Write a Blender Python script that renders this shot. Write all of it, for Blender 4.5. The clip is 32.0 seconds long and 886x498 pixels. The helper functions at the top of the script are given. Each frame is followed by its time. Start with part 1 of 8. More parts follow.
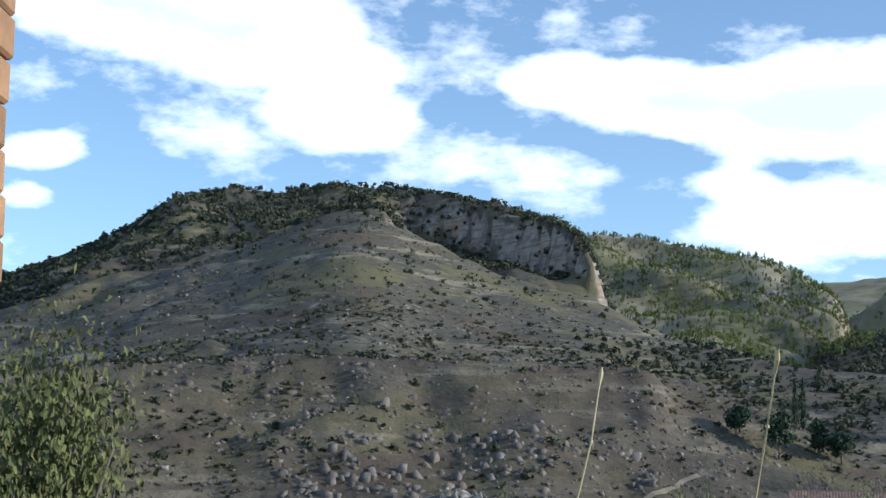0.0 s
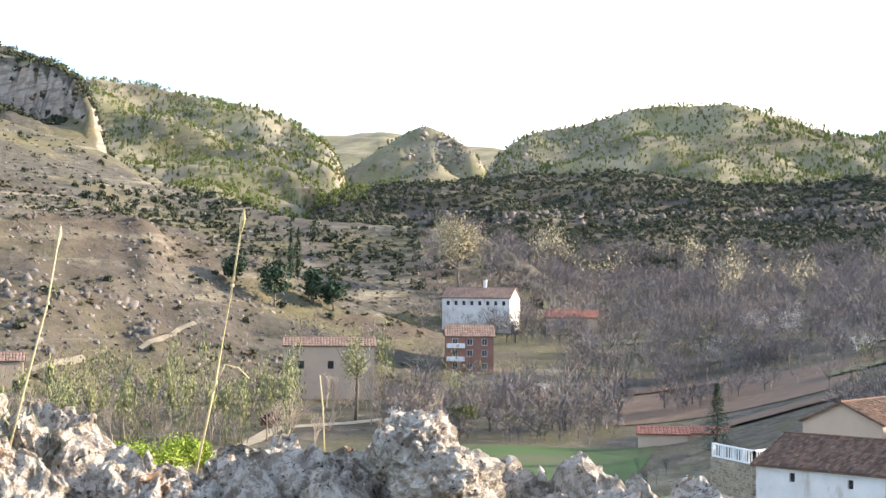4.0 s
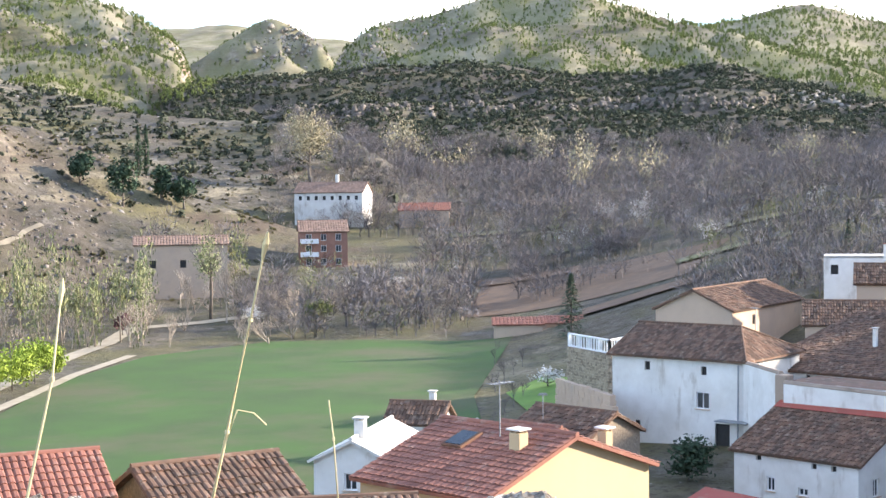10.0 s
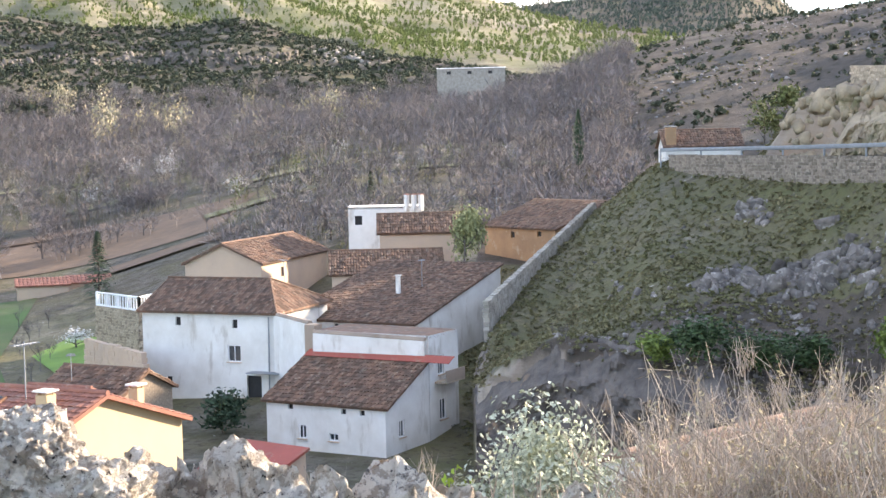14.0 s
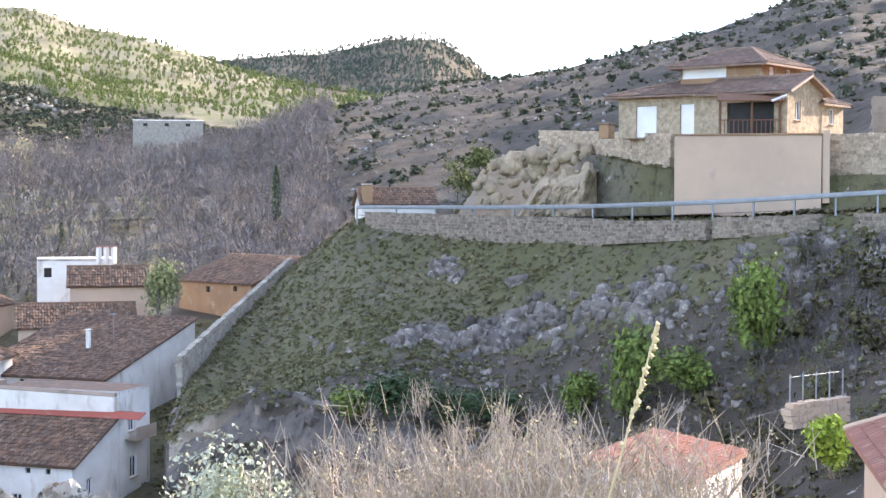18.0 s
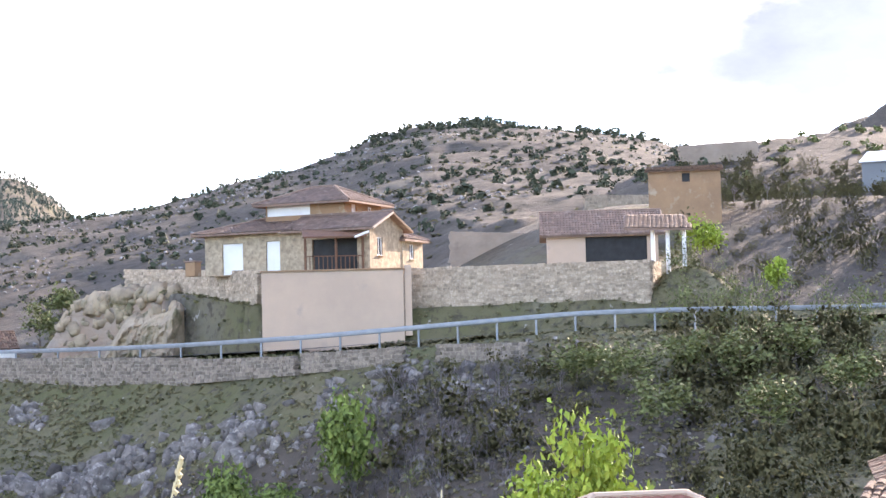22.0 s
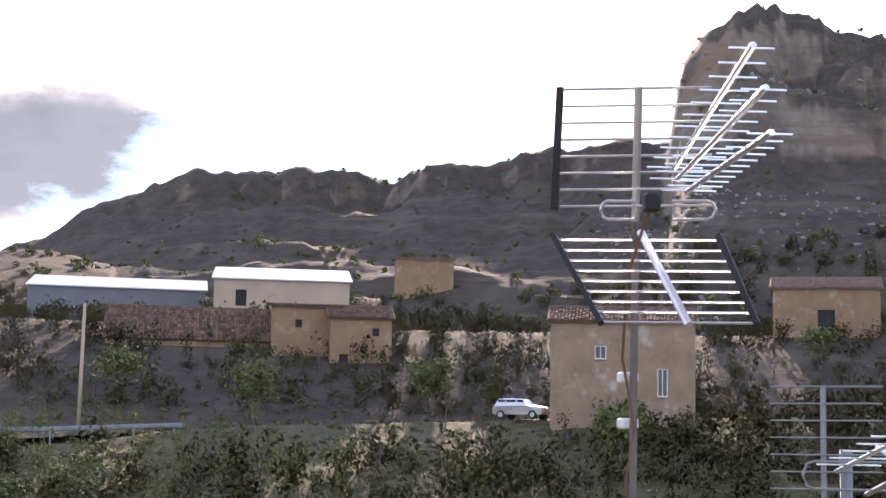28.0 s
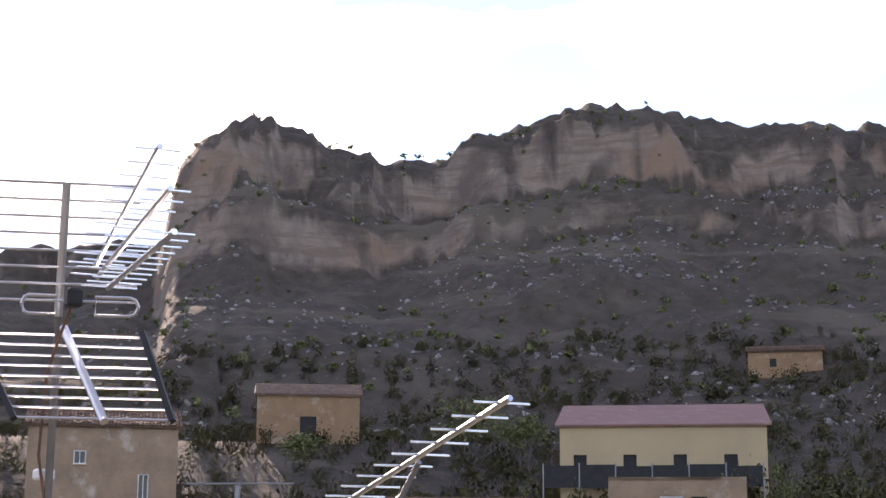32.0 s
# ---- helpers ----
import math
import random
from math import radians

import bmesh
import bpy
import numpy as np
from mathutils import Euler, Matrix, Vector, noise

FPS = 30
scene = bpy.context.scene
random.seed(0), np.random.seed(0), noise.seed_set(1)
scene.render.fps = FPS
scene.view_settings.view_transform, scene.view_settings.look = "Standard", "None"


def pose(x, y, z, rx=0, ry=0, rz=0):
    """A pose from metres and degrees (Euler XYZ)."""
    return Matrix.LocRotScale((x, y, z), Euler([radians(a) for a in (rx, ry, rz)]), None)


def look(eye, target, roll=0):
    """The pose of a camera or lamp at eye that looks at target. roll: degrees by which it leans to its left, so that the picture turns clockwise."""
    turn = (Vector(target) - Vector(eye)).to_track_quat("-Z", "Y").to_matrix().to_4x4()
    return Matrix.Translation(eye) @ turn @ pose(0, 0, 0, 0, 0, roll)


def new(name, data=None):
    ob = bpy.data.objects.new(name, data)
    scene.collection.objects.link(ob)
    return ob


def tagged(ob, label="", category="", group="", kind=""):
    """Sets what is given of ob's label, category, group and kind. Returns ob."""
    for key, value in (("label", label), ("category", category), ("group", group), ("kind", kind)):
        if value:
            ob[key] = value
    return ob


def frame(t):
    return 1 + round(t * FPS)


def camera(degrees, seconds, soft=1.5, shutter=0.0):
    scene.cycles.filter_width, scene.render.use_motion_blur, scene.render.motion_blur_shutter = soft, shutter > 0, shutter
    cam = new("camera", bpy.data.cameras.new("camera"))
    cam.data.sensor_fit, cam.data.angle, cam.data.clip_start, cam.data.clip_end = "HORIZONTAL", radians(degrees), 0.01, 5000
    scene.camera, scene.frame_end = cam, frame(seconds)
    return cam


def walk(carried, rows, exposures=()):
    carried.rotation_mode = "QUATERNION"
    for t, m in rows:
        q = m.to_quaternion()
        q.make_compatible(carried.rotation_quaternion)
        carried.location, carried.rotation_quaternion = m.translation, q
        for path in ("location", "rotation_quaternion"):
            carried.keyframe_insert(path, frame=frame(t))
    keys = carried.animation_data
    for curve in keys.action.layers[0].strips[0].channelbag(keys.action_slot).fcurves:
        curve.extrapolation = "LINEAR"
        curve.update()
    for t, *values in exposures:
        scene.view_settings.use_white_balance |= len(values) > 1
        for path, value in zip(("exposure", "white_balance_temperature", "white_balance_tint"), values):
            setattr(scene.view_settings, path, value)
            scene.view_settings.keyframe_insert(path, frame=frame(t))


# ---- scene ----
import functools

cam = camera(32.41, 32.0)
EYE = 20.0  # height of the viewpoint over the meadow
# seconds, x, y, z of the hand-held camera, heading, pitch, lean
PATH = [
    (0.0, 0.090, -0.653, -0.140, 0.01, 7.43, 0.86),
    (0.5, 0.094, -0.680, -0.140, 2.74, 7.36, 1.00),
    (1.0, 0.101, -0.733, -0.140, 5.49, 5.47, 0.65),
    (1.5, -0.009, -0.772, -0.140, 9.31, 3.11, 0.23),
    (2.0, 0.008, -0.776, -0.144, 12.32, 1.70, 0.40),
    (2.5, 0.016, -0.778, -0.142, 14.59, 1.02, 0.99),
    (3.0, 0.059, -0.744, -0.137, 16.19, 1.01, 0.79),
    (3.5, 0.114, -0.696, -0.126, 18.11, 1.53, 0.20),
    (4.0, 0.182, -0.631, -0.109, 18.73, 1.98, 0.51),
    (4.5, 0.262, -0.557, -0.112, 17.92, 1.80, 1.85),
    (6.5, 0.154, 0.094, -0.098, 19.06, 0.14, 1.70),
    (7.0, 0.000, 0.000, -0.000, 18.80, -0.25, 2.06),
    (7.5, -0.001, 0.280, 0.036, 19.45, -1.59, 2.28),
    (8.0, -0.069, 0.330, 0.098, 20.35, -1.95, 1.30),
    (8.5, -0.062, 0.320, 0.127, 19.43, -1.55, 0.28),
    (9.0, -0.109, 0.260, 0.204, 19.17, -1.42, -0.22),
    (9.5, -0.023, 0.264, 0.159, 19.20, -2.11, -0.22),
    (10.0, -0.037, 0.198, 0.207, 24.34, -2.06, -0.65),
    (10.5, 0.016, 0.220, 0.156, 27.82, -2.58, -0.29),
    (11.0, 0.037, 0.317, 0.153, 31.71, -3.94, -0.94),
    (11.5, 0.010, 0.308, 0.124, 33.91, -4.88, -0.82),
    (12.0, 0.033, 0.326, 0.139, 35.59, -5.52, -1.10),
    (12.5, 0.057, 0.344, 0.131, 37.31, -6.09, -1.39),
    (13.0, 0.085, 0.345, 0.111, 39.01, -5.50, -0.83),
    (13.5, 0.089, 0.354, 0.094, 41.05, -3.88, -1.09),
    (14.0, 0.108, 0.398, 0.066, 41.91, -4.00, -1.20),
    (14.5, 0.121, 0.451, 0.252, 43.04, -2.45, -0.37),
    (16.5, -0.170, 0.234, 0.046, 48.15, -1.54, -1.03),
    (17.0, -0.063, 0.255, 0.037, 49.49, -1.82, -0.50),
    (17.5, 0.005, 0.260, 0.029, 51.39, -1.91, 0.04),
    (18.0, 0.010, 0.242, 0.031, 53.30, -2.00, 0.17),
    (18.5, 0.042, 0.233, 0.026, 55.07, -1.36, 0.01),
    (19.0, 0.099, 0.239, 0.024, 57.34, -0.61, 0.03),
    (19.5, 0.138, 0.242, 0.015, 59.32, -0.22, -0.18),
    (20.0, 0.181, 0.253, -0.004, 61.69, 0.05, -0.59),
    (20.5, 0.159, 0.225, 0.000, 63.52, 0.31, 0.56),
    (21.0, 0.170, 0.217, 0.006, 65.00, 1.55, -0.91),
    (21.5, 0.197, 0.212, 0.007, 66.89, 2.40, -1.71),
    (22.0, 0.181, 0.171, 0.008, 68.66, 3.00, -1.44),
    (22.5, 0.232, 0.175, 0.004, 70.75, 3.54, -0.63),
    (23.0, 0.311, 0.170, 0.031, 73.90, 3.15, 0.12),
    (23.5, 0.341, 0.141, 0.005, 77.21, 1.59, -0.33),
    (24.0, 0.297, 0.194, 0.065, 79.24, 1.37, -2.28),
    (24.5, 0.279, 0.160, 0.067, 80.22, 1.75, -2.65),
    (26.5, 0.129, -0.199, 0.203, 91.24, 5.42, 1.80),
    (27.0, 0.169, -0.215, 0.121, 94.00, 6.17, 1.38),
    (27.5, 0.202, -0.240, 0.119, 96.68, 6.82, 0.96),
    (28.0, 0.195, -0.270, 0.121, 99.27, 7.48, 1.24),
    (28.5, 0.189, -0.286, 0.115, 101.62, 7.69, 1.27),
    (29.0, 0.222, -0.313, 0.126, 103.70, 7.74, 1.21),
    (29.5, 0.212, -0.329, 0.118, 106.30, 8.20, 1.02),
    (30.0, 0.248, -0.348, 0.128, 108.82, 8.94, 0.60),
    (30.5, 0.233, -0.347, 0.135, 111.33, 9.42, 0.11),
    (31.0, 0.205, -0.412, 0.127, 113.23, 9.51, 1.12),
    (31.5, 0.146, -0.480, 0.131, 115.74, 10.92, 1.79),
    (32.0, 0.058, -0.451, 0.092, 118.41, 11.66, 0.29),
]
walk(cam, [(t, pose(x, y, EYE + z, 90 + pitch, 0, -head) @ pose(0, 0, 0, 0, 0, lean)) for t, x, y, z, head, pitch, lean in PATH],
     exposures=[(0.0, 0.3, 5900, 7), (0.9, 0.05, 6000, 7), (1.6, 0.0, 6700, 11), (2.0, 0.2, 7100, 13), (2.7, 1.38, 7400, 15), (4.5, 1.78, 7300, 15), (10.0, 1.9, 6900, 15), (12.0, 2.35, 7600, 17), (13.0, 2.2, 7700, 17),
                (16.5, 2.25, 7300, 18), (21.0, 2.45, 7100, 19), (23.0, 2.4, 7300, 25), (26.5, 2.05, 7350, 26), (28.0, 1.5, 7600, 27), (30.0, 0.95, 7700, 28), (32.0, 1.25, 7700, 28)])

# ---- light: a low spring sun over the eastern crags, broken cloud ----
SUN_AZ, SUN_EL = 103.0, 18.5
world = bpy.data.worlds.new("world")
scene.world = world
world.use_nodes = True
wn, wl = world.node_tree.nodes, world.node_tree.links
sky = wn.new("ShaderNodeTexSky")
sky.sky_type, sky.sun_disc = "NISHITA", False
sky.sun_elevation, sky.sun_rotation = radians(SUN_EL), radians(SUN_AZ)
sky.altitude, sky.dust_density, sky.ozone_density = 900, 0.0, 3.0
SKY_POWER = 0.15
CLOUD_POWER = 1.35


def sky_dir(az, el):
    a, e = radians(az), radians(el)
    return Vector((math.cos(e) * math.sin(a), math.cos(e) * math.cos(a), math.sin(e)))


def build_sky():
    def math_node(op, a, b=None, clamp=False):
        n = wn.new("ShaderNodeMath")
        n.operation, n.use_clamp = op, clamp
        for i, v in enumerate((a, b)):
            if v is None:
                continue
            if isinstance(v, (int, float)):
                n.inputs[i].default_value = v
            else:
                wl.new(v, n.inputs[i])
        return n.outputs[0]
    tc = wn.new("ShaderNodeTexCoord")
    stretch = wn.new("ShaderNodeMapping")
    stretch.inputs["Scale"].default_value = (1, 1, 2.2)
    wl.new(tc.outputs["Generated"], stretch.inputs[0])
    big, fine = wn.new("ShaderNodeTexNoise"), wn.new("ShaderNodeTexNoise")
    for n, s, d in ((big, 3.2, 3.0), (fine, 11.0, 9.0)):
        n.inputs["Scale"].default_value, n.inputs["Detail"].default_value = s, d
        n.inputs["Roughness"].default_value = 0.6
        wl.new(stretch.outputs[0], n.inputs["Vector"])
    cover = math_node("ADD", math_node("MULTIPLY", big.outputs[0], 0.5), math_node("MULTIPLY", fine.outputs[0], 0.6))
    # the cumulus banks: heading, height, half width, weight
    for az, el, wide, weight in CLOUDS:
        d = wn.new("ShaderNodeVectorMath")
        d.operation = "DISTANCE"
        wl.new(stretch.outputs[0], d.inputs[0])
        v = sky_dir(az, el)
        d.inputs[1].default_value = (v.x, v.y, v.z * 2.2)
        fall = math_node("SUBTRACT", 1.0, math_node("DIVIDE", d.outputs["Value"], radians(wide)), clamp=True)
        cover = math_node("ADD", cover, math_node("MULTIPLY", fall, weight))
    ramp = wn.new("ShaderNodeValToRGB")
    ramp.color_ramp.elements[0].position, ramp.color_ramp.elements[1].position = 0.58, 0.72
    ramp.color_ramp.elements[0].color = (0.04, 0.04, 0.04, 1)  # thin high haze between the banks
    wl.new(cover, ramp.inputs[0])
    # grey bellies where the bank is thickest
    shade = wn.new("ShaderNodeMapRange")
    shade.inputs["From Min"].default_value, shade.inputs["From Max"].default_value = 0.78, 1.1
    shade.inputs["To Min"].default_value, shade.inputs["To Max"].default_value = 1.0, 0.62
    wl.new(cover, shade.inputs[0])
    # blue-grey rain clouds low beside the sun
    dull = None
    for az, el, wide, weight in GREY:
        d = wn.new("ShaderNodeVectorMath")
        d.operation = "DISTANCE"
        wl.new(stretch.outputs[0], d.inputs[0])
        v = sky_dir(az, el)
        d.inputs[1].default_value = (v.x, v.y, v.z * 2.2)
        fall = math_node("MULTIPLY", math_node("SUBTRACT", 1.0, math_node("DIVIDE", d.outputs["Value"], radians(wide)), clamp=True), weight)
        dull = fall if dull is None else math_node("ADD", dull, fall)
    ragged = math_node("ADD", dull, math_node("MULTIPLY", math_node("SUBTRACT", fine.outputs[0], 0.5), 1.5))
    edge = wn.new("ShaderNodeMapRange")
    edge.inputs["From Min"].default_value, edge.inputs["From Max"].default_value = 0.0, 1.55
    edge.interpolation_type = "SMOOTHSTEP"
    wl.new(math_node("MULTIPLY", ragged, math_node("MINIMUM", math_node("MULTIPLY", dull, 6.0), 1.0)), edge.inputs[0])
    tone = wn.new("ShaderNodeMix")
    tone.data_type = "RGBA"
    tone.inputs[6].default_value, tone.inputs[7].default_value = (0.93, 0.96, 1.0, 1), (0.12, 0.148, 0.185, 1)
    wl.new(edge.outputs[0], tone.inputs[0])
    a, b = wn.new("ShaderNodeBackground"), wn.new("ShaderNodeBackground")
    wl.new(sky.outputs[0], a.inputs[0])
    a.inputs[1].default_value = SKY_POWER
    wl.new(tone.outputs[2], b.inputs[0])
    wl.new(math_node("MULTIPLY", shade.outputs[0], CLOUD_POWER), b.inputs[1])
    mix, out = wn.new("ShaderNodeMixShader"), wn["World Output"]
    wl.new(ramp.outputs[0], mix.inputs[0])
    wl.new(a.outputs[0], mix.inputs[1])
    wl.new(b.outputs[0], mix.inputs[2])
    wl.new(mix.outputs[0], out.inputs[0])


CLOUDS = [(-13, 16, 4.5, 0.5), (-8, 15.5, 5.0, 0.5), (-4.5, 14.0, 3.0, 0.4), (-4, 12.3, 3.4, 0.42), (0, 12.6, 3.5, -0.14), (4.5, 13.8, 2.6, 0.4), (8, 13.0, 3.8, 0.5), (12, 12.3, 4.5, 0.55), (16, 13, 5, 0.5), (11, 10.0, 2.0, 0.3), (14, 8.5, 4.5, 0.42), (20, 8, 5, 0.45), (50, 7, 9, 0.5), (70, 13, 9, 0.4),
          (-15, 10.5, 2.2, 0.4), (-15.5, 9, 1.6, 0.35), (21, 11.5, 8, 0.5), (29, 9.5, 9, 0.6), (42, 9.5, 13, 0.6), (60, 12, 16, 0.55), (80, 12, 11, 0.5), (85, 14.5, 2.6, -0.8), (103, 17, 14, 0.6), (118, 18.5, 6, 0.35), (122.3, 18.4, 3.0, -0.45), (127.5, 19.5, 6, 0.35), (133, 19, 5, 0.4)]
GREY = [(77, 9.3, 7.0, 0.95), (71.5, 7.6, 4.0, 0.7), (82.0, 11.0, 8.0, 1.5), (87.0, 11.0, 7.0, 1.5), (91.5, 11.2, 4.5, 0.9), (84, 8.6, 6.0, 1.0), (136.5, 20, 3.0, 1.0)]
build_sky()

sun = new("sun", bpy.data.lights.new("sun", "SUN"))
sun.data.energy, sun.data.angle, sun.data.color = 3.7, radians(1.5), (1.0, 0.92, 0.8)
sun.matrix_world = look(sky_dir(SUN_AZ, SUN_EL) * 100, (0, 0, 0))


# ---- materials ----
def material(name, base, second=None, scale=4.0, rough=0.85, bump=0.2, bump_scale=30.0, third=None, third_scale=0.6, third_cut=0.6, metal=0.0,
             island=0.0, piece=0.0, coords="Object", detail=6.0, streak=0.0, soft=False):
    """Base colour mottled with a second one, stained with a third, with fine relief; island and piece vary loose parts or copies."""
    m = bpy.data.materials.new(name)
    m.use_nodes = True
    n, l = m.node_tree.nodes, m.node_tree.links
    bsdf = n["Principled BSDF"]
    bsdf.inputs["Roughness"].default_value, bsdf.inputs["Metallic"].default_value = rough, metal
    bsdf.inputs["Specular IOR Level"].default_value = 0.3
    tc = n.new("ShaderNodeTexCoord")

    def tex(s, d=detail, tall=0.0):
        t = n.new("ShaderNodeTexNoise")
        t.inputs["Scale"].default_value, t.inputs["Detail"].default_value, t.inputs["Roughness"].default_value = s, d, 0.62
        if tall:
            mp = n.new("ShaderNodeMapping")
            mp.inputs["Scale"].default_value = (1, 1, tall)
            l.new(tc.outputs[coords], mp.inputs[0])
            l.new(mp.outputs[0], t.inputs["Vector"])
        else:
            l.new(tc.outputs[coords], t.inputs["Vector"])
        return t.outputs[0]

    def mix(fac, a, b):
        x = n.new("ShaderNodeMix")
        x.data_type = "RGBA"
        l.new(fac, x.inputs[0])
        for sock, v in ((x.inputs[6], a), (x.inputs[7], b)):
            if isinstance(v, tuple):
                sock.default_value = (*v, 1)
            else:
                l.new(v, sock)
        return x.outputs[2]

    def steps(v, lo, hi):
        r = n.new("ShaderNodeMapRange")
        r.inputs["From Min"].default_value, r.inputs["From Max"].default_value = lo, hi
        l.new(v, r.inputs[0])
        return r.outputs[0]
    second = second or tuple(c * 0.75 for c in base)
    colour = mix(steps(tex(scale), 0.35, 0.65), base, second)
    if third:
        colour = mix(steps(tex(third_scale, 8, streak), third_cut - 0.06, third_cut + 0.08), colour, third)
    for amount, node, sock in ((island, "ShaderNodeNewGeometry", "Random Per Island"), (piece, "ShaderNodeObjectInfo", "Random")):
        if amount:
            hsv, src, rng = n.new("ShaderNodeHueSaturation"), n.new(node), n.new("ShaderNodeMapRange")
            rng.inputs["To Min"].default_value, rng.inputs["To Max"].default_value = 1 - amount, 1 + amount
            l.new(src.outputs[sock], rng.inputs[0])
            l.new(rng.outputs[0], hsv.inputs["Value"])
            l.new(colour, hsv.inputs["Color"])
            colour = hsv.outputs[0]
    l.new(colour, bsdf.inputs["Base Color"])
    if soft:
        up = n.new("ShaderNodeCombineXYZ")
        up.inputs[2].default_value = 1.0
        l.new(up.outputs[0], bsdf.inputs["Normal"])
        bsdf.inputs["Specular IOR Level"].default_value = 0.0
    if bump:
        b = n.new("ShaderNodeBump")
        b.inputs["Strength"].default_value = bump
        b.inputs["Distance"].default_value = 0.3 / max(bump_scale, 0.2) 
        l.new(tex(bump_scale), b.inputs["Height"])
        l.new(b.outputs[0], bsdf.inputs["Normal"])
    return m


M = {}
M["meadow"] = material("meadow_grass", (0.05, 0.11, 0.022), (0.046, 0.084, 0.024), 0.1, 0.9, 0.3, 6.0, third=(0.09, 0.096, 0.046), third_scale=0.035, third_cut=0.55)
M["terrace_grass"] = material("terrace_grass", (0.15, 0.165, 0.07), (0.2, 0.18, 0.1), 0.2, 0.9, 0.3, 4.0)
M["lawn"] = material("lawn_grass", (0.15, 0.27, 0.05), (0.11, 0.2, 0.04), 0.3, 0.9, 0.3, 6.0)
M["gravel"] = material("pale_gravel", (0.42, 0.37, 0.28), (0.32, 0.28, 0.21), 0.8, 0.95, 0.3, 8.0)
M["track_dust"] = material("dusty_track", (0.27, 0.235, 0.175), (0.2, 0.175, 0.13), 0.4, 0.95, 0.3, 4.0)
M["soil"] = material("ploughed_soil", (0.2, 0.13, 0.085), (0.14, 0.1, 0.07), 0.4, 0.95, 0.5, 3.0)
M["rock"] = material("limestone", (0.31, 0.29, 0.275), (0.15, 0.14, 0.135), 2.0, 0.95, 0.9, 6.0, third=(0.43, 0.41, 0.385), third_scale=4.0, third_cut=0.62, island=0.35)
M["dark_rock"] = material("dark_mottled_rock", (0.15, 0.13, 0.115), (0.075, 0.068, 0.063), 0.9, 0.95, 0.9, 5.0, third=(0.3, 0.2, 0.13), third_scale=0.7, third_cut=0.66, island=0.3)
M["tan"] = material("tan_render", (0.36, 0.285, 0.225), (0.28, 0.22, 0.175), 0.4, 0.9, 0.15, 14.0, third=(0.22, 0.17, 0.13), third_scale=0.5, third_cut=0.64)
M["adobe"] = material("crumbling_adobe", (0.38, 0.265, 0.18), (0.28, 0.195, 0.135), 0.8, 0.95, 0.5, 6.0, third=(0.5, 0.42, 0.34), third_scale=0.7, third_cut=0.62)
M["grey_sheet"] = material("grey_cladding", (0.2, 0.21, 0.22), (0.165, 0.17, 0.18), 0.4, 0.7, 0.05, 6)
M["white"] = material("limewashed_render", (0.74, 0.73, 0.7), (0.62, 0.6, 0.56), 0.5, 0.9, 0.15, 9.0, third=(0.45, 0.41, 0.36), third_scale=0.9, third_cut=0.62, streak=0.3)
M["cream"] = material("cream_render", (0.52, 0.405, 0.245), (0.47, 0.365, 0.225), 0.4, 0.85, 0.05, 30.0)
M["pinkish"] = material("beige_render", (0.55, 0.41, 0.305), (0.47, 0.355, 0.27), 0.3, 0.9, 0.1, 20.0, third=(0.4, 0.32, 0.26), third_scale=0.5, third_cut=0.66)
M["ochre"] = material("ochre_adobe", (0.36, 0.225, 0.13), (0.28, 0.175, 0.105), 0.6, 0.95, 0.3, 8.0, third=(0.42, 0.33, 0.235), third_scale=0.9, third_cut=0.62)
M["stone"] = material("rubble_stone", (0.42, 0.335, 0.248), (0.29, 0.228, 0.168), 6.0, 0.95, 0.8, 8.0, third=(0.5, 0.43, 0.35), third_scale=9.0, third_cut=0.6, piece=0.2, island=0.28)
M["villa_stone"] = material("stone_cladding", (0.5, 0.4, 0.28), (0.3, 0.235, 0.165), 2.6, 0.95, 0.6, 5.0, third=(0.24, 0.19, 0.14), third_scale=4.5, third_cut=0.6)
M["wall_grey"] = material("grey_lime_wall", (0.42, 0.385, 0.335), (0.3, 0.27, 0.23), 1.2, 0.95, 0.6, 5.0, third=(0.2, 0.175, 0.15), third_scale=2.5, third_cut=0.62, island=0.15)
M["bluff_rock"] = material("bluff_limestone", (0.2, 0.182, 0.165), (0.1, 0.09, 0.08), 0.5, 0.95, 1.0, 1.6, third=(0.27, 0.22, 0.16), third_scale=0.3, third_cut=0.6, island=0.35)
M["bank_rock"] = material("weathered_bank_limestone", (0.2, 0.18, 0.162), (0.09, 0.08, 0.073), 1.6, 0.95, 1.0, 4.0, third=(0.34, 0.315, 0.285), third_scale=2.2, third_cut=0.6, island=0.4)
M["dry_stone"] = material("dry_stone_walling", (0.27, 0.225, 0.18), (0.17, 0.14, 0.115), 5.0, 0.95, 0.8, 8.0, third=(0.36, 0.31, 0.25), third_scale=7.0, third_cut=0.62, island=0.35)
M["pale_rock"] = material("pale_limestone", (0.33, 0.3, 0.26), (0.2, 0.18, 0.155), 0.3, 0.95, 0.9, 1.5, third=(0.3, 0.2, 0.13), third_scale=0.1, third_cut=0.6, island=0.25)
M["dull_rock"] = material("dull_brown_cliff", (0.19, 0.16, 0.135), (0.12, 0.105, 0.092), 0.3, 0.95, 0.9, 1.5, island=0.3)
M["ochre_rock"] = material("ochre_limestone", (0.42, 0.335, 0.23), (0.25, 0.2, 0.145), 0.6, 0.95, 0.9, 3.0, third=(0.14, 0.13, 0.07), third_scale=0.5, third_cut=0.6)
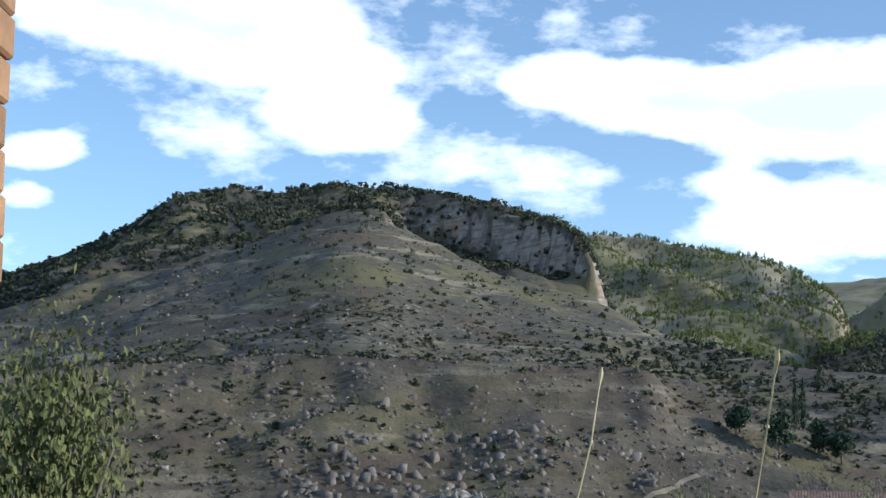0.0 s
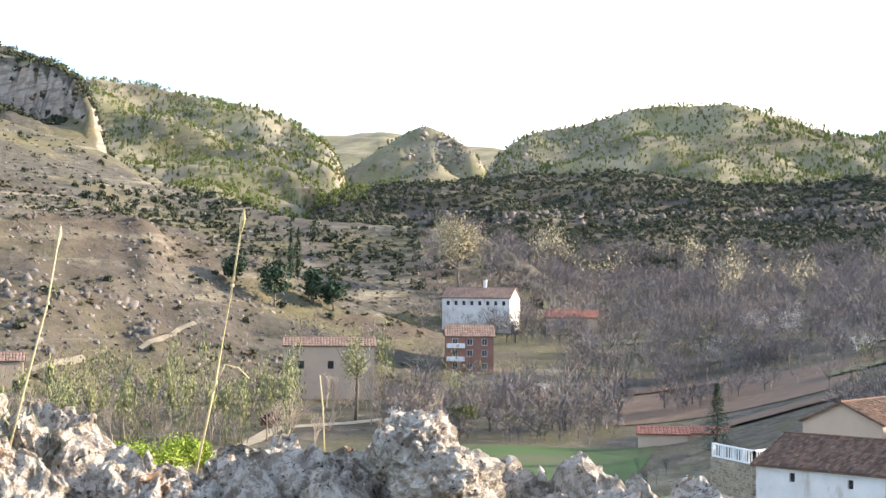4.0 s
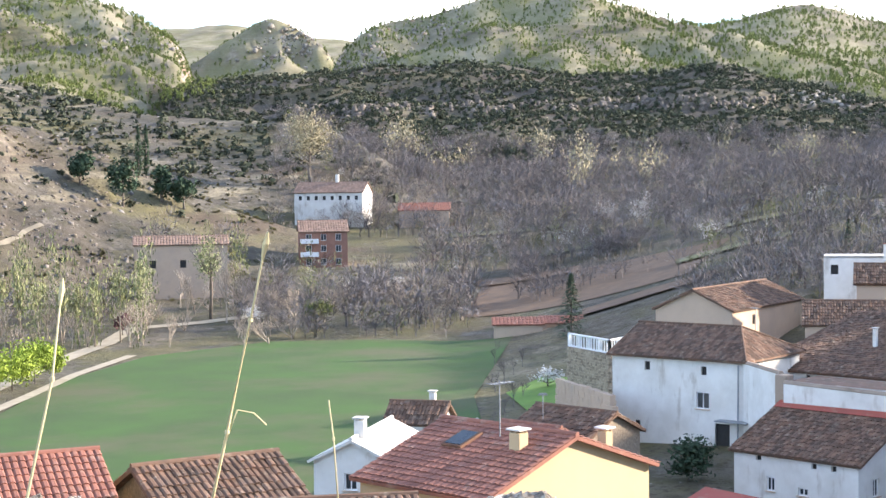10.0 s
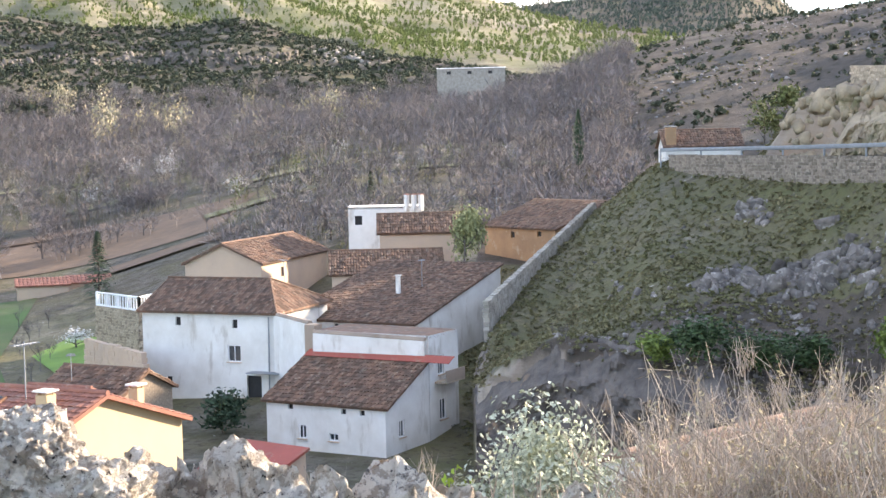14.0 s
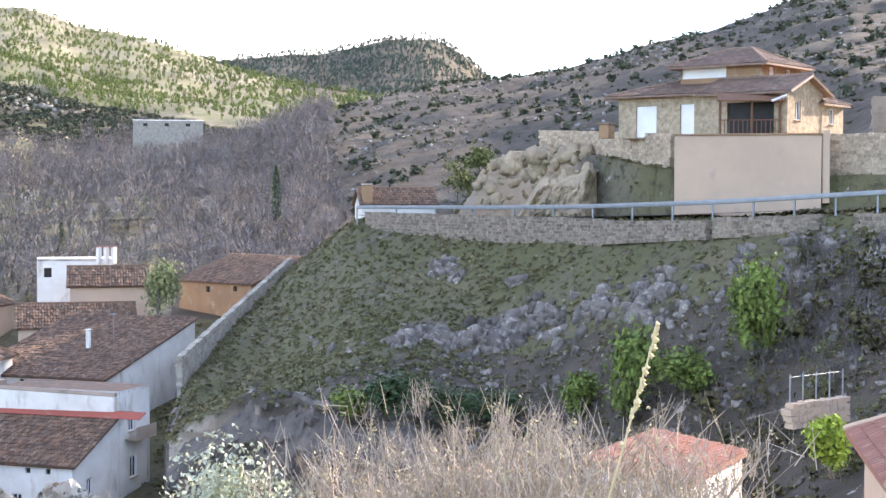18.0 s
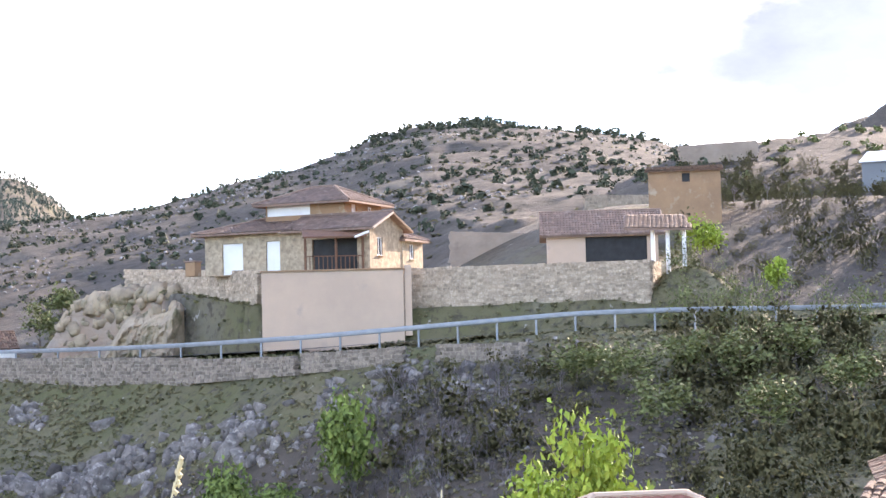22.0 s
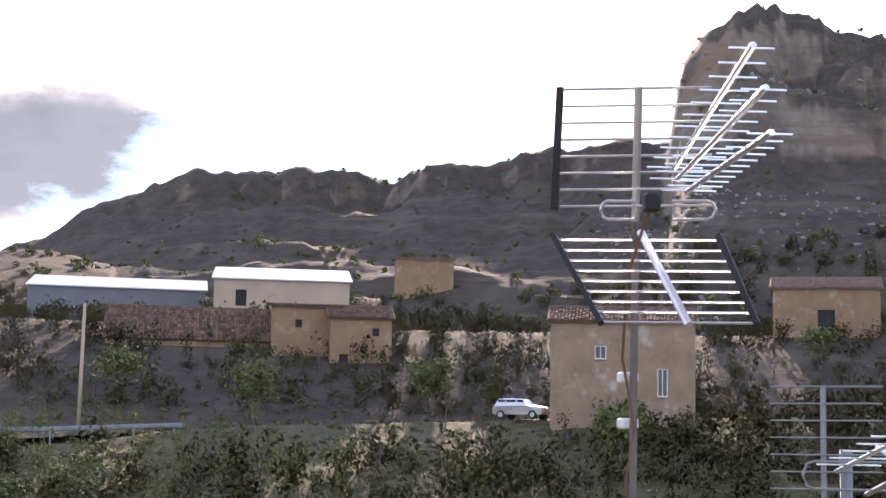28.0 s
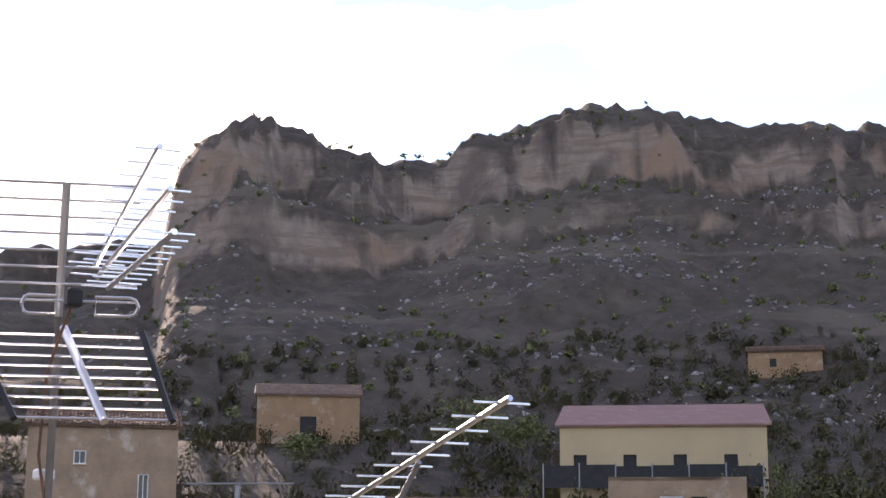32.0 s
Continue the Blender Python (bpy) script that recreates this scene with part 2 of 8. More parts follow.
M["old_tile"] = material("weathered_barrel_tile", (0.2, 0.115, 0.077), (0.125, 0.087, 0.066), 1.2, 0.95, 0.3, 16.0, third=(0.31, 0.245, 0.185), third_scale=2.6, third_cut=0.63, island=0.38)
M["new_tile"] = material("red_roof_tile", (0.32, 0.138, 0.098), (0.25, 0.112, 0.082), 1.0, 0.85, 0.2, 16.0, third=(0.36, 0.22, 0.17), third_scale=1.5, third_cut=0.62, island=0.14)
M["brown_tile"] = material("brown_roof_tile", (0.27, 0.18, 0.135), (0.2, 0.135, 0.105), 1.0, 0.85, 0.2, 16.0, third=(0.33, 0.25, 0.2), third_scale=1.4, third_cut=0.62, island=0.2)
M["red_sheet"] = material("red_roofing_sheet", (0.36, 0.09, 0.065), (0.3, 0.08, 0.06), 0.6, 0.7, 0.05, 10.0, third=(0.3, 0.17, 0.12), third_scale=1.1, third_cut=0.62)
M["pink_sheet"] = material("faded_red_sheet", (0.3, 0.165, 0.14), (0.25, 0.14, 0.12), 0.6, 0.8, 0.05, 10.0, third=(0.34, 0.22, 0.19), third_scale=1.1, third_cut=0.62)
M["dark"] = material("near_black", (0.03, 0.03, 0.032), (0.02, 0.02, 0.02), 2, 0.6, 0.0)
M["timber"] = material("brown_timber", (0.2, 0.1, 0.06), (0.13, 0.07, 0.045), 3, 0.8, 0.3, 20)
M["steel"] = material("galvanised_steel", (0.3, 0.32, 0.34), (0.24, 0.26, 0.28), 2, 0.55, 0.05, 20, metal=0.6)
M["alu"] = material("aluminium", (0.75, 0.76, 0.78), (0.6, 0.62, 0.65), 6, 0.3, 0.05, 40, metal=1.0)
M["shutter"] = material("white_shutter", (0.8, 0.8, 0.79), (0.74, 0.74, 0.73), 1, 0.6, 0.1, 10)
M["glass"] = material("window_glass", (0.05, 0.06, 0.07), (0.03, 0.04, 0.05), 1, 0.08, 0.0)
M["asphalt"] = material("asphalt", (0.06, 0.06, 0.06), (0.045, 0.045, 0.045), 1, 0.9, 0.3, 30)
M["bark"] = material("grey_bark", (0.2, 0.17, 0.14), (0.12, 0.1, 0.085), 4, 0.95, 0.5, 12)
M["twig"] = material("bare_twigs", (0.175, 0.153, 0.146), (0.115, 0.1, 0.096), 0.03, 0.95, 0.0, island=0.2)
M["lilac"] = material("grey_lilac_twigs", (0.48, 0.43, 0.41), (0.36, 0.322, 0.31), 0.05, 0.95, 0.0, island=0.2, soft=True)
M["pale_twig"] = material("pale_bare_twigs", (0.4, 0.34, 0.28), (0.3, 0.25, 0.2), 0.5, 0.95, 0.0, island=0.3)
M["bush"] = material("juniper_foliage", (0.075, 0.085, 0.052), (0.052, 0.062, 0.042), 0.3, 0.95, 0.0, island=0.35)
M["thicket"] = material("dark_thicket", (0.2, 0.185, 0.085), (0.13, 0.118, 0.06), 0.08, 0.95, 0.0, island=0.3, soft=True)
M["pine"] = material("pine_foliage", (0.15, 0.18, 0.055), (0.095, 0.12, 0.042), 0.02, 0.95, 0.0, island=0.45)
# distance haze is mixed into this leaf colour as a duller blue-green
M["hazed_wood"] = material("hazed_pine_wood", (0.075, 0.1, 0.08), (0.055, 0.075, 0.065), 0.02, 0.95, 0.0, island=0.3)
M["fir"] = material("fir_needles", (0.05, 0.085, 0.05), (0.035, 0.06, 0.035), 0.8, 0.9, 0.0, island=0.3)
M["spring"] = material("spring_leaves", (0.3, 0.38, 0.06), (0.2, 0.28, 0.04), 0.8, 0.8, 0.0, island=0.3)
M["fresh"] = material("fresh_elder_leaves", (0.17, 0.225, 0.055), (0.11, 0.155, 0.04), 0.8, 0.8, 0.0, island=0.35)
M["ivy"] = material("ivy_leaves", (0.055, 0.095, 0.035), (0.035, 0.06, 0.025), 0.8, 0.7, 0.0, island=0.35)
M["olive"] = material("olive_leaves", (0.15, 0.17, 0.06), (0.11, 0.12, 0.05), 0.8, 0.8, 0.0, island=0.3)
M["blossom"] = material("white_blossom", (0.7, 0.68, 0.66), (0.55, 0.53, 0.5), 0.8, 0.8, 0.0, island=0.2)
M["budding"] = material("pale_budding_leaves", (0.42, 0.37, 0.24), (0.32, 0.275, 0.175), 0.8, 0.9, 0.0, island=0.3)
M["pale_green"] = material("first_green_leaves", (0.21, 0.225, 0.1), (0.15, 0.165, 0.08), 0.1, 0.85, 0.0, island=0.35)
M["stream_leaf"] = material("pale_poplar_leaves", (0.3, 0.31, 0.15), (0.23, 0.24, 0.12), 0.1, 0.85, 0.0, island=0.35)
M["silver"] = material("silvery_leaves", (0.48, 0.5, 0.39), (0.36, 0.39, 0.28), 0.8, 0.8, 0.0, island=0.25)
M["purple"] = material("purple_plum_leaves", (0.16, 0.05, 0.06), (0.1, 0.04, 0.05), 0.8, 0.8, 0.0, island=0.25)
M["straw"] = material("dry_straw", (0.62, 0.54, 0.32), (0.5, 0.42, 0.24), 3, 0.8, 0.0)
M["grass"] = material("dry_grass", (0.125, 0.125, 0.056), (0.185, 0.16, 0.09), 0.09, 0.95, 0.0, island=0.35)
M["paint_white"] = material("white_paint", (0.8, 0.8, 0.8), (0.75, 0.75, 0.76), 2, 0.4, 0.0)
M["sheet"] = material("pale_roof_sheet", (0.72, 0.72, 0.72), (0.6, 0.6, 0.62), 0.3, 0.4, 0.05, 4)


def land_material():
    """Thin grass and dry scrub, bare limestone where the ground is steep."""
    m = bpy.data.materials.new("rough_land")
    m.use_nodes = True
    n, l = m.node_tree.nodes, m.node_tree.links
    b = n["Principled BSDF"]
    b.inputs["Roughness"].default_value = 0.95
    b.inputs["Specular IOR Level"].default_value = 0.15
    geo = n.new("ShaderNodeNewGeometry")

    def tex(scale, detail=7.0, stretch=None):
        t = n.new("ShaderNodeTexNoise")
        t.inputs["Scale"].default_value, t.inputs["Detail"].default_value, t.inputs["Roughness"].default_value = scale, detail, 0.65
        if stretch:
            mp = n.new("ShaderNodeMapping")
            mp.inputs["Scale"].default_value = stretch
            l.new(geo.outputs["Position"], mp.inputs[0])
            l.new(mp.outputs[0], t.inputs["Vector"])
        else:
            l.new(geo.outputs["Position"], t.inputs["Vector"])
        return t.outputs[0]

    def rng(v, a, b_, c=0.0, d=1.0):
        r = n.new("ShaderNodeMapRange")
        for i, q in enumerate((a, b_, c, d)):
            r.inputs[1 + i].default_value = q
        l.new(v, r.inputs[0])
        return r.outputs[0]

    def mix(f, a, c):
        x = n.new("ShaderNodeMix")
        x.data_type = "RGBA"
        l.new(f, x.inputs[0])
        for s_, v in ((x.inputs[6], a), (x.inputs[7], c)):
            if isinstance(v, tuple):
                s_.default_value = (*v, 1)
            else:
                l.new(v, s_)
        return x.outputs[2]

    def op(o, a, c):
        x = n.new("ShaderNodeMath")
        x.operation = o
        for i, v in enumerate((a, c)):
            if isinstance(v, float):
                x.inputs[i].default_value = v
            else:
                l.new(v, x.inputs[i])
        return x.outputs[0]
    dry = mix(rng(tex(0.045), 0.38, 0.62), (0.145, 0.13, 0.108), (0.095, 0.087, 0.074))
    dry = mix(rng(tex(0.35, 8), 0.47, 0.62), dry, (0.07, 0.068, 0.045))
    dry = mix(rng(tex(0.21), 0.6, 0.68), dry, (0.29, 0.265, 0.225))
    dry = mix(rng(tex(0.022, 9), 0.48, 0.6), dry, (0.165, 0.148, 0.078))
    dry = mix(rng(tex(0.034, 9, (0.4, 0.4, 2.2)), 0.55, 0.63), dry, (0.115, 0.09, 0.066))
    dry = mix(rng(tex(0.07, 9, (0.3, 0.3, 3.0)), 0.56, 0.63), dry, (0.27, 0.238, 0.17))
    grass = mix(rng(tex(0.15), 0.35, 0.65), (0.105, 0.108, 0.05), (0.15, 0.13, 0.08))
    att = n.new("ShaderNodeAttribute")
    att.attribute_name = "green"
    col = mix(rng(op("ADD", att.outputs["Fac"], op("MULTIPLY", op("SUBTRACT", tex(0.09), 0.5), 1.6)), 0.35, 0.75), dry, grass)
    # grey scree and thyme on the dry hills towards the sun, their shade darkened into the colour
    col = mix(rng(tex(1.6, 7), 0.52, 0.66), col, (0.07, 0.06, 0.045))
    scree_shade = n.new("ShaderNodeAttribute")
    scree_shade.attribute_name = "scree_shade"
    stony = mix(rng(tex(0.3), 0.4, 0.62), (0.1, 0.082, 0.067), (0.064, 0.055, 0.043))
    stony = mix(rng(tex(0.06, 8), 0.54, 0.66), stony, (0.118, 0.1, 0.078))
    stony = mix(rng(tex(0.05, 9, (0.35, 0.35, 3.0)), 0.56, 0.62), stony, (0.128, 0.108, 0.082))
    col = mix(rng(op("ADD", scree_shade.outputs["Fac"], op("MULTIPLY", op("SUBTRACT", tex(0.05), 0.5), 0.6)), 0.3, 0.6), col, stony)
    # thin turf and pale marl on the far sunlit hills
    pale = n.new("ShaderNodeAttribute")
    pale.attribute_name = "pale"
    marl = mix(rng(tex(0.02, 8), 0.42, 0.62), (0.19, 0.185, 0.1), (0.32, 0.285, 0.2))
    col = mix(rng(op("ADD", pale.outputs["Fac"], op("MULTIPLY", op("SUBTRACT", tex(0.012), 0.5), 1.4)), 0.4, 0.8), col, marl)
    # loose stones
    col = mix(rng(tex(1.1, 4), 0.67, 0.71), col, (0.34, 0.32, 0.285))
    sep = n.new("ShaderNodeSeparateXYZ")
    l.new(geo.outputs["Normal"], sep.inputs[0])
    rock = mix(rng(tex(0.22, 8, (1, 1, 0.22)), 0.35, 0.65), (0.42, 0.37, 0.305), (0.24, 0.21, 0.18))
    rock = mix(rng(tex(0.5, 8, (0.16, 0.16, 1.3)), 0.48, 0.6), rock, (0.2, 0.165, 0.13))
    rock = mix(rng(tex(0.045, 6, (0.7, 0.7, 1.0)), 0.52, 0.66), rock, (0.33, 0.22, 0.15))
    rock = mix(rng(tex(0.1, 8, (1, 1, 0.3)), 0.5, 0.62), rock, (0.11, 0.1, 0.095))
    # backlit shade of the eastern hills is darkened into their brown rock
    rock = mix(op("MULTIPLY", scree_shade.outputs["Fac"], 0.72), rock, (0.18, 0.13, 0.098))
    steep = rng(op("ADD", sep.outputs["Z"], op("MULTIPLY", op("SUBTRACT", tex(0.12), 0.5), 0.4)), 0.7, 0.56)
    turf = n.new("ShaderNodeAttribute")
    turf.attribute_name = "turf"
    col = mix(op("MULTIPLY", steep, op("SUBTRACT", 1.0, turf.outputs["Fac"])), col, rock)
    l.new(col, b.inputs["Base Color"])
    bump = n.new("ShaderNodeBump")
    bump.inputs["Strength"].default_value, bump.inputs["Distance"].default_value = 0.8, 0.8
    l.new(tex(0.35, 9), bump.inputs["Height"])
    l.new(bump.outputs[0], b.inputs["Normal"])
    return m


M["land"] = land_material()


def crag_material():
    """Pitted limestone: white and grey lichen crusts over tan rock, dark spots painted as shaded pits, a few rusty
    patches.
    """
    m = bpy.data.materials.new("lichened_crag")
    m.use_nodes = True
    n, l = m.node_tree.nodes, m.node_tree.links
    b = n["Principled BSDF"]
    b.inputs["Roughness"].default_value, b.inputs["Specular IOR Level"].default_value = 0.95, 0.2
    geo = n.new("ShaderNodeNewGeometry")

    def tex(scale, detail, lo, hi, rough=0.65, shift=0.0):
        mp, t, r = n.new("ShaderNodeMapping"), n.new("ShaderNodeTexNoise"), n.new("ShaderNodeMapRange")
        mp.inputs["Location"].default_value = (shift, shift, shift)
        l.new(geo.outputs["Position"], mp.inputs[0])
        l.new(mp.outputs[0], t.inputs["Vector"])
        t.inputs["Scale"].default_value, t.inputs["Detail"].default_value, t.inputs["Roughness"].default_value = scale, detail, rough
        r.inputs["From Min"].default_value, r.inputs["From Max"].default_value = lo, hi
        l.new(t.outputs[0], r.inputs[0])
        return r.outputs[0]

    def mix(f, a, c):
        x = n.new("ShaderNodeMix")
        x.data_type = "RGBA"
        l.new(f, x.inputs[0])
        for s_, v in ((x.inputs[6], a), (x.inputs[7], c)):
            if isinstance(v, tuple):
                s_.default_value = (*v, 1)
            else:
                l.new(v, s_)
        return x.outputs[2]
    col = mix(tex(9, 8, 0.38, 0.62), (0.56, 0.47, 0.37), (0.35, 0.3, 0.255))
    col = mix(tex(5.0, 6, 0.6, 0.7, shift=3.0), col, (0.4, 0.24, 0.13))
    col = mix(tex(34, 7, 0.45, 0.52, 0.7), col, (0.8, 0.74, 0.65))
    # shade of pits and crevices, put in as dark spots of colour
    col = mix(tex(27, 7, 0.61, 0.67, 0.7, 7.0), col, (0.12, 0.108, 0.098))
    col = mix(tex(85, 4, 0.61, 0.67, 0.6, 11.0), col, (0.055, 0.05, 0.05))
    l.new(col, b.inputs["Base Color"])
    bump = n.new("ShaderNodeBump")
    bump.inputs["Strength"].default_value, bump.inputs["Distance"].default_value = 1.0, 0.02
    l.new(tex(45, 9, 0.3, 0.7, 0.7, 7.0), bump.inputs["Height"])
    l.new(bump.outputs[0], b.inputs["Normal"])
    return m


M["crag"] = crag_material()
M["brick"] = material("red_brick", (0.3, 0.16, 0.12), (0.24, 0.13, 0.1), 1.0, 0.9, 0.2, 10.0)
M["herb"] = material("grey_herb", (0.2, 0.22, 0.15), (0.14, 0.15, 0.1), 3.0, 0.9, 0.0, island=0.3)
M["quoin"] = material("orange_sandstone", (0.42, 0.25, 0.14), (0.3, 0.18, 0.11), 3.0, 0.95, 0.6, 25.0, piece=0.2)


# ---- the ground: one sheet from the crag out to the far ridges ----
def at(az, r, z=0.0):
    a = radians(az)
    return Vector((r * math.sin(a), r * math.cos(a), z))


class Noise:
    """Smooth value noise on arrays."""
    def __init__(self, seed):
        self.g = np.random.RandomState(seed).rand(256, 256)

    def __call__(self, x, y):
        xi, yi = np.floor(x).astype(int), np.floor(y).astype(int)
        fx, fy = x - xi, y - yi
        fx, fy = fx * fx * (3 - 2 * fx), fy * fy * (3 - 2 * fy)
        g, a, b = self.g, xi & 255, yi & 255
        a2, b2 = (xi + 1) & 255, (yi + 1) & 255
        return (g[a, b] * (1 - fx) + g[a2, b] * fx) * (1 - fy) + (g[a, b2] * (1 - fx) + g[a2, b2] * fx) * fy


VN = Noise(5)


def fbm(x, y, octaves=5, gain=0.5):
    out, amp = 0.0, 1.0
    for k in range(octaves):
        out = out + amp * (VN(x * 2 ** k + 17.3 * k, y * 2 ** k - 9.1 * k) - 0.5)
        amp *= gain
    return out


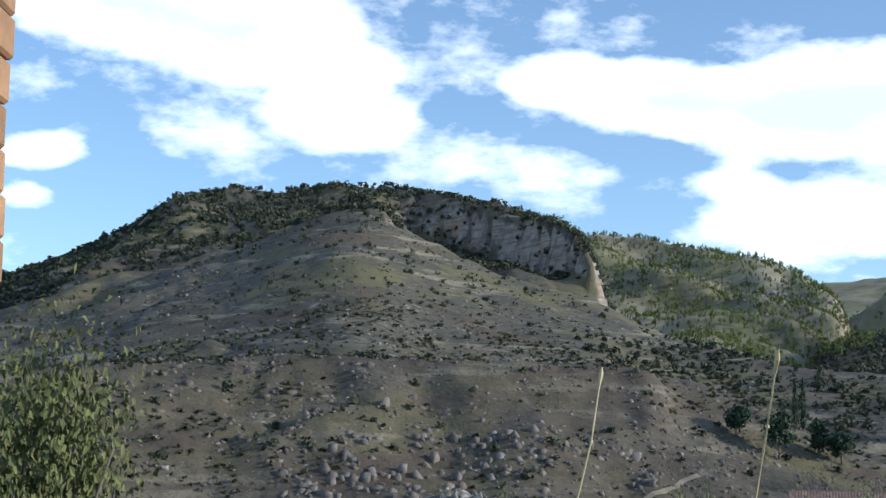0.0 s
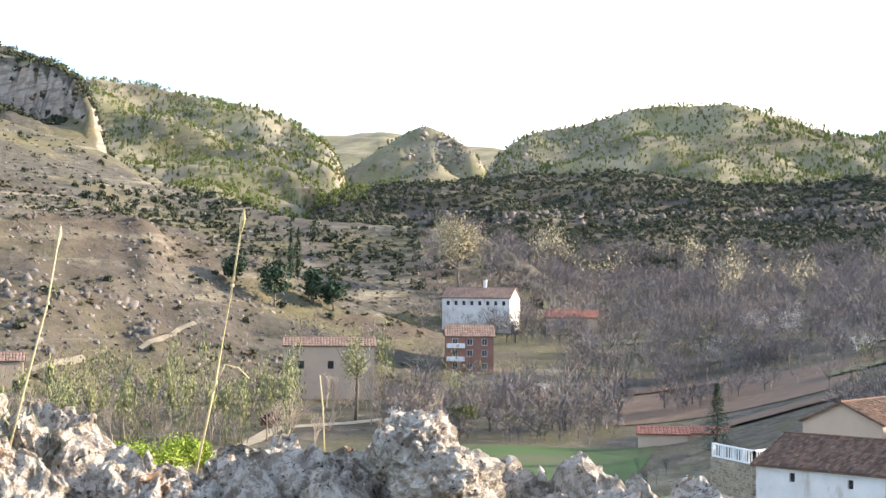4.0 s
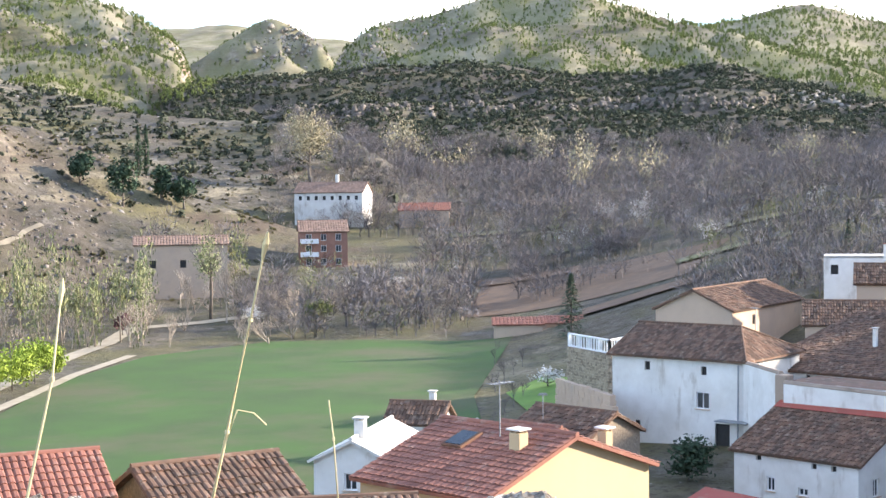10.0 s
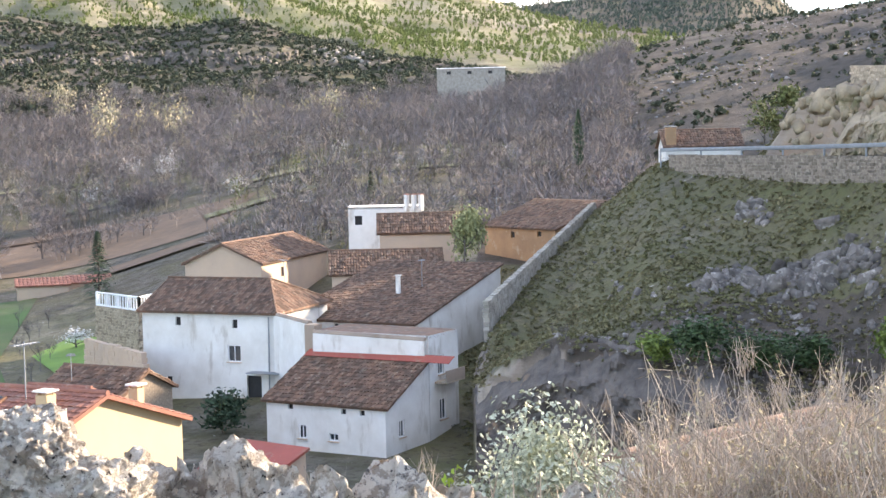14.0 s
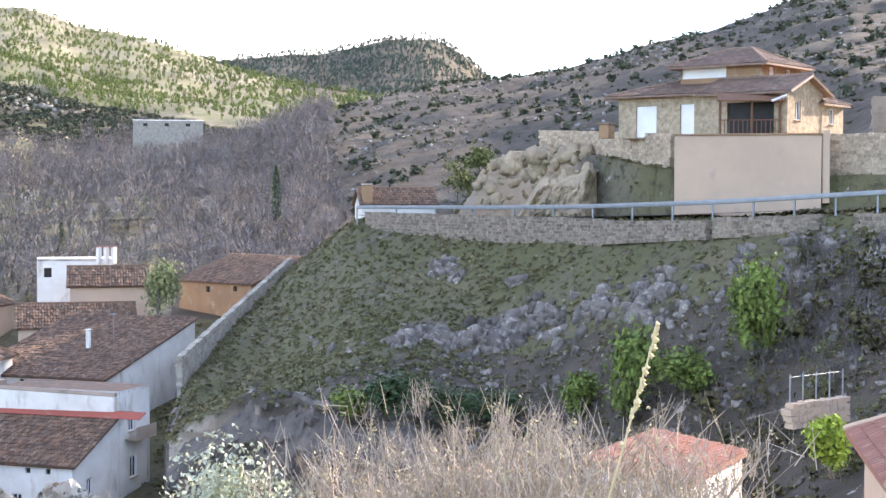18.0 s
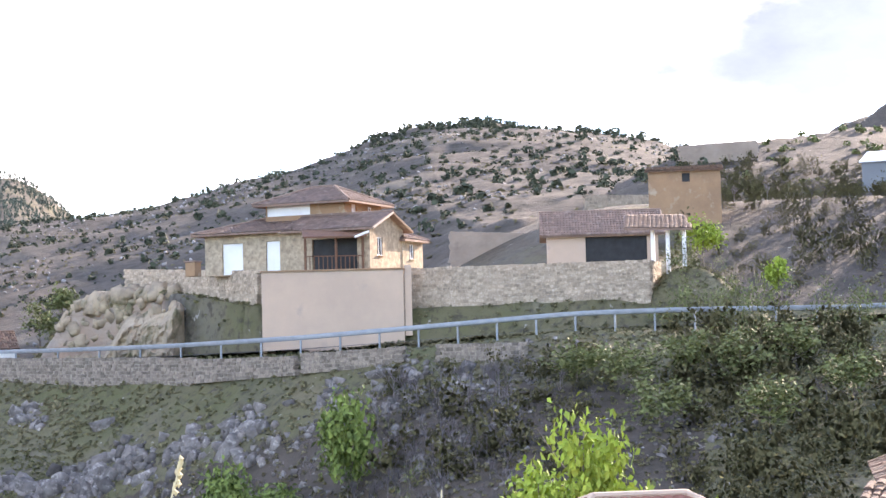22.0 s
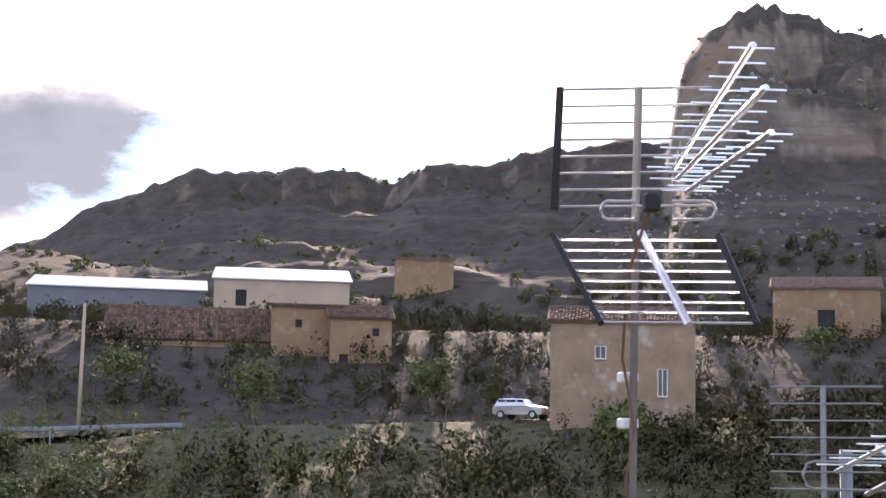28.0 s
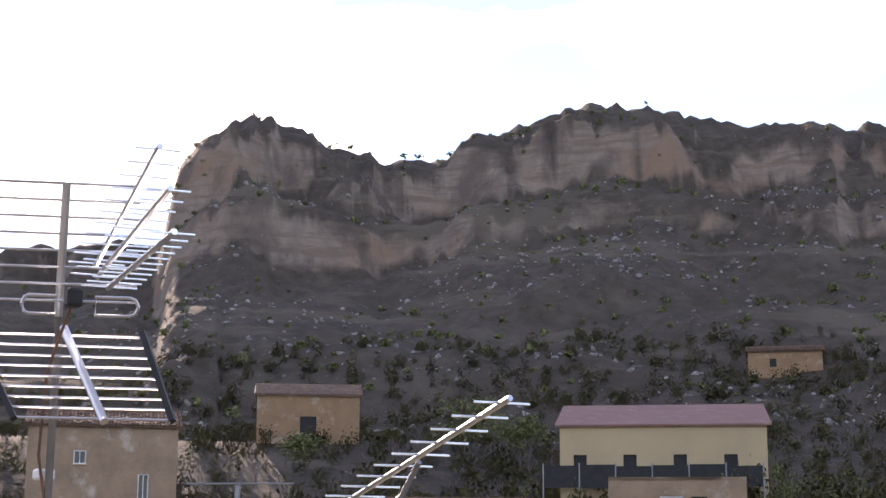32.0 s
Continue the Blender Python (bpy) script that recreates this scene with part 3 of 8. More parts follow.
# Ridges: heading, height angle of the crest, its distance; then heading, distance and level of the foot;
# share of the height that stands as a cliff, and where on the slope the cliff begins
RIDGES = {
    "west_hill": dict(crest=[(-40, 4, 900), (-15.8, 6.1, 950), (-13.7, 7.0, 950), (-12.1, 7.6, 950), (-9.9, 8.85, 950), (-7.8, 9.4, 950), (-5.5, 9.5, 940), (-2.5, 9.85, 920),
                             (-1, 9.75, 900), (1, 9.4, 860), (2.9, 8.95, 820), (4.6, 8.4, 780), (5.4, 7.8, 750), (5.9, 6.6, 720), (6.3, 5.5, 700), (7, 1, 690)],
                      foot=[(-40, 300, 5), (-10, 300, 5), (3, 330, 12), (7, 420, 30)], cliff=0.2, brow=0.86, span=(-2.5, 8)),
    "west_spur": dict(crest=[(-40, 2, 600), (-14.2, 4.5, 640), (-8.2, 7.05, 640), (-5.7, 8.18, 640), (-3.5, 8.95, 640), (-2, 8.45, 630), (-.5, 7.66, 620), (1.4, 6.83, 610), (3.6, 6.2, 600),
                             (6.2, 5.5, 600), (8.5, 4.15, 560), (11.9, 3.38, 520), (15.7, 2.9, 500), (18.6, 2.8, 480), (20.3, 2.4, 460), (21.6, 1.65, 450), (23, 0.8, 440), (25, 0, 430)],
                      foot=[(-40, 240, 2), (3, 270, 8), (12, 330, 15), (25, 400, 19)], cliff=0.0, brow=0.9, round=0.8),
    "bluff": dict(crest=[(-40, 3, 330), (-15, 2.5, 340), (-6, 3.4, 350), (2.5, 3.2, 350), (5.5, 3.28, 350), (9.2, 2.75, 345), (10.6, 2.2, 342), (12, 1.5, 338), (13.4, .8, 335), (15, .1, 332), (17, -.6, 330), (19, -1.4, 330)],
                  foot=[(-40, 225, 1), (3, 245, 5), (13.6, 285, 9), (19, 300, 10)], cliff=0.22, brow=0.55, span=(-400, 9.5), round=0.8),
    "pine_hill": dict(crest=[(2, 7.8, 1300), (5.4, 7.5, 1300), (7.8, 7.3, 1300), (10.1, 7.02, 1250), (12, 6.65, 1200), (13.6, 5.95, 1150), (14.8, 5.3, 1100), (15.1, 4.3, 1080), (15.6, 2, 1070)],
                      foot=[(2, 600, 30), (15.6, 640, 40)], cliff=0.12, brow=0.7),
    "gorge_plateau": dict(crest=[(10, 6.1, 2600), (13.9, 6.22, 2600), (16.9, 6.37, 2600), (19, 5.8, 2600), (21, 5.75, 2600), (26, 5.5, 2600)],
                          foot=[(10, 1500, 80), (26, 1500, 80)], cliff=0.0, brow=0.9),
    "gorge_crag": dict(crest=[(14.2, 4.2, 1500), (15.2, 4.8, 1500), (16.4, 5.5, 1500), (17.5, 6.15, 1500), (18.3, 6.4, 1500), (19, 6.0, 1500), (19.8, 5.5, 1480), (20.6, 4.3, 1450), (21.5, 3.0, 1400)],
                       foot=[(14, 900, 50), (21.5, 900, 50)], cliff=0.3, brow=0.75),
    "round_hill": dict(crest=[(19.7, 3.2, 1200), (20.5, 5.2, 1200), (21.8, 6.25, 1200), (24.1, 6.72, 1200), (25.6, 7.15, 1200), (29.1, 7.3, 1200), (31.6, 6.9, 1180), (33.2, 6.15, 1150),
                              (36, 5.4, 1120), (39, 4.6, 1080), (43, 3.4, 1000), (48, 2.6, 900)],
                       foot=[(19.7, 780, 62), (25, 760, 60), (34, 740, 56), (48, 700, 45)], cliff=0.12, brow=0.3, shelf=0.25),
    "scrub_step": dict(crest=[(14, 3.6, 800), (15, 4.2, 820), (21.2, 4.7, 820), (25.4, 4.95, 820), (29.4, 4.3, 800), (34.9, 4.6, 780), (40, 3.3, 720), (45, 2.4, 650), (48, 2.2, 600)],
                       foot=[(14, 500, 30), (22, 520, 34), (35, 520, 34), (48, 480, 30)], cliff=0.2, brow=0.6, shelf=0.5),
    "south_hill": dict(crest=[(30, 5.4, 1700), (33.9, 6.05, 1700), (35.6, 6.42, 1700), (37.4, 6.75, 1700), (39, 6.45, 1700), (39.8, 6.05, 1700), (41.9, 5.8, 1650), (44.2, 5.08, 1600), (47, 4.3, 1550), (51, 3.6, 1450)],
                       foot=[(30, 900, 55), (51, 800, 50)], cliff=0.0, brow=0.9),
    "blue_hill": dict(crest=[(42, 5.0, 3000), (44.2, 5.1, 3000), (46.5, 5.17, 3000), (49.3, 5.44, 3000), (51.4, 5.92, 3000), (52.9, 5.94, 3000), (54.1, 5.3, 3000), (55, 4.4, 3000), (58, 3, 3000)],
                      foot=[(42, 1800, 80), (58, 1800, 80)], cliff=0.0, brow=0.9),
    "juniper_hill": dict(crest=[(43, .9, 420), (46.8, 2.3, 480), (50, 3.5, 540), (52.5, 4.15, 570), (55, 4.42, 580), (57.7, 4.8, 580), (59.8, 5.2, 580), (61.9, 5.82, 580), (64, 6.3, 580), (66.1, 7.1, 580), (68.2, 7.63, 580),
                                (70.6, 7.66, 580), (72.9, 7.38, 570), (74.7, 7.15, 560), (77, 6.6, 550), (80, 5.9, 540), (86, 5, 520)],
                         foot=[(43, 340, 24), (50, 260, 22), (60, 200, 29), (75, 180, 33), (86, 180, 35)], cliff=0.0, brow=0.9),
    "ruin_mound": dict(crest=[(75, 5.2, 230), (77.4, 6.3, 230), (78.5, 6.6, 230), (80.1, 6.6, 230), (82.9, 6.85, 240), (84.2, 7.0, 250), (87, 6.5, 260)],
                       foot=[(75, 165, 31), (87, 170, 33)], cliff=0.0, brow=0.8),
    "east_hill": dict(crest=[(80, 5, 380), (82.9, 6.8, 380), (83.9, 7.1, 380), (85.1, 7.9, 385), (86.5, 8.65, 390), (88.5, 9.6, 390), (91, 10.05, 385), (93.1, 10.1, 380), (96.1, 10.1, 380), (97.4, 10.0, 380), (98.3, 10.4, 375),
                             (101.3, 10.7, 370), (103, 11.1, 365), (105.1, 11.45, 360), (107.7, 11.7, 350), (110, 11.8, 340)],
                      foot=[(80, 200, 36), (110, 180, 38)], cliff=0.12, brow=0.9, jag=0.3),
    "east_crag": dict(crest=[(107.5, 8, 330), (107.8, 11.8, 330), (107.95, 13.8, 330), (108.6, 15.1, 330), (109.3, 15.75, 330), (110.6, 16.25, 330), (111.9, 16.08, 330), (112.8, 15.8, 330), (115.4, 15.3, 330), (116.7, 14.95, 330),
                             (118.7, 15.4, 330), (119.8, 15.9, 330), (122.9, 16.6, 330), (123.8, 17.25, 330), (125.1, 17.05, 330), (126, 16.6, 330), (129.2, 16.55, 330), (131.7, 16.05, 330), (135.2, 16, 330), (160, 15, 330), (200, 9, 330)],
                      foot=[(107, 185, 40), (118, 165, 37), (135, 160, 36), (200, 160, 30)], cliff=0.34, brow=0.86, jag=0.5, profile=([0, .4, .66, .71, .82, .88, .93, 1], [0, .27, .5, .63, .7, .9, .94, 1])),
    "knoll": dict(crest=[(53.4, -1.2, 132), (54.3, .1, 130), (55.0, 1.25, 128), (56.3, 1.75, 125.5), (57, 1.7, 124.4), (58.5, 1.55, 119.0), (60, 1.35, 113.4), (61.6, 1.1, 108.0), (63, .6, 107.6), (65, .6, 108), (67, .9, 107), (69, .95, 106.4), (73, .95, 105.7), (75.5, 1.0, 105.0), (76.3, 1.1, 105.2), (76.8, 2.1, 107.8), (78.3, 2.2, 108), (79.4, 1.2, 107.5), (80.4, .3, 107)],
                  foot=[(53.4, 129, 18), (55, 124, 18.1), (57, 120.6, 18.2), (60, 110.6, 18.4), (61.6, 105.4, 18.6), (63, 105.6, 18.7), (67, 103.4, 19), (73, 102.3, 19.6), (77.5, 103.4, 19.7), (80.4, 104.5, 19.9)], cliff=0.0, brow=0.5, round=0.3),
    "bank_foot": dict(crest=[(42.8, -9.4, 95), (44, -8.2, 93), (46, -7.3, 91), (48.5, -7.5, 89), (51, -8.4, 86), (53, -9.6, 83), (57, -12.5, 78)], foot=[(42.8, 91, 0), (57, 76, 3)], cliff=0.5, brow=0.2),
    "road_bank": dict(crest=[(42.8, -9.7, 95), (43.5, -7.4, 106), (45.35, -4.95, 125), (47.6, -2.85, 144), (49.9, -.9, 138), (54.5, -1.0, 122), (58.4, -1.0, 110), (63, -.8, 100), (68, -.55, 97), (73.5, -.2, 96), (79, -.1, 98),
                             (84, -.1, 102), (90, .5, 106), (100, 1.2, 110), (110, 1.5, 108), (125, 2.0, 100), (160, 2, 100), (200, 0, 100)],
                      foot=[(42.6, 90, 3), (50, 82, 6.5), (60, 74, 8), (66, 72, 10), (80, 64, 11), (100, 62, 11.5), (130, 60, 12), (200, 60, 10)], cliff=0.0, brow=0.9),
}
FLOOR_R = [0, 2.2, 4.5, 9, 16, 28, 45, 62, 100, 150, 215, 300, 400, 600, 1000, 2000, 5200]
FLOOR_MEADOW = [18.3, 18.3, 17.2, 14.5, 11.5, 7, 3, 1.2, 0.2, 0, 0, 6, 16, 34, 52, 80, 110]
FLOOR_VILLAGE = [18.3, 18.3, 17.2, 15, 12, 8, 3, 0.2, 0.4, 8, 14, 19, 25, 33, 50, 80, 110]
FLOOR_ROAD = [18.3, 18.3, 17.4, 15.5, 13, 11, 10.0, 10.0, 18.5, 31.5, 37, 39, 40, 44, 52, 80, 110]


LINE_GRID = np.arange(-60, 260, 0.1)


@functools.lru_cache(maxsize=None)
def rounded_line(xs, ys, width):
    vals = np.interp(LINE_GRID, xs, ys)
    k = np.exp(-0.5 * (np.arange(-40, 41) * 0.1 / width) ** 2)
    return np.convolve(np.pad(vals, 40, "edge"), k / k.sum(), "valid")


def smooth_line(at_az, xs, ys, width):
    """A broken line through (xs, ys), its corners rounded over width degrees."""
    return np.interp(at_az, LINE_GRID, rounded_line(tuple(xs), tuple(ys), width))


def ease(t):
    t = np.clip(t, 0, 1)
    return t * t * (3 - 2 * t)


def height(x, y):
    x, y = np.asarray(x, float), np.asarray(y, float)
    r = np.hypot(x, y)
    az = np.degrees(np.arctan2(x, y))
    az = np.where(az < -150, az + 360, az)
    a = np.interp(r, FLOOR_R, FLOOR_MEADOW)
    b = np.interp(r, FLOOR_R, FLOOR_VILLAGE)
    c = np.interp(r, FLOOR_R, FLOOR_ROAD)
    k1 = ease((az - 24) / 18) * np.clip((200 - az) / 20, 0, 1)
    k2 = ease((az - 54) / 22) * np.clip((200 - az) / 20, 0, 1)
    z = a * (1 - k1) + k1 * (b * (1 - k2) + c * k2)
    wild = np.zeros_like(z)
    cliffs = np.zeros_like(z)
    for name, d in RIDGES.items():
        ca, ce, cr = (np.array(v, float) for v in zip(*d["crest"]))
        fa, fr, fz = (np.array(v, float) for v in zip(*d["foot"]))
        inside = (az > ca[0]) & (az < ca[-1])
        if not inside.any():
            continue
        el, rc = smooth_line(az, ca, ce, d.get("round", 0.3)), smooth_line(az, ca, cr, 1.0)
        zc = EYE + rc * np.tan(np.radians(el))
        if "jag" in d:
            zc = zc + rc * 0.0175 * d["jag"] * fbm(az * 1.3, az * 0 + 5.5, 5, 0.6)
        rf, zf = smooth_line(az, fa, fr, 2.0), smooth_line(az, fa, fz, 2.0)
        size = np.interp(rc, [90, 150, 400, 1200, 3000], [0.5, 0.9, 1.7, 4.0, 7.0])
        cl, br = d["cliff"], d["brow"]
        wob = fbm(x / (size * 12), y / (size * 12), 4)
        u = (r - rf) / np.maximum(rc - rf, 1) + (0.10 if cl else 0.03) * wob * (rc > 150)
        if cl:
            hb = d.get("shelf", (1 - cl) * 0.92)
            up = np.interp(u, [0, br * 0.5, br, br + 0.3 * (1 - br), 1], [0, hb * 0.42, hb, hb + cl, 1])
            if "profile" in d:
                up = np.interp(u, *d["profile"])
            lo, hi = d.get("span", (-400, 400))
            face = ease((az - lo) / 2) * ease((hi - az) / 2)
            up = face * up + (1 - face) * np.interp(u, [0, 0.5, 1], [0, 0.5, 1])
        else:
            up = np.interp(u, [0, 0.5, 1], [0, 0.46, 1])
        zf = np.minimum(zf, z)
        zz = zf + (zc - zf) * np.clip(up, 0, 1)
        back = np.maximum(r - rc - (9 if name == "road_bank" else 40 if name == "knoll" else 0), 0)
        zz = np.where(r > rc, zc - back * (0.3 if name == "road_bank" else 0.1), zz)
        zz = np.where(inside & (u > 0), zz, -1e3)
        higher = zz > z
        wild = np.where(higher, size, wild)
        if cl:
            cliffs = np.where(higher & (u > br - 0.02) & (u < br + 0.45 * (1 - br)), cl, np.where(higher, 0, cliffs))
        z = np.maximum(z, zz)
    z = z + wild * (fbm(x / (wild * 9 + 2), y / (wild * 9 + 2), 5) * 0.9)
    return z, wild, cliffs


def ground(x, y):
    return float(height(np.array([x]), np.array([y]))[0][0])


def on_ground(az, el, near=58.0, far=140.0):
    """Where a line of sight at this heading and height angle first meets the ground."""
    r = np.arange(near, far, 0.25)
    x, y = r * math.sin(radians(az)), r * math.cos(radians(az))
    hit = np.nonzero(height(x, y)[0] > EYE + r * math.tan(radians(el)))[0]
    k = hit[0] if len(hit) else len(r) - 1
    return x[k], y[k], float(r[k])


def build_ground():
    az = np.concatenate([np.arange(-180, -24, 3.0), np.arange(-24, 142, 0.2), np.arange(142, 180, 3.0)])
    r = np.concatenate([np.linspace(0.4, 10, 22), np.geomspace(10.6, 60, 40), np.geomspace(61, 94, 24), np.arange(94.6, 132, 0.6), np.geomspace(133, 460, 100), np.geomspace(466, 1700, 110), np.geomspace(1740, 4800, 24)])
    A, Rr = np.meshgrid(np.radians(az), r, indexing="ij")
    X, Y = Rr * np.sin(A), Rr * np.cos(A)
    Z, wild, cl = height(X, Y)
    n, k = len(az), len(r)
    co = np.stack([X, Y, Z], -1).reshape(-1, 3)
    i, j = np.meshgrid(np.arange(n), np.arange(k - 1), indexing="ij")
    i2 = (i + 1) % n
    f = np.stack([i * k + j, i2 * k + j, i2 * k + j + 1, i * k + j + 1], -1).reshape(-1, 4)[:, ::-1]
    me = bpy.data.meshes.new("ground")
    me.from_pydata(co.tolist(), [], f.tolist())
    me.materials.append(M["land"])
    az2, rr = np.degrees(A), Rr
    bank = (az2 > 40) & (rr > 62) & (rr < np.where(az2 < 57, 152, 112)) & (az2 < 150)
    valley = (az2 > -30) & (az2 < 48) & (rr > 60) & (Z < 38) & (wild < 0.1)
    lanes = (az2 > 78) & (az2 < 150) & (rr > 50) & (rr < 170)
    green = np.where(bank, 0.7, np.where(lanes, 0.5, np.where(valley, 0.45, np.where(rr < 60, 0.45, 0.1))))
    me.attributes.new("green", "FLOAT", "POINT").data.foreach_set("value", green.ravel())
    ledge_r = np.interp(az2, [42.5, 50, 55, 58, 61, 64, 68, 74], [91, 97, 100, 97, 93.5, 91, 90.5, 88])
    # scree ground; on the hills its dark tone also stands for their shade
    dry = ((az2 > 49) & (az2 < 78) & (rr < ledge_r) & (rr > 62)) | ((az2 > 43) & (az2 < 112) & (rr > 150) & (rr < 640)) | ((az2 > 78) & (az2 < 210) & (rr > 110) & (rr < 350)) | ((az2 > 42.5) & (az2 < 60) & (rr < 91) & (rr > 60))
    # shade lying over the scrub step is put into its ground colour
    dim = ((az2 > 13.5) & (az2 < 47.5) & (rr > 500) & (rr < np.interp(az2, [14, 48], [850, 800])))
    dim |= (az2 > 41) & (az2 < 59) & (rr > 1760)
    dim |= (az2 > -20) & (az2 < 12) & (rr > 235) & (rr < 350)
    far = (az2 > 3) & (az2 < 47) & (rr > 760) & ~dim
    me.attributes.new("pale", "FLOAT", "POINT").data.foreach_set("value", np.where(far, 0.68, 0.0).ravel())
    turf = ((az2 > 58.3) & (az2 < 62.2) & (rr > 103) & (rr < 124)) | ((az2 > 62.2) & (az2 < 78) & (rr > 101) & (rr < 107.5))
    me.attributes.new("turf", "FLOAT", "POINT").data.foreach_set("value", np.where(turf, 1.0, 0.0).ravel())
    me.attributes.new("scree_shade", "FLOAT", "POINT").data.foreach_set("value", np.where(dry, 0.75, np.where(dim, 0.45, 0.0)).ravel())
    me.polygons.foreach_set("use_smooth", [True] * len(me.polygons))
    return tagged(new("ground", me), "rough scrub hillsides, valley floor and crag slopes", "ground", kind="structure")


build_ground()


# ---- building helpers ----
def part(name, bm, mat, parent=None, label="", smooth=False):
    me = bpy.data.meshes.new(name)
    bm.to_mesh(me)
    bm.free()
    me.materials.append(M[mat])
    if smooth:
        me.polygons.foreach_set("use_smooth", [True] * len(me.polygons))
    ob = new(name, me)
    if parent:
        ob.parent = parent
    return tagged(ob, label)


def thing(name, label, category, group="", loc=(0, 0, 0), kind=""):
    ob = new(name)
    ob.location = loc
    return tagged(ob, label, category, group, kind)


def box_bm(size, centre=(0, 0, 0), bevel=0.0, bm=None, rot=0.0):
    bm = bm or bmesh.new()
    m = Matrix.Translation(centre) @ Matrix.Rotation(rot, 4, "Z") @ Matrix.Diagonal((*size, 1))
    g = bmesh.ops.create_cube(bm, size=1, matrix=m)
    if bevel:
        edges = list({e for v in g["verts"] for e in v.link_edges})
        bmesh.ops.bevel(bm, geom=edges, offset=bevel, segments=1, affect="EDGES")
    return bm


def tube_bm(points, radii, sides=6, bm=None, cap=True):
    """A tapered tube along points."""
    bm = bm or bmesh.new()
    points = [Vector(p) for p in points]
    rings = []
    for i, p in enumerate(points):
        d = (points[min(i + 1, len(points) - 1)] - points[max(i - 1, 0)]).normalized()
        side = d.cross(Vector((0, 0, 1)) if abs(d.z) < 0.9 else Vector((1, 0, 0))).normalized()
        up = side.cross(d)
        r = radii[i] if isinstance(radii, (list, tuple)) else radii
        rings.append([bm.verts.new(p + r * (math.cos(a) * side + math.sin(a) * up)) for a in (2 * math.pi * k / sides for k in range(sides))])
    for a, b in zip(rings, rings[1:]):
        for k in range(sides):
            bm.faces.new((a[k], a[(k + 1) % sides], b[(k + 1) % sides], b[k]))
    if cap and sides > 2:
        bm.faces.new(rings[0][::-1])
        bm.faces.new(rings[-1])
    return bm


def wall_bm(origin, u, width, z0, tops, openings, depth=0.22):
    """A wall face from origin along u, from z0 up to the profile tops [(s, z)...], with recessed openings (s, z, w, h). Its outside is to the right of u."""
    bm = bmesh.new()
    o, u = Vector(origin), Vector((u[0], u[1], 0)).normalized()
    inward = Vector((-u.y, u.x, 0))
    z1 = min(z for _, z in tops)

    def v(s, z, d=0.0):
        return bm.verts.new(o + u * s + Vector((0, 0, z - o.z)) + inward * d)
    xs = sorted({0.0, width, *(c for s, _, w, _ in openings for c in (s - w / 2, s + w / 2))})
    zs = sorted({z0, z1, *(c for _, z, _, h in openings for c in (z - h / 2, z + h / 2))})
    for a, b in zip(xs, xs[1:]):
        for c, d in zip(zs, zs[1:]):
            mx, mz = (a + b) / 2, (c + d) / 2
            if any(abs(mx - s) < w / 2 and abs(mz - z) < h / 2 for s, z, w, h in openings):
                continue
            bm.faces.new((v(a, c), v(b, c), v(b, d), v(a, d)))
    top = [(s, z) for s, z in tops if z > z1 + 1e-3]
    if top:
        ring = [(0.0, z1), (width, z1)] + [(s, z) for s, z in reversed(tops) if z > z1 + 1e-3]
        bm.faces.new([v(s, z) for s, z in ring])
    for s, z, w, h in openings:
        a, b, c, d = s - w / 2, s + w / 2, z - h / 2, z + h / 2
        for p, q in (((a, c), (b, c)), ((b, c), (b, d)), ((b, d), (a, d)), ((a, d), (a, c))):
            bm.faces.new((v(*p), v(*q), v(*q, depth), v(*p, depth)))
    # inner skin, so that the wall has thickness
    bmesh.ops.remove_doubles(bm, verts=bm.verts, dist=0.001)
    bmesh.ops.recalc_face_normals(bm, faces=bm.faces)
    return bm


def tiles_bm(p0, along, slope, length, run, pitch=0.24, course=0.42, barrel=0.06, jitter=0.02, seed=1):
    """Rows of curved tiles on a roof plane: p0 the lower corner, along the eave, slope up the roof."""
    rng = np.random.RandomState(seed)
    along, slope = Vector(along).normalized(), Vector(slope).normalized()
    nrm = along.cross(slope)
    if nrm.z < 0:
        nrm = -nrm
    a, s, n, p0 = (np.array(q) for q in (along, slope, nrm, Vector(p0)))
    cols, rows = max(2, int(length / pitch)), max(2, int(run / course))
    pw, cw = length / cols, run / rows
    ci, ri = np.meshgrid(np.arange(cols), np.arange(rows), indexing="ij")
    ci, ri = ci.ravel(), ri.ravel()
    base = p0 + np.outer(ci * pw, a) + np.outer(ri * cw, s) + np.outer(rng.uniform(-jitter, jitter, len(ci)), n) + np.outer(rng.uniform(-jitter, jitter, len(ci)), s)
    prof = [(0.0, 0.0), (0.28, barrel), (0.72, barrel), (1.0, 0.0)]
    vs = []
    for e, lift in ((0.0, 0.045), (1.12, 0.0)):
        for x, zz in prof:
            vs.append(base + a * (x * pw) + s * (e * cw) + n * (zz + lift))
    vs = np.stack(vs, 1)
    k = 8 * np.arange(len(ci))[:, None]
    f = np.concatenate([k + np.array([[q, q + 1, q + 5, q + 4]]) for q in range(3)] + [k + np.array([[0, 1, 2, 3]])[:, ::-1]])
    return vs.reshape(-1, 3), f


def mesh_part(name, verts, faces, mat, parent, label="", kind="", smooth=False):
    me = bpy.data.meshes.new(name)
    me.from_pydata(np.asarray(verts).tolist(), [], np.asarray(faces).tolist() if not isinstance(faces, list) else faces)
    me.materials.append(M[mat])
    if smooth:
        me.polygons.foreach_set("use_smooth", [True] * len(me.polygons))
    ob = new(name, me)
    if parent:
        ob.parent = parent
    return tagged(ob, label, kind=kind)


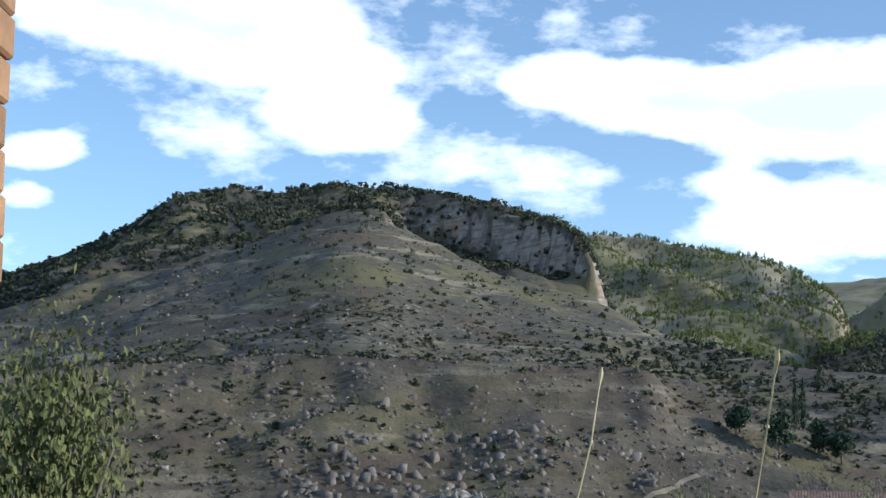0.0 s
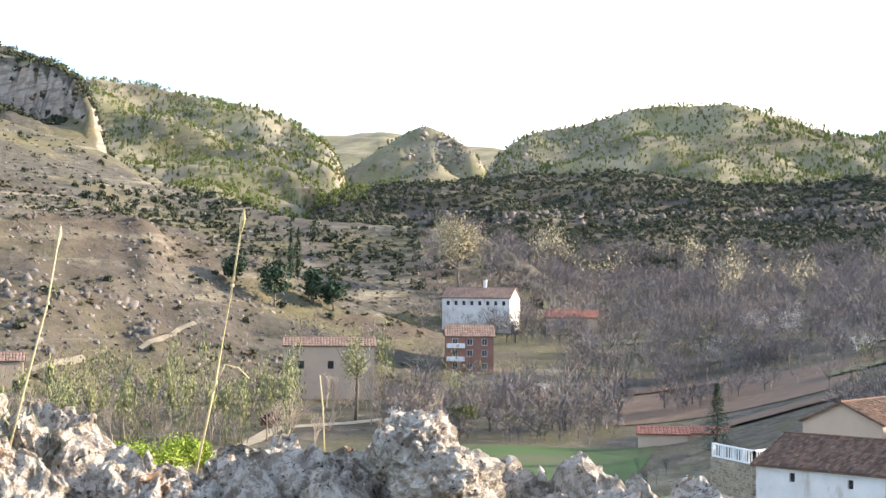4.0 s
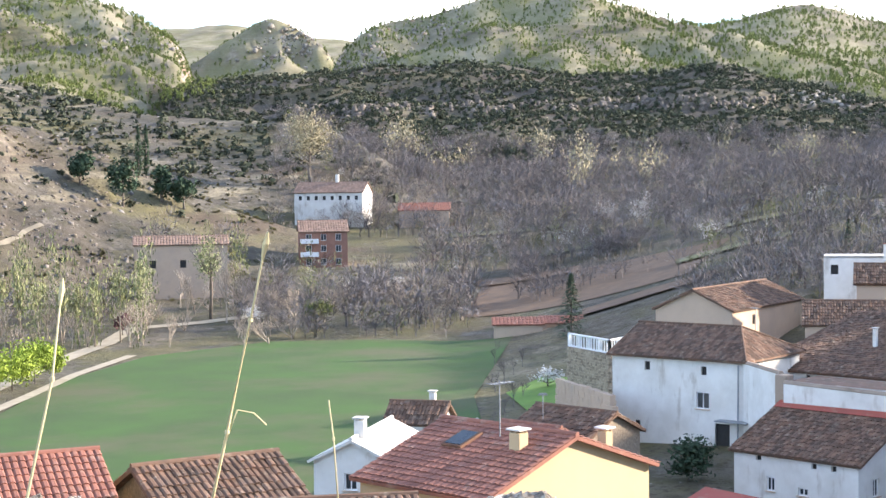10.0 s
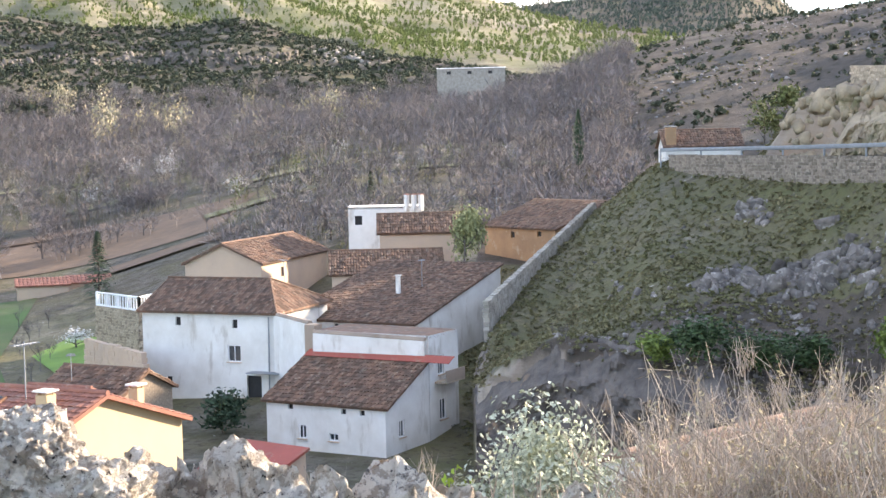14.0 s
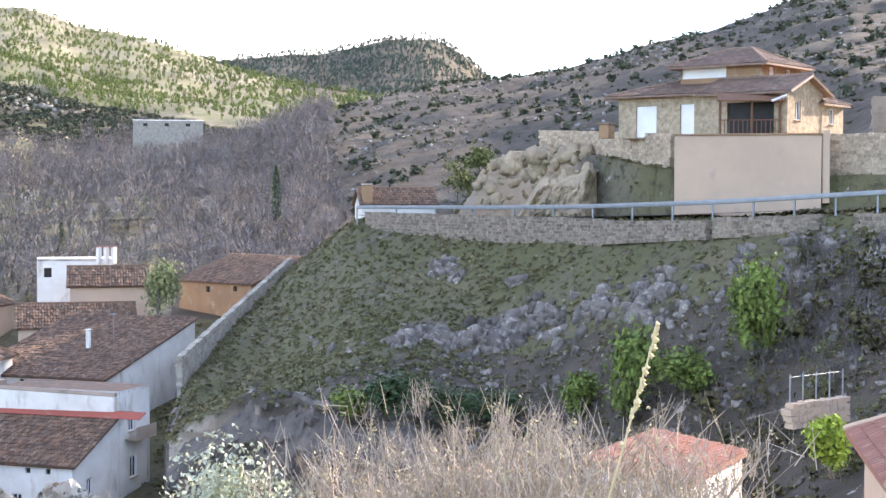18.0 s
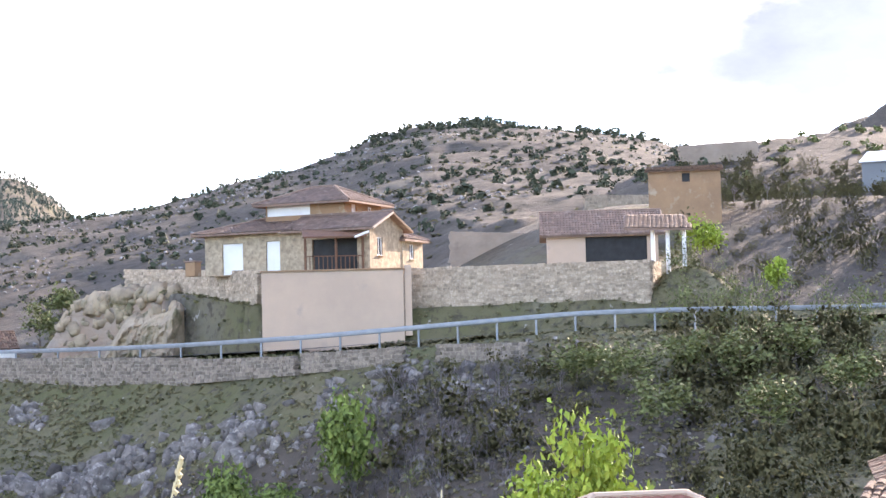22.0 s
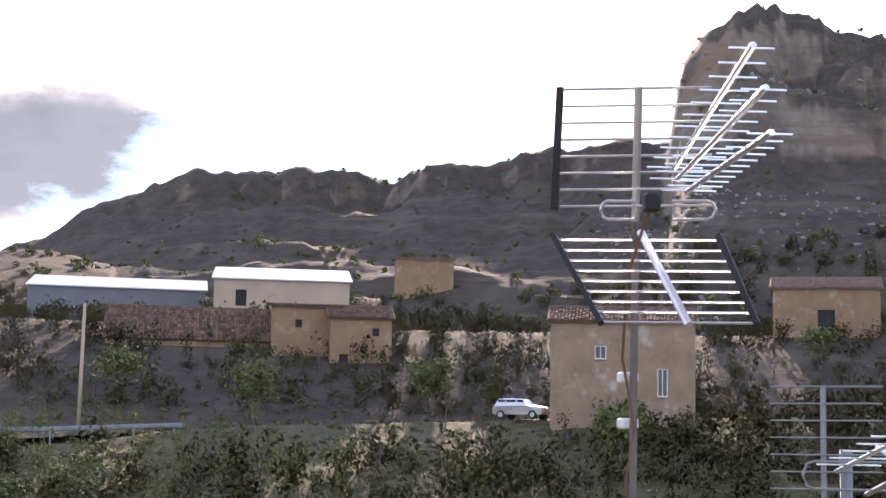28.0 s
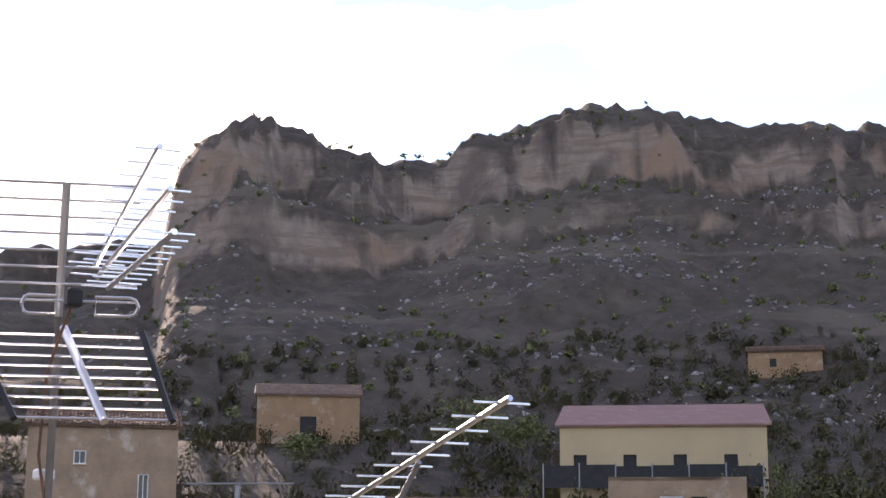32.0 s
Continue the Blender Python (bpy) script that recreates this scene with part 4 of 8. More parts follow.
def window_parts(parent, o, u, s, z, w, h, glass="glass", frame="paint_white", sill=True, shutter=False):
    """A frame and panes in an opening of a wall face."""
    u = Vector((u[0], u[1], 0)).normalized()
    inn = Vector((-u.y, u.x, 0))
    ang = math.atan2(u.y, u.x)
    c = Vector((o[0], o[1], 0)) + u * s + Vector((0, 0, z))
    win = part("window", box_bm((w - 0.02, 0.03, h - 0.02), c + inn * 0.16, rot=ang), "shutter" if shutter else glass, parent, "white roller shutter" if shutter else "")
    if shutter:
        return
    bm = bmesh.new()
    for dx, dz, sx, sz in ((-w / 2 + 0.035, 0, 0.07, h), (w / 2 - 0.035, 0, 0.07, h), (0, h / 2 - 0.035, w - 0.14, 0.07), (0, -h / 2 + 0.035, w - 0.14, 0.07), (0, 0, 0.05, h - 0.14)):
        box_bm((sx, 0.06, sz), c + inn * 0.11 + u * dx + Vector((0, 0, dz)), bm=bm, rot=ang)
    part("window_frame", bm, frame, win)
    if sill:
        part("window_sill", box_bm((w + 0.16, 0.22, 0.06), c + inn * -0.02 + Vector((0, 0, -h / 2 - 0.035)), rot=ang), "pinkish", win)


def house(label, A, eave, deg, L, W, rise, base, wall="white", roof="old_tile", shed=False, wins=(), over=0.3, category="house", group="village houses", name="house",
          pitch=0.24, course=0.42, barrel=0.06, flat=False, frame="paint_white", chimneys=(), seed=1, lifted=False, flash=False):
    """Eave corner A, eave direction deg over length L, depth W to the right of it (left if negative). wins: (face, s, z, w, h, kind)."""
    u = Vector((math.cos(radians(deg)), math.sin(radians(deg)), 0))
    v = Vector((u.y, -u.x, 0)) * (1 if W > 0 else -1)
    w = abs(W)
    A = Vector((A[0], A[1], 0))
    top = tagged(new(name), label, category, group)
    base = min([base] + [ground(*(A + u * a + v * b).xy) - 0.4 for a in (0, L) for b in (0, w)]) if not lifted else base
    k = w if shed else w / 2
    # wall faces: front along the eave, gable ends, back
    if W > 0:
        faces = {"f": (A + u * L, -u, L), "g": (A, v, w), "k": (A + u * L + v * w, -v, w), "b": (A + v * w, u, L)}
        order = {"f": -1, "g": 1, "k": -1, "b": 1}
    else:
        faces = {"f": (A, u, L), "g": (A + v * w, -v, w), "k": (A + u * L, v, w), "b": (A + u * L + v * w, -u, L)}
        order = {"f": 1, "g": -1, "k": 1, "b": -1}
    for key, (o, d, width) in faces.items():
        if flat or key == "f":
            tops = [(0, eave), (width, eave)]
        elif key == "b":
            z = eave + (rise if shed else 0)
            tops = [(0, z), (width, z)]
        elif shed:
            near = [(0, eave), (width, eave + rise)]
            tops = near if order[key] == (1 if key == "g" else 1) and key == "g" and W > 0 or key == "k" and W < 0 else [(0, eave + rise), (width, eave)]
        else:
            tops = [(0, eave), (width / 2, eave + rise), (width, eave)]
        mine = []
        for q in wins:
            if q[0] != key:
                continue
            s = q[1] if order[key] > 0 else width - q[1]
            mine.append((s, *q[2:]))
        wall_ob = part("wall", wall_bm((*o.xy, base), d, width, base, tops, [m[:4] for m in mine]), wall, top)
        for s, z, ww, hh, kind in mine:
            if kind == "hole":
                # a near-black panel paints the unlit inside of the opening
                part("window", box_bm((ww, 0.04, hh), o + d * s + Vector((-d.y, d.x, 0)) * 0.2 + Vector((0, 0, z)), rot=math.atan2(d.y, d.x)), "dark", wall_ob)
            elif kind == "door":
                part("door", box_bm((ww, 0.06, hh), o + d * s + Vector((-d.y, d.x, 0)) * 0.15 + Vector((0, 0, z)), rot=math.atan2(d.y, d.x)), "timber", wall_ob)
            else:
                window_parts(wall_ob, o, d, s, z, ww, hh, frame=frame, shutter=kind == "shutter")
    if flat:
        part("roof", box_bm((L, w, 0.2), A + u * L / 2 + v * w / 2 + Vector((0, 0, eave - 0.1)), rot=radians(deg)), roof, top)
        return top
    # roof slopes
    up = Vector((0, 0, 1))
    for i, (lo, sl, run_h, rz) in enumerate(((A, v, k, rise), (A + v * w, -v, w - k, rise))):
        if run_h < 0.1:
            continue
        s3 = (sl * run_h + up * rz).normalized()
        run = math.hypot(run_h, rz)
        n = u.cross(s3)
        n = -n if n.z < 0 else n
        p0 = lo - u * over + up * eave - s3 * over
        bm = bmesh.new()
        q = [p0, p0 + u * (L + 2 * over), p0 + u * (L + 2 * over) + s3 * (run + over), p0 + s3 * (run + over)]
        a = [bm.verts.new(x + n * 0.02) for x in q]
        b = [bm.verts.new(x - n * 0.12) for x in q]
        for f in ((a[0], a[1], a[2], a[3]), (b[3], b[2], b[1], b[0]), *((a[j], b[j], b[(j + 1) % 4], a[(j + 1) % 4]) for j in range(4))):
            bm.faces.new(f)
        bmesh.ops.recalc_face_normals(bm, faces=bm.faces)
        slab = part("roof", bm, roof, top)
        if roof in ("old_tile", "new_tile", "brown_tile"):
            vs, fs = tiles_bm(p0 + n * 0.025, u, s3, L + 2 * over, run + over, pitch, course, barrel, 0.03 if roof == "old_tile" else 0.006, seed + i)
            mesh_part("roof_tiles", vs, fs, roof, slab, kind="stuff")
        if flash and i == 0:
            c = p0 + u * (L * 0.4 + over) + s3 * (run + over - 0.45) + n * 0.13
            bm = bmesh.new()
            e = [c + u * a * L * 0.62 + s3 * d * 0.45 + n * t for a in (-1, 1) for d in (-1, 1) for t in (0, 0.03)]
            bmesh.ops.convex_hull(bm, input=[bm.verts.new(x) for x in e])
            part("flashing", bm, "red_sheet", top, "red sheet along the ridge")
    if not shed:
        r0 = A + v * k + up * (eave + rise + 0.06) - u * over
        part("ridge_tiles", tube_bm([r0, r0 + u * (L + 2 * over)], 0.11, 8), roof, top)
    for s, d, hgt, wd, mat in chimneys:
        c = A + u * s + v * d
        zb = eave + rise * (1 - abs(d - k) / max(k, 0.1)) - 0.3
        ch = part("chimney", box_bm((wd, wd, hgt + 0.3), c + up * (zb + (hgt + 0.3) / 2), 0.02, rot=radians(deg)), mat, top)
        part("chimney_cap", box_bm((wd + 0.16, wd + 0.16, 0.07), c + up * (zb + hgt + 0.42), 0.015, rot=radians(deg)), "white", ch)
        for dx in (-1, 1):
            for dy in (-1, 1):
                part("cap_support", box_bm((0.07, 0.07, 0.1), c + up * (zb + hgt + 0.34) + Vector((dx * wd * 0.38, dy * wd * 0.38, 0))), mat, ch)
    return top


def roof_plane(top, a, b_, d, e, roof, pitch, course, seed, barrel=0.035, jitter=0.005):
    """One tiled slope: eave from a to b_, upper edge from e (over a) to d (over b_)."""
    up = Vector((0, 0, 1))
    bm = bmesh.new()
    ring = [a, b_, d] + ([e] if (d - e).length > 0.01 else [])
    hi = [bm.verts.new(x) for x in ring]
    lo = [bm.verts.new(x - up * 0.15) for x in ring]
    bm.faces.new(hi)
    bm.faces.new(lo[::-1])
    for q_ in range(len(ring)):
        bm.faces.new((hi[q_], lo[q_], lo[(q_ + 1) % len(ring)], hi[(q_ + 1) % len(ring)]))
    bmesh.ops.recalc_face_normals(bm, faces=bm.faces)
    slab = part("roof", bm, roof, top)
    along = (b_ - a).normalized()
    L = (b_ - a).length
    mid = (d + e) / 2
    slope = mid - a - along * (mid - a).dot(along)
    run = slope.length
    vs, fs = tiles_bm(a, along, slope, L, run, pitch, course, barrel, jitter, seed)
    t0, t1 = (e - a).dot(along), (d - a).dot(along)
    cen = vs.reshape(-1, 8, 3).mean(1) - np.array(a)
    sx, sy = cen @ np.array(along), cen @ np.array(slope.normalized()) / run
    ok = (sx > t0 * sy) & (sx < L - (L - t1) * sy)
    vs = vs.reshape(-1, 8, 3)[ok].reshape(-1, 3)
    n = int(ok.sum())
    kk = 8 * np.arange(n)[:, None]
    fs = np.concatenate([kk + np.array([[q_, q_ + 1, q_ + 5, q_ + 4]]) for q_ in range(3)])
    mesh_part("roof_tiles", vs, fs, roof, slab, kind="stuff")


def block(top, corner, deg, L, W, z0, eave, rise, wall, roof, left_hip=0.0, right_hip=0.0, over=0.6, front=(), side=(), pitch=0.3, course=0.42, seed=1, frame="paint_white"):
    """Part of a house under its own roof. corner: front right corner; deg: the way along the front to it; the depth W goes back from there. A hip of 0 is a gable.
    front, side: (s, z, w, h, kind) along the front wall from its left end, and along the right end wall from the front."""
    u = Vector((math.cos(radians(deg)), math.sin(radians(deg)), 0))
    inn, up = Vector((-u.y, u.x, 0)), Vector((0, 0, 1))
    C = Vector((*corner, 0))
    A = C - u * L
    walls = ((A, u, L, front, 0), (C, inn, W, side, right_hip == 0), (C + inn * W, -u, L, (), 0), (A + inn * W, -inn, W, (), left_hip == 0))
    for o, d, width, wins, gable in walls:
        tops = [(0, eave), (width / 2, eave + rise), (width, eave)] if gable else [(0, eave), (width, eave)]
        w_ = part("wall", wall_bm((*o.xy, z0), d, width, z0, tops, [m[:4] for m in wins]), wall, top)
        for s, z, ww, hh, kind in wins:
            if kind == "hole":
                # interior shade is a near-black board set into the hole
                part("window", box_bm((ww, 0.04, hh), o + d * s + Vector((-d.y, d.x, 0)) * 0.2 + up * z, rot=math.atan2(d.y, d.x)), "dark", w_)
            else:
                window_parts(w_, o, d, s, z, ww, hh, frame=frame, shutter=kind == "shutter")
    E = [A - u * over - inn * over, C + u * over - inn * over, C + u * over + inn * (W + over), A - u * over + inn * (W + over)]
    drop = over * rise / (W / 2)
    E = [p + up * (eave - drop + 0.12) for p in E]
    R = [A + u * (left_hip or -over) + inn * W / 2 + up * (eave + rise + 0.12), C - u * (right_hip or -over) + inn * W / 2 + up * (eave + rise + 0.12)]
    roof_plane(top, E[0], E[1], R[1], R[0], roof, pitch, course, seed)
    roof_plane(top, E[2], E[3], R[0], R[1], roof, pitch, course, seed + 1)
    if left_hip:
        roof_plane(top, E[3], E[0], R[0], R[0], roof, pitch, course, seed + 2)
    if right_hip:
        roof_plane(top, E[1], E[2], R[1], R[1], roof, pitch, course, seed + 3)
    ridges = [(R[0], R[1])] + ([(E[0], R[0]), (E[3], R[0])] if left_hip else []) + ([(E[1], R[1]), (E[2], R[1])] if right_hip else [])
    for a, b in ridges:
        part("ridge_tiles", tube_bm([a + up * 0.05, b + up * 0.05], 0.1, 7), roof, top)
    for gone, end, k in ((left_hip, (E[0], E[3]), 0), (right_hip, (E[1], E[2]), 1)):
        if not gone:
            for a in end:
                part("bargeboard", tube_bm([a - up * 0.08, R[k] - up * 0.08], 0.09, 4), "pinkish", top)
    return u, inn


def hip_house(label, centre, deg, lx, ly, eave, rise, base, wall, roof, ridge=2.0, over=0.5, pitch=0.3, course=0.4, group="near houses"):
    """A house under a hipped tile roof with pale ridge tiles."""
    top = tagged(new("house"), label, "house", group)
    u = Vector((math.cos(radians(deg)), math.sin(radians(deg)), 0))
    v = Vector((-u.y, u.x, 0))
    c = Vector((*centre, 0))
    base = min(base, ground(*centre) - 0.4)
    part("wall", box_bm((lx, ly, eave - base), c + Vector((0, 0, (eave + base) / 2)), 0.02, rot=radians(deg)), wall, top)
    up = Vector((0, 0, 1))
    hx, hy = lx / 2 + over, ly / 2 + over
    E = [c + u * a * hx + v * b_ * hy + up * eave for a, b_ in ((-1, -1), (1, -1), (1, 1), (-1, 1))]
    R = [c - u * ridge / 2 + up * (eave + rise), c + u * ridge / 2 + up * (eave + rise)]
    sides = [(E[0], E[1], R[1], R[0]), (E[1], E[2], R[1], R[1]), (E[2], E[3], R[0], R[1]), (E[3], E[0], R[0], R[0])]
    for k, (a, b_, d, e) in enumerate(sides):
        roof_plane(top, a, b_, d, e, roof, pitch, course, 70 + k)
    for a, b_ in ((E[0], R[0]), (E[3], R[0]), (E[1], R[1]), (E[2], R[1]), (R[0], R[1])):
        part("ridge_tiles", tube_bm([a + up * 0.06, b_ + up * 0.06], 0.1, 7), "pinkish", top, "pale mortared ridge tiles")
    return top


# ---- the village below the crag ----
house("cream rendered house with a red tiled gable roof and skylight", (22.1, 46.0), 10.02, 111, 6.2, 9.1, 1.53, 1.0, "cream", "new_tile", pitch=0.3, course=0.36, barrel=0.03,
      wins=[("f", 1.5, 8.7, 0.75, 1.0, "win"), ("f", 4.6, 8.7, 0.75, 1.0, "win"), ("g", 5.9, 8.0, 0.9, 1.15, "win"), ("g", 6.0, 4.8, 0.9, 1.2, "win"), ("f", 3.0, 5.0, 0.8, 1.2, "win")],
      chimneys=[(1.3, 3.2, 0.6, 0.5, "cream"), (0.9, 7.6, 0.75, 0.42, "cream")], frame="shutter")
house("white rendered house with a mossy barrel-tile lean-to roof", (60.4, 73.3), 3.6, 109, 9.1, 5.6, 2.42, -1.5, "white", "old_tile", shed=True, seed=11, flash=True,
      wins=[("f", 1.7, 3.1, 0.35, 0.35, "hole"), ("f", 3.1, 3.1, 0.35, 0.35, "hole"), ("f", 6.3, 1.6, 0.6, 0.9, "win"), ("f", 3.9, 1.4, 0.7, 0.5, "win"), ("f", 7.2, 3.3, 0.4, 0.6, "hole"), ("g", 2.0, 1.9, 0.7, 1.1, "win")])
house("tall white rendered house with a rusty window balcony", (65.8, 75.2), 7.4, 109, 9.0, 4.0, 0.1, -1.5, "white", "old_tile", flat=True,
      wins=[("g", 1.6, 5.3, 0.8, 1.3, "win"), ("g", 1.8, 2.3, 0.9, 1.4, "win"), ("g", 3.3, 0.4, 0.8, 1.2, "win")])
farm = tagged(new("house"), "big white farmhouse with attic vents and sagging tile roof", "house", "village houses")
block(farm, (64.9, 91.2), -63, 11.2, 9.0, -0.5, 7.9, 1.9, "white", "old_tile", 0.0, 2.6, 0.35, front=[(3.1, 7.1, 0.45, 0.65, "hole"), (7.9, 7.0, 0.45, 0.65, "hole"), (7.8, 4.8, 1.1, 1.25, "win"), (2.2, 2.6, 0.5, 0.6, "hole"), (9.4, 2.2, 1.2, 2.0, "hole")], pitch=0.24, seed=21)
part("canopy", box_bm((2.6, 1.1, 0.08), (64.2, 91.6, 3.5), 0.01, rot=radians(-63)), "steel", farm, "small sheet canopy over the door")
part("pipe", tube_bm([(64.55, 91.45, 7.6), (64.5, 91.5, 1.0)], 0.06, 6), "steel", farm, "grey down pipe")


def parapet():
    """White yard walls that tie the farmhouse to its neighbour."""
    t = tagged(new("yard_wall"), "stained white yard wall between the farmhouses", "wall", "")
    for (x0, y0, za), (x1, y1, zb) in (((65.0, 91.2, 7.75), (63.2, 84.6, 7.75)), ((62.6, 83.4, 7.3), (65.6, 75.3, 7.1))):
        a, b = Vector((x0, y0, 0)), Vector((x1, y1, 0))
        d = (b - a).normalized()
        n = Vector((-d.y, d.x, 0)) * 0.17
        bm = bmesh.new()
        vs = [bm.verts.new(p + k * n + Vector((0, 0, z))) for p, top in ((a, za), (b, zb)) for k in (-1, 1) for z in (-1.0, top)]
        bmesh.ops.convex_hull(bm, input=vs)
        part("wall", bm, "white", t)
        part("coping", tube_bm([a + Vector((0, 0, za + 0.03)), b + Vector((0, 0, zb + 0.03))], 0.2, 6), "tan", t, "grey mortar coping")
    part("buttress", box_bm((0.9, 0.9, 9.0), (63.0, 84.0, 3.3), 0.04, rot=0.3), "tan", t, "grey chimney breast")


parapet()


def gable_balcony():
    """The rusty balcony on the end wall of the tall house."""
    u = Vector((math.cos(radians(109)), math.sin(radians(109)), 0))
    v = Vector((u.y, -u.x, 0))
    c = Vector((65.8, 75.2, 0)) + v * 2.0 - u * 0.45
    t = thing("balcony", "small grey balcony on the end wall of the white house", "balcony", "", (c.x, c.y, 4.2))
    part("slab", box_bm((2.6, 0.9, 0.14), (0, 0, 0), 0.01, rot=radians(19)), "stone", t)
    part("parapet", box_bm((2.6, 0.08, 0.75), tuple(-u * 0.42 + Vector((0, 0, 0.42))), 0.01, rot=radians(19)), "tan", t)


gable_balcony()
house("white house under a wide lichen-spotted tile roof", (74.1, 86.3), 6.6, 108, 11.5, 14.0, 3.4, 0.5, "white", "old_tile", shed=True, seed=31,
      wins=[("f", 4.0, 6.0, 0.5, 0.5, "hole"), ("f", 7.0, 6.1, 0.4, 0.4, "hole")], chimneys=[(5.0, 6.0, 1.4, 0.3, "white")])
house("ochre adobe barn with an old tile roof", (106.6, 102.7), 11.5, 85, 11.0, 7.0, 2.4, 5.0, "ochre", "old_tile", shed=True, seed=41,
      wins=[("f", 2.4, 10.9, 0.6, 0.5, "hole"), ("f", 6.5, 10.7, 0.6, 0.6, "hole")])
house("long pale shed with a sandy tile roof", (79.2, 113.0), 9.6, 32, 17.0, -7.5, 1.7, 5.0, "pinkish", "old_tile", seed=51, wins=[("f", 5, 8.4, 0.8, 0.9, "hole")])
house("small beige outbuilding with a red sheet roof", (44.6, 64.0), 3.1, 102, 4.5, 3.2, 1.05, -0.5, "pinkish", "red_sheet", shed=True, wins=[("g", 1.6, 1.4, 0.9, 1.2, "hole")])
house("low white house with a round capped chimney", (29.5, 72.2), 6.6, 52, 7.4, -4.2, 1.0, 1.0, "white", "white", wins=[("f", 1.5, 5.4, 0.7, 0.9, "win"), ("g", 2.2, 5.4, 0.7, 0.9, "win")], chimneys=[(1.2, 2.0, 0.9, 0.55, "white")])
house("blue-white house with a brown tile roof among bare bushes", (37.0, 29.3), 9.0, 0, 11, -6.4, 1.0, 2.5, "white", "brown_tile")

house("small white house with a dull red roof in the gully", (37.4, 19.9), 12.1, 9.7, 6.0, -2.9, 0.45, 6, "white", "new_tile", shed=True, over=0.15, wins=[("f", 4.0, 11.2, 0.5, 0.6, "win")])
house("low house with an orange tile roof under the crag", (3.2, 48.5), 10.8, 0, 6.8, -5, 1.0, 2, "cream", "new_tile", seed=67)
house("cream house corner with a red tile roof under the crag", (-2.6, 43.5), 12.4, -6, 4.4, -5, 0.9, 2, "cream", "new_tile", seed=68, chimneys=[(4.0, 1.2, 0.9, 0.5, "cream")])
house("old house under a sagging tile roof beside the cream house", (13.6, 43.2), 9.9, -14, 4.6, -4.4, 0.8, 2, "stone", "old_tile", seed=69)
house("low old roofs huddled behind the cream house", (44.6, 78.5), 5.7, 110, 6, 5, 1.2, -1, "stone", "old_tile", seed=61)
house("small lean-to shed in the farmyard", (40.6, 77.0), 5.8, 112, 4, 3.4, 0.8, -1, "stone", "new_tile", seed=65)
house("low tiled outhouse beside the lawn", (40.4, 90.5), 5.3, 140, 3.6, 3.4, 1.1, 0, "white", "old_tile", seed=62, chimneys=[(1, 2, 0.8, 0.4, "white")])
house("white flat-roofed house with tall chimneys", (93.0, 117.7), 13.9, -40, 7.2, -5, 0.1, 8, "white", "white", flat=True, wins=[("f", 1.0, 12.6, 0.7, 0.9, "hole")])
for k in range(3):
    c = Vector((97.4 + 0.55 * k, 114.0 - 0.45 * k, 14.2))
    st = thing("chimney_stack", "tall white chimney pot on the flat roof", "chimney", "flat roof chimneys", c - Vector((0, 0, 0.6)))
    part("shaft", box_bm((0.4, 0.4, 1.6), (0, 0, 0.6), 0.02), "white", st)
    part("cap", box_bm((0.5, 0.5, 0.08), (0, 0, 1.46), 0.01), "new_tile", st)
house("beige house with an orange tile roof behind it", (88.6, 107.6), 12.0, -40, 6.8, -5, 1.5, 7, "pinkish", "old_tile", seed=63)
house("row of low beige houses under sandy tiles", (80.2, 104.0), 9.0, -38, 9.5, -6, 1.7, 2, "pinkish", "old_tile", seed=66, wins=[("f", 2.0, 7.9, 0.7, 0.9, "hole"), ("f", 6.0, 7.9, 0.7, 0.9, "hole")])
house("small roadside house with a white gable and brick chimney", tuple(at(50.2, 143).xy), 19.3, -42, 7.0, -5, 1.4, 15, "white", "old_tile", seed=64, chimneys=[(0.5, 0.5, 1.4, 0.9, "ochre")])

# ---- the houses by the orchards ----
house("tall red-brown chalet with white balconies", (97.5, 284.0), 13.2, -17, 9.4, -9, 2.0, 5.5, "brick", "brown_tile", group="valley houses", pitch=0.5, course=0.8,
      wins=[("f", s, z, 1.1, 1.3, "win") for s in (1.8, 4.7, 7.6) for z in (7.2, 9.8, 12.0)])
house("long white farmhouse with a row of small windows", (119.0, 350.0), 21.0, -37, 17, -9, 2.4, 14.5, "white", "brown_tile", group="valley houses", pitch=0.5, course=0.8,
      wins=[("f", 1.5 + 2 * i, 19.6, 0.8, 1.0, "hole") for i in range(8)], chimneys=[(9.5, 4.5, 1.8, 0.7, "white")])
house("small red-roofed annex behind the farmhouse", (140, 335.0), 16.5, -25, 12, -7, 1.6, 12, "pinkish", "new_tile", group="valley houses", pitch=0.5, course=0.8, wins=[("f", 4, 15, 1, 1.2, "win"), ("f", 8, 15, 1, 1.2, "win")])
house("beige stone farm building with a low brown roof", (57.8, 253.0), 12.3, -14, 15.4, -7, 1.3, 4, "pinkish", "brown_tile", group="valley houses", pitch=0.5, course=0.8, wins=[("f", 3, 9, 1, 1.3, "hole"), ("f", 8, 9, 1, 1.3, "hole")])
house("long pale hamlet building on the far valley road", tuple(at(41.8, 518).xy), 44.9, -44, 23, -8, 0.5, 40, "wall_grey", "sheet", group="valley houses", shed=True, wins=[("f", 4 + 7 * i, 43.4, 1.4, 1.0, "hole") for i in range(3)])
house("stone farm shed under the hillside", (11, 250), 10, -5, 4, -5, 1.2, 6, "stone", "brown_tile", group="valley houses", pitch=0.5, course=0.8, wins=[("f", 3, 6, 1.2, 1.6, "hole")])

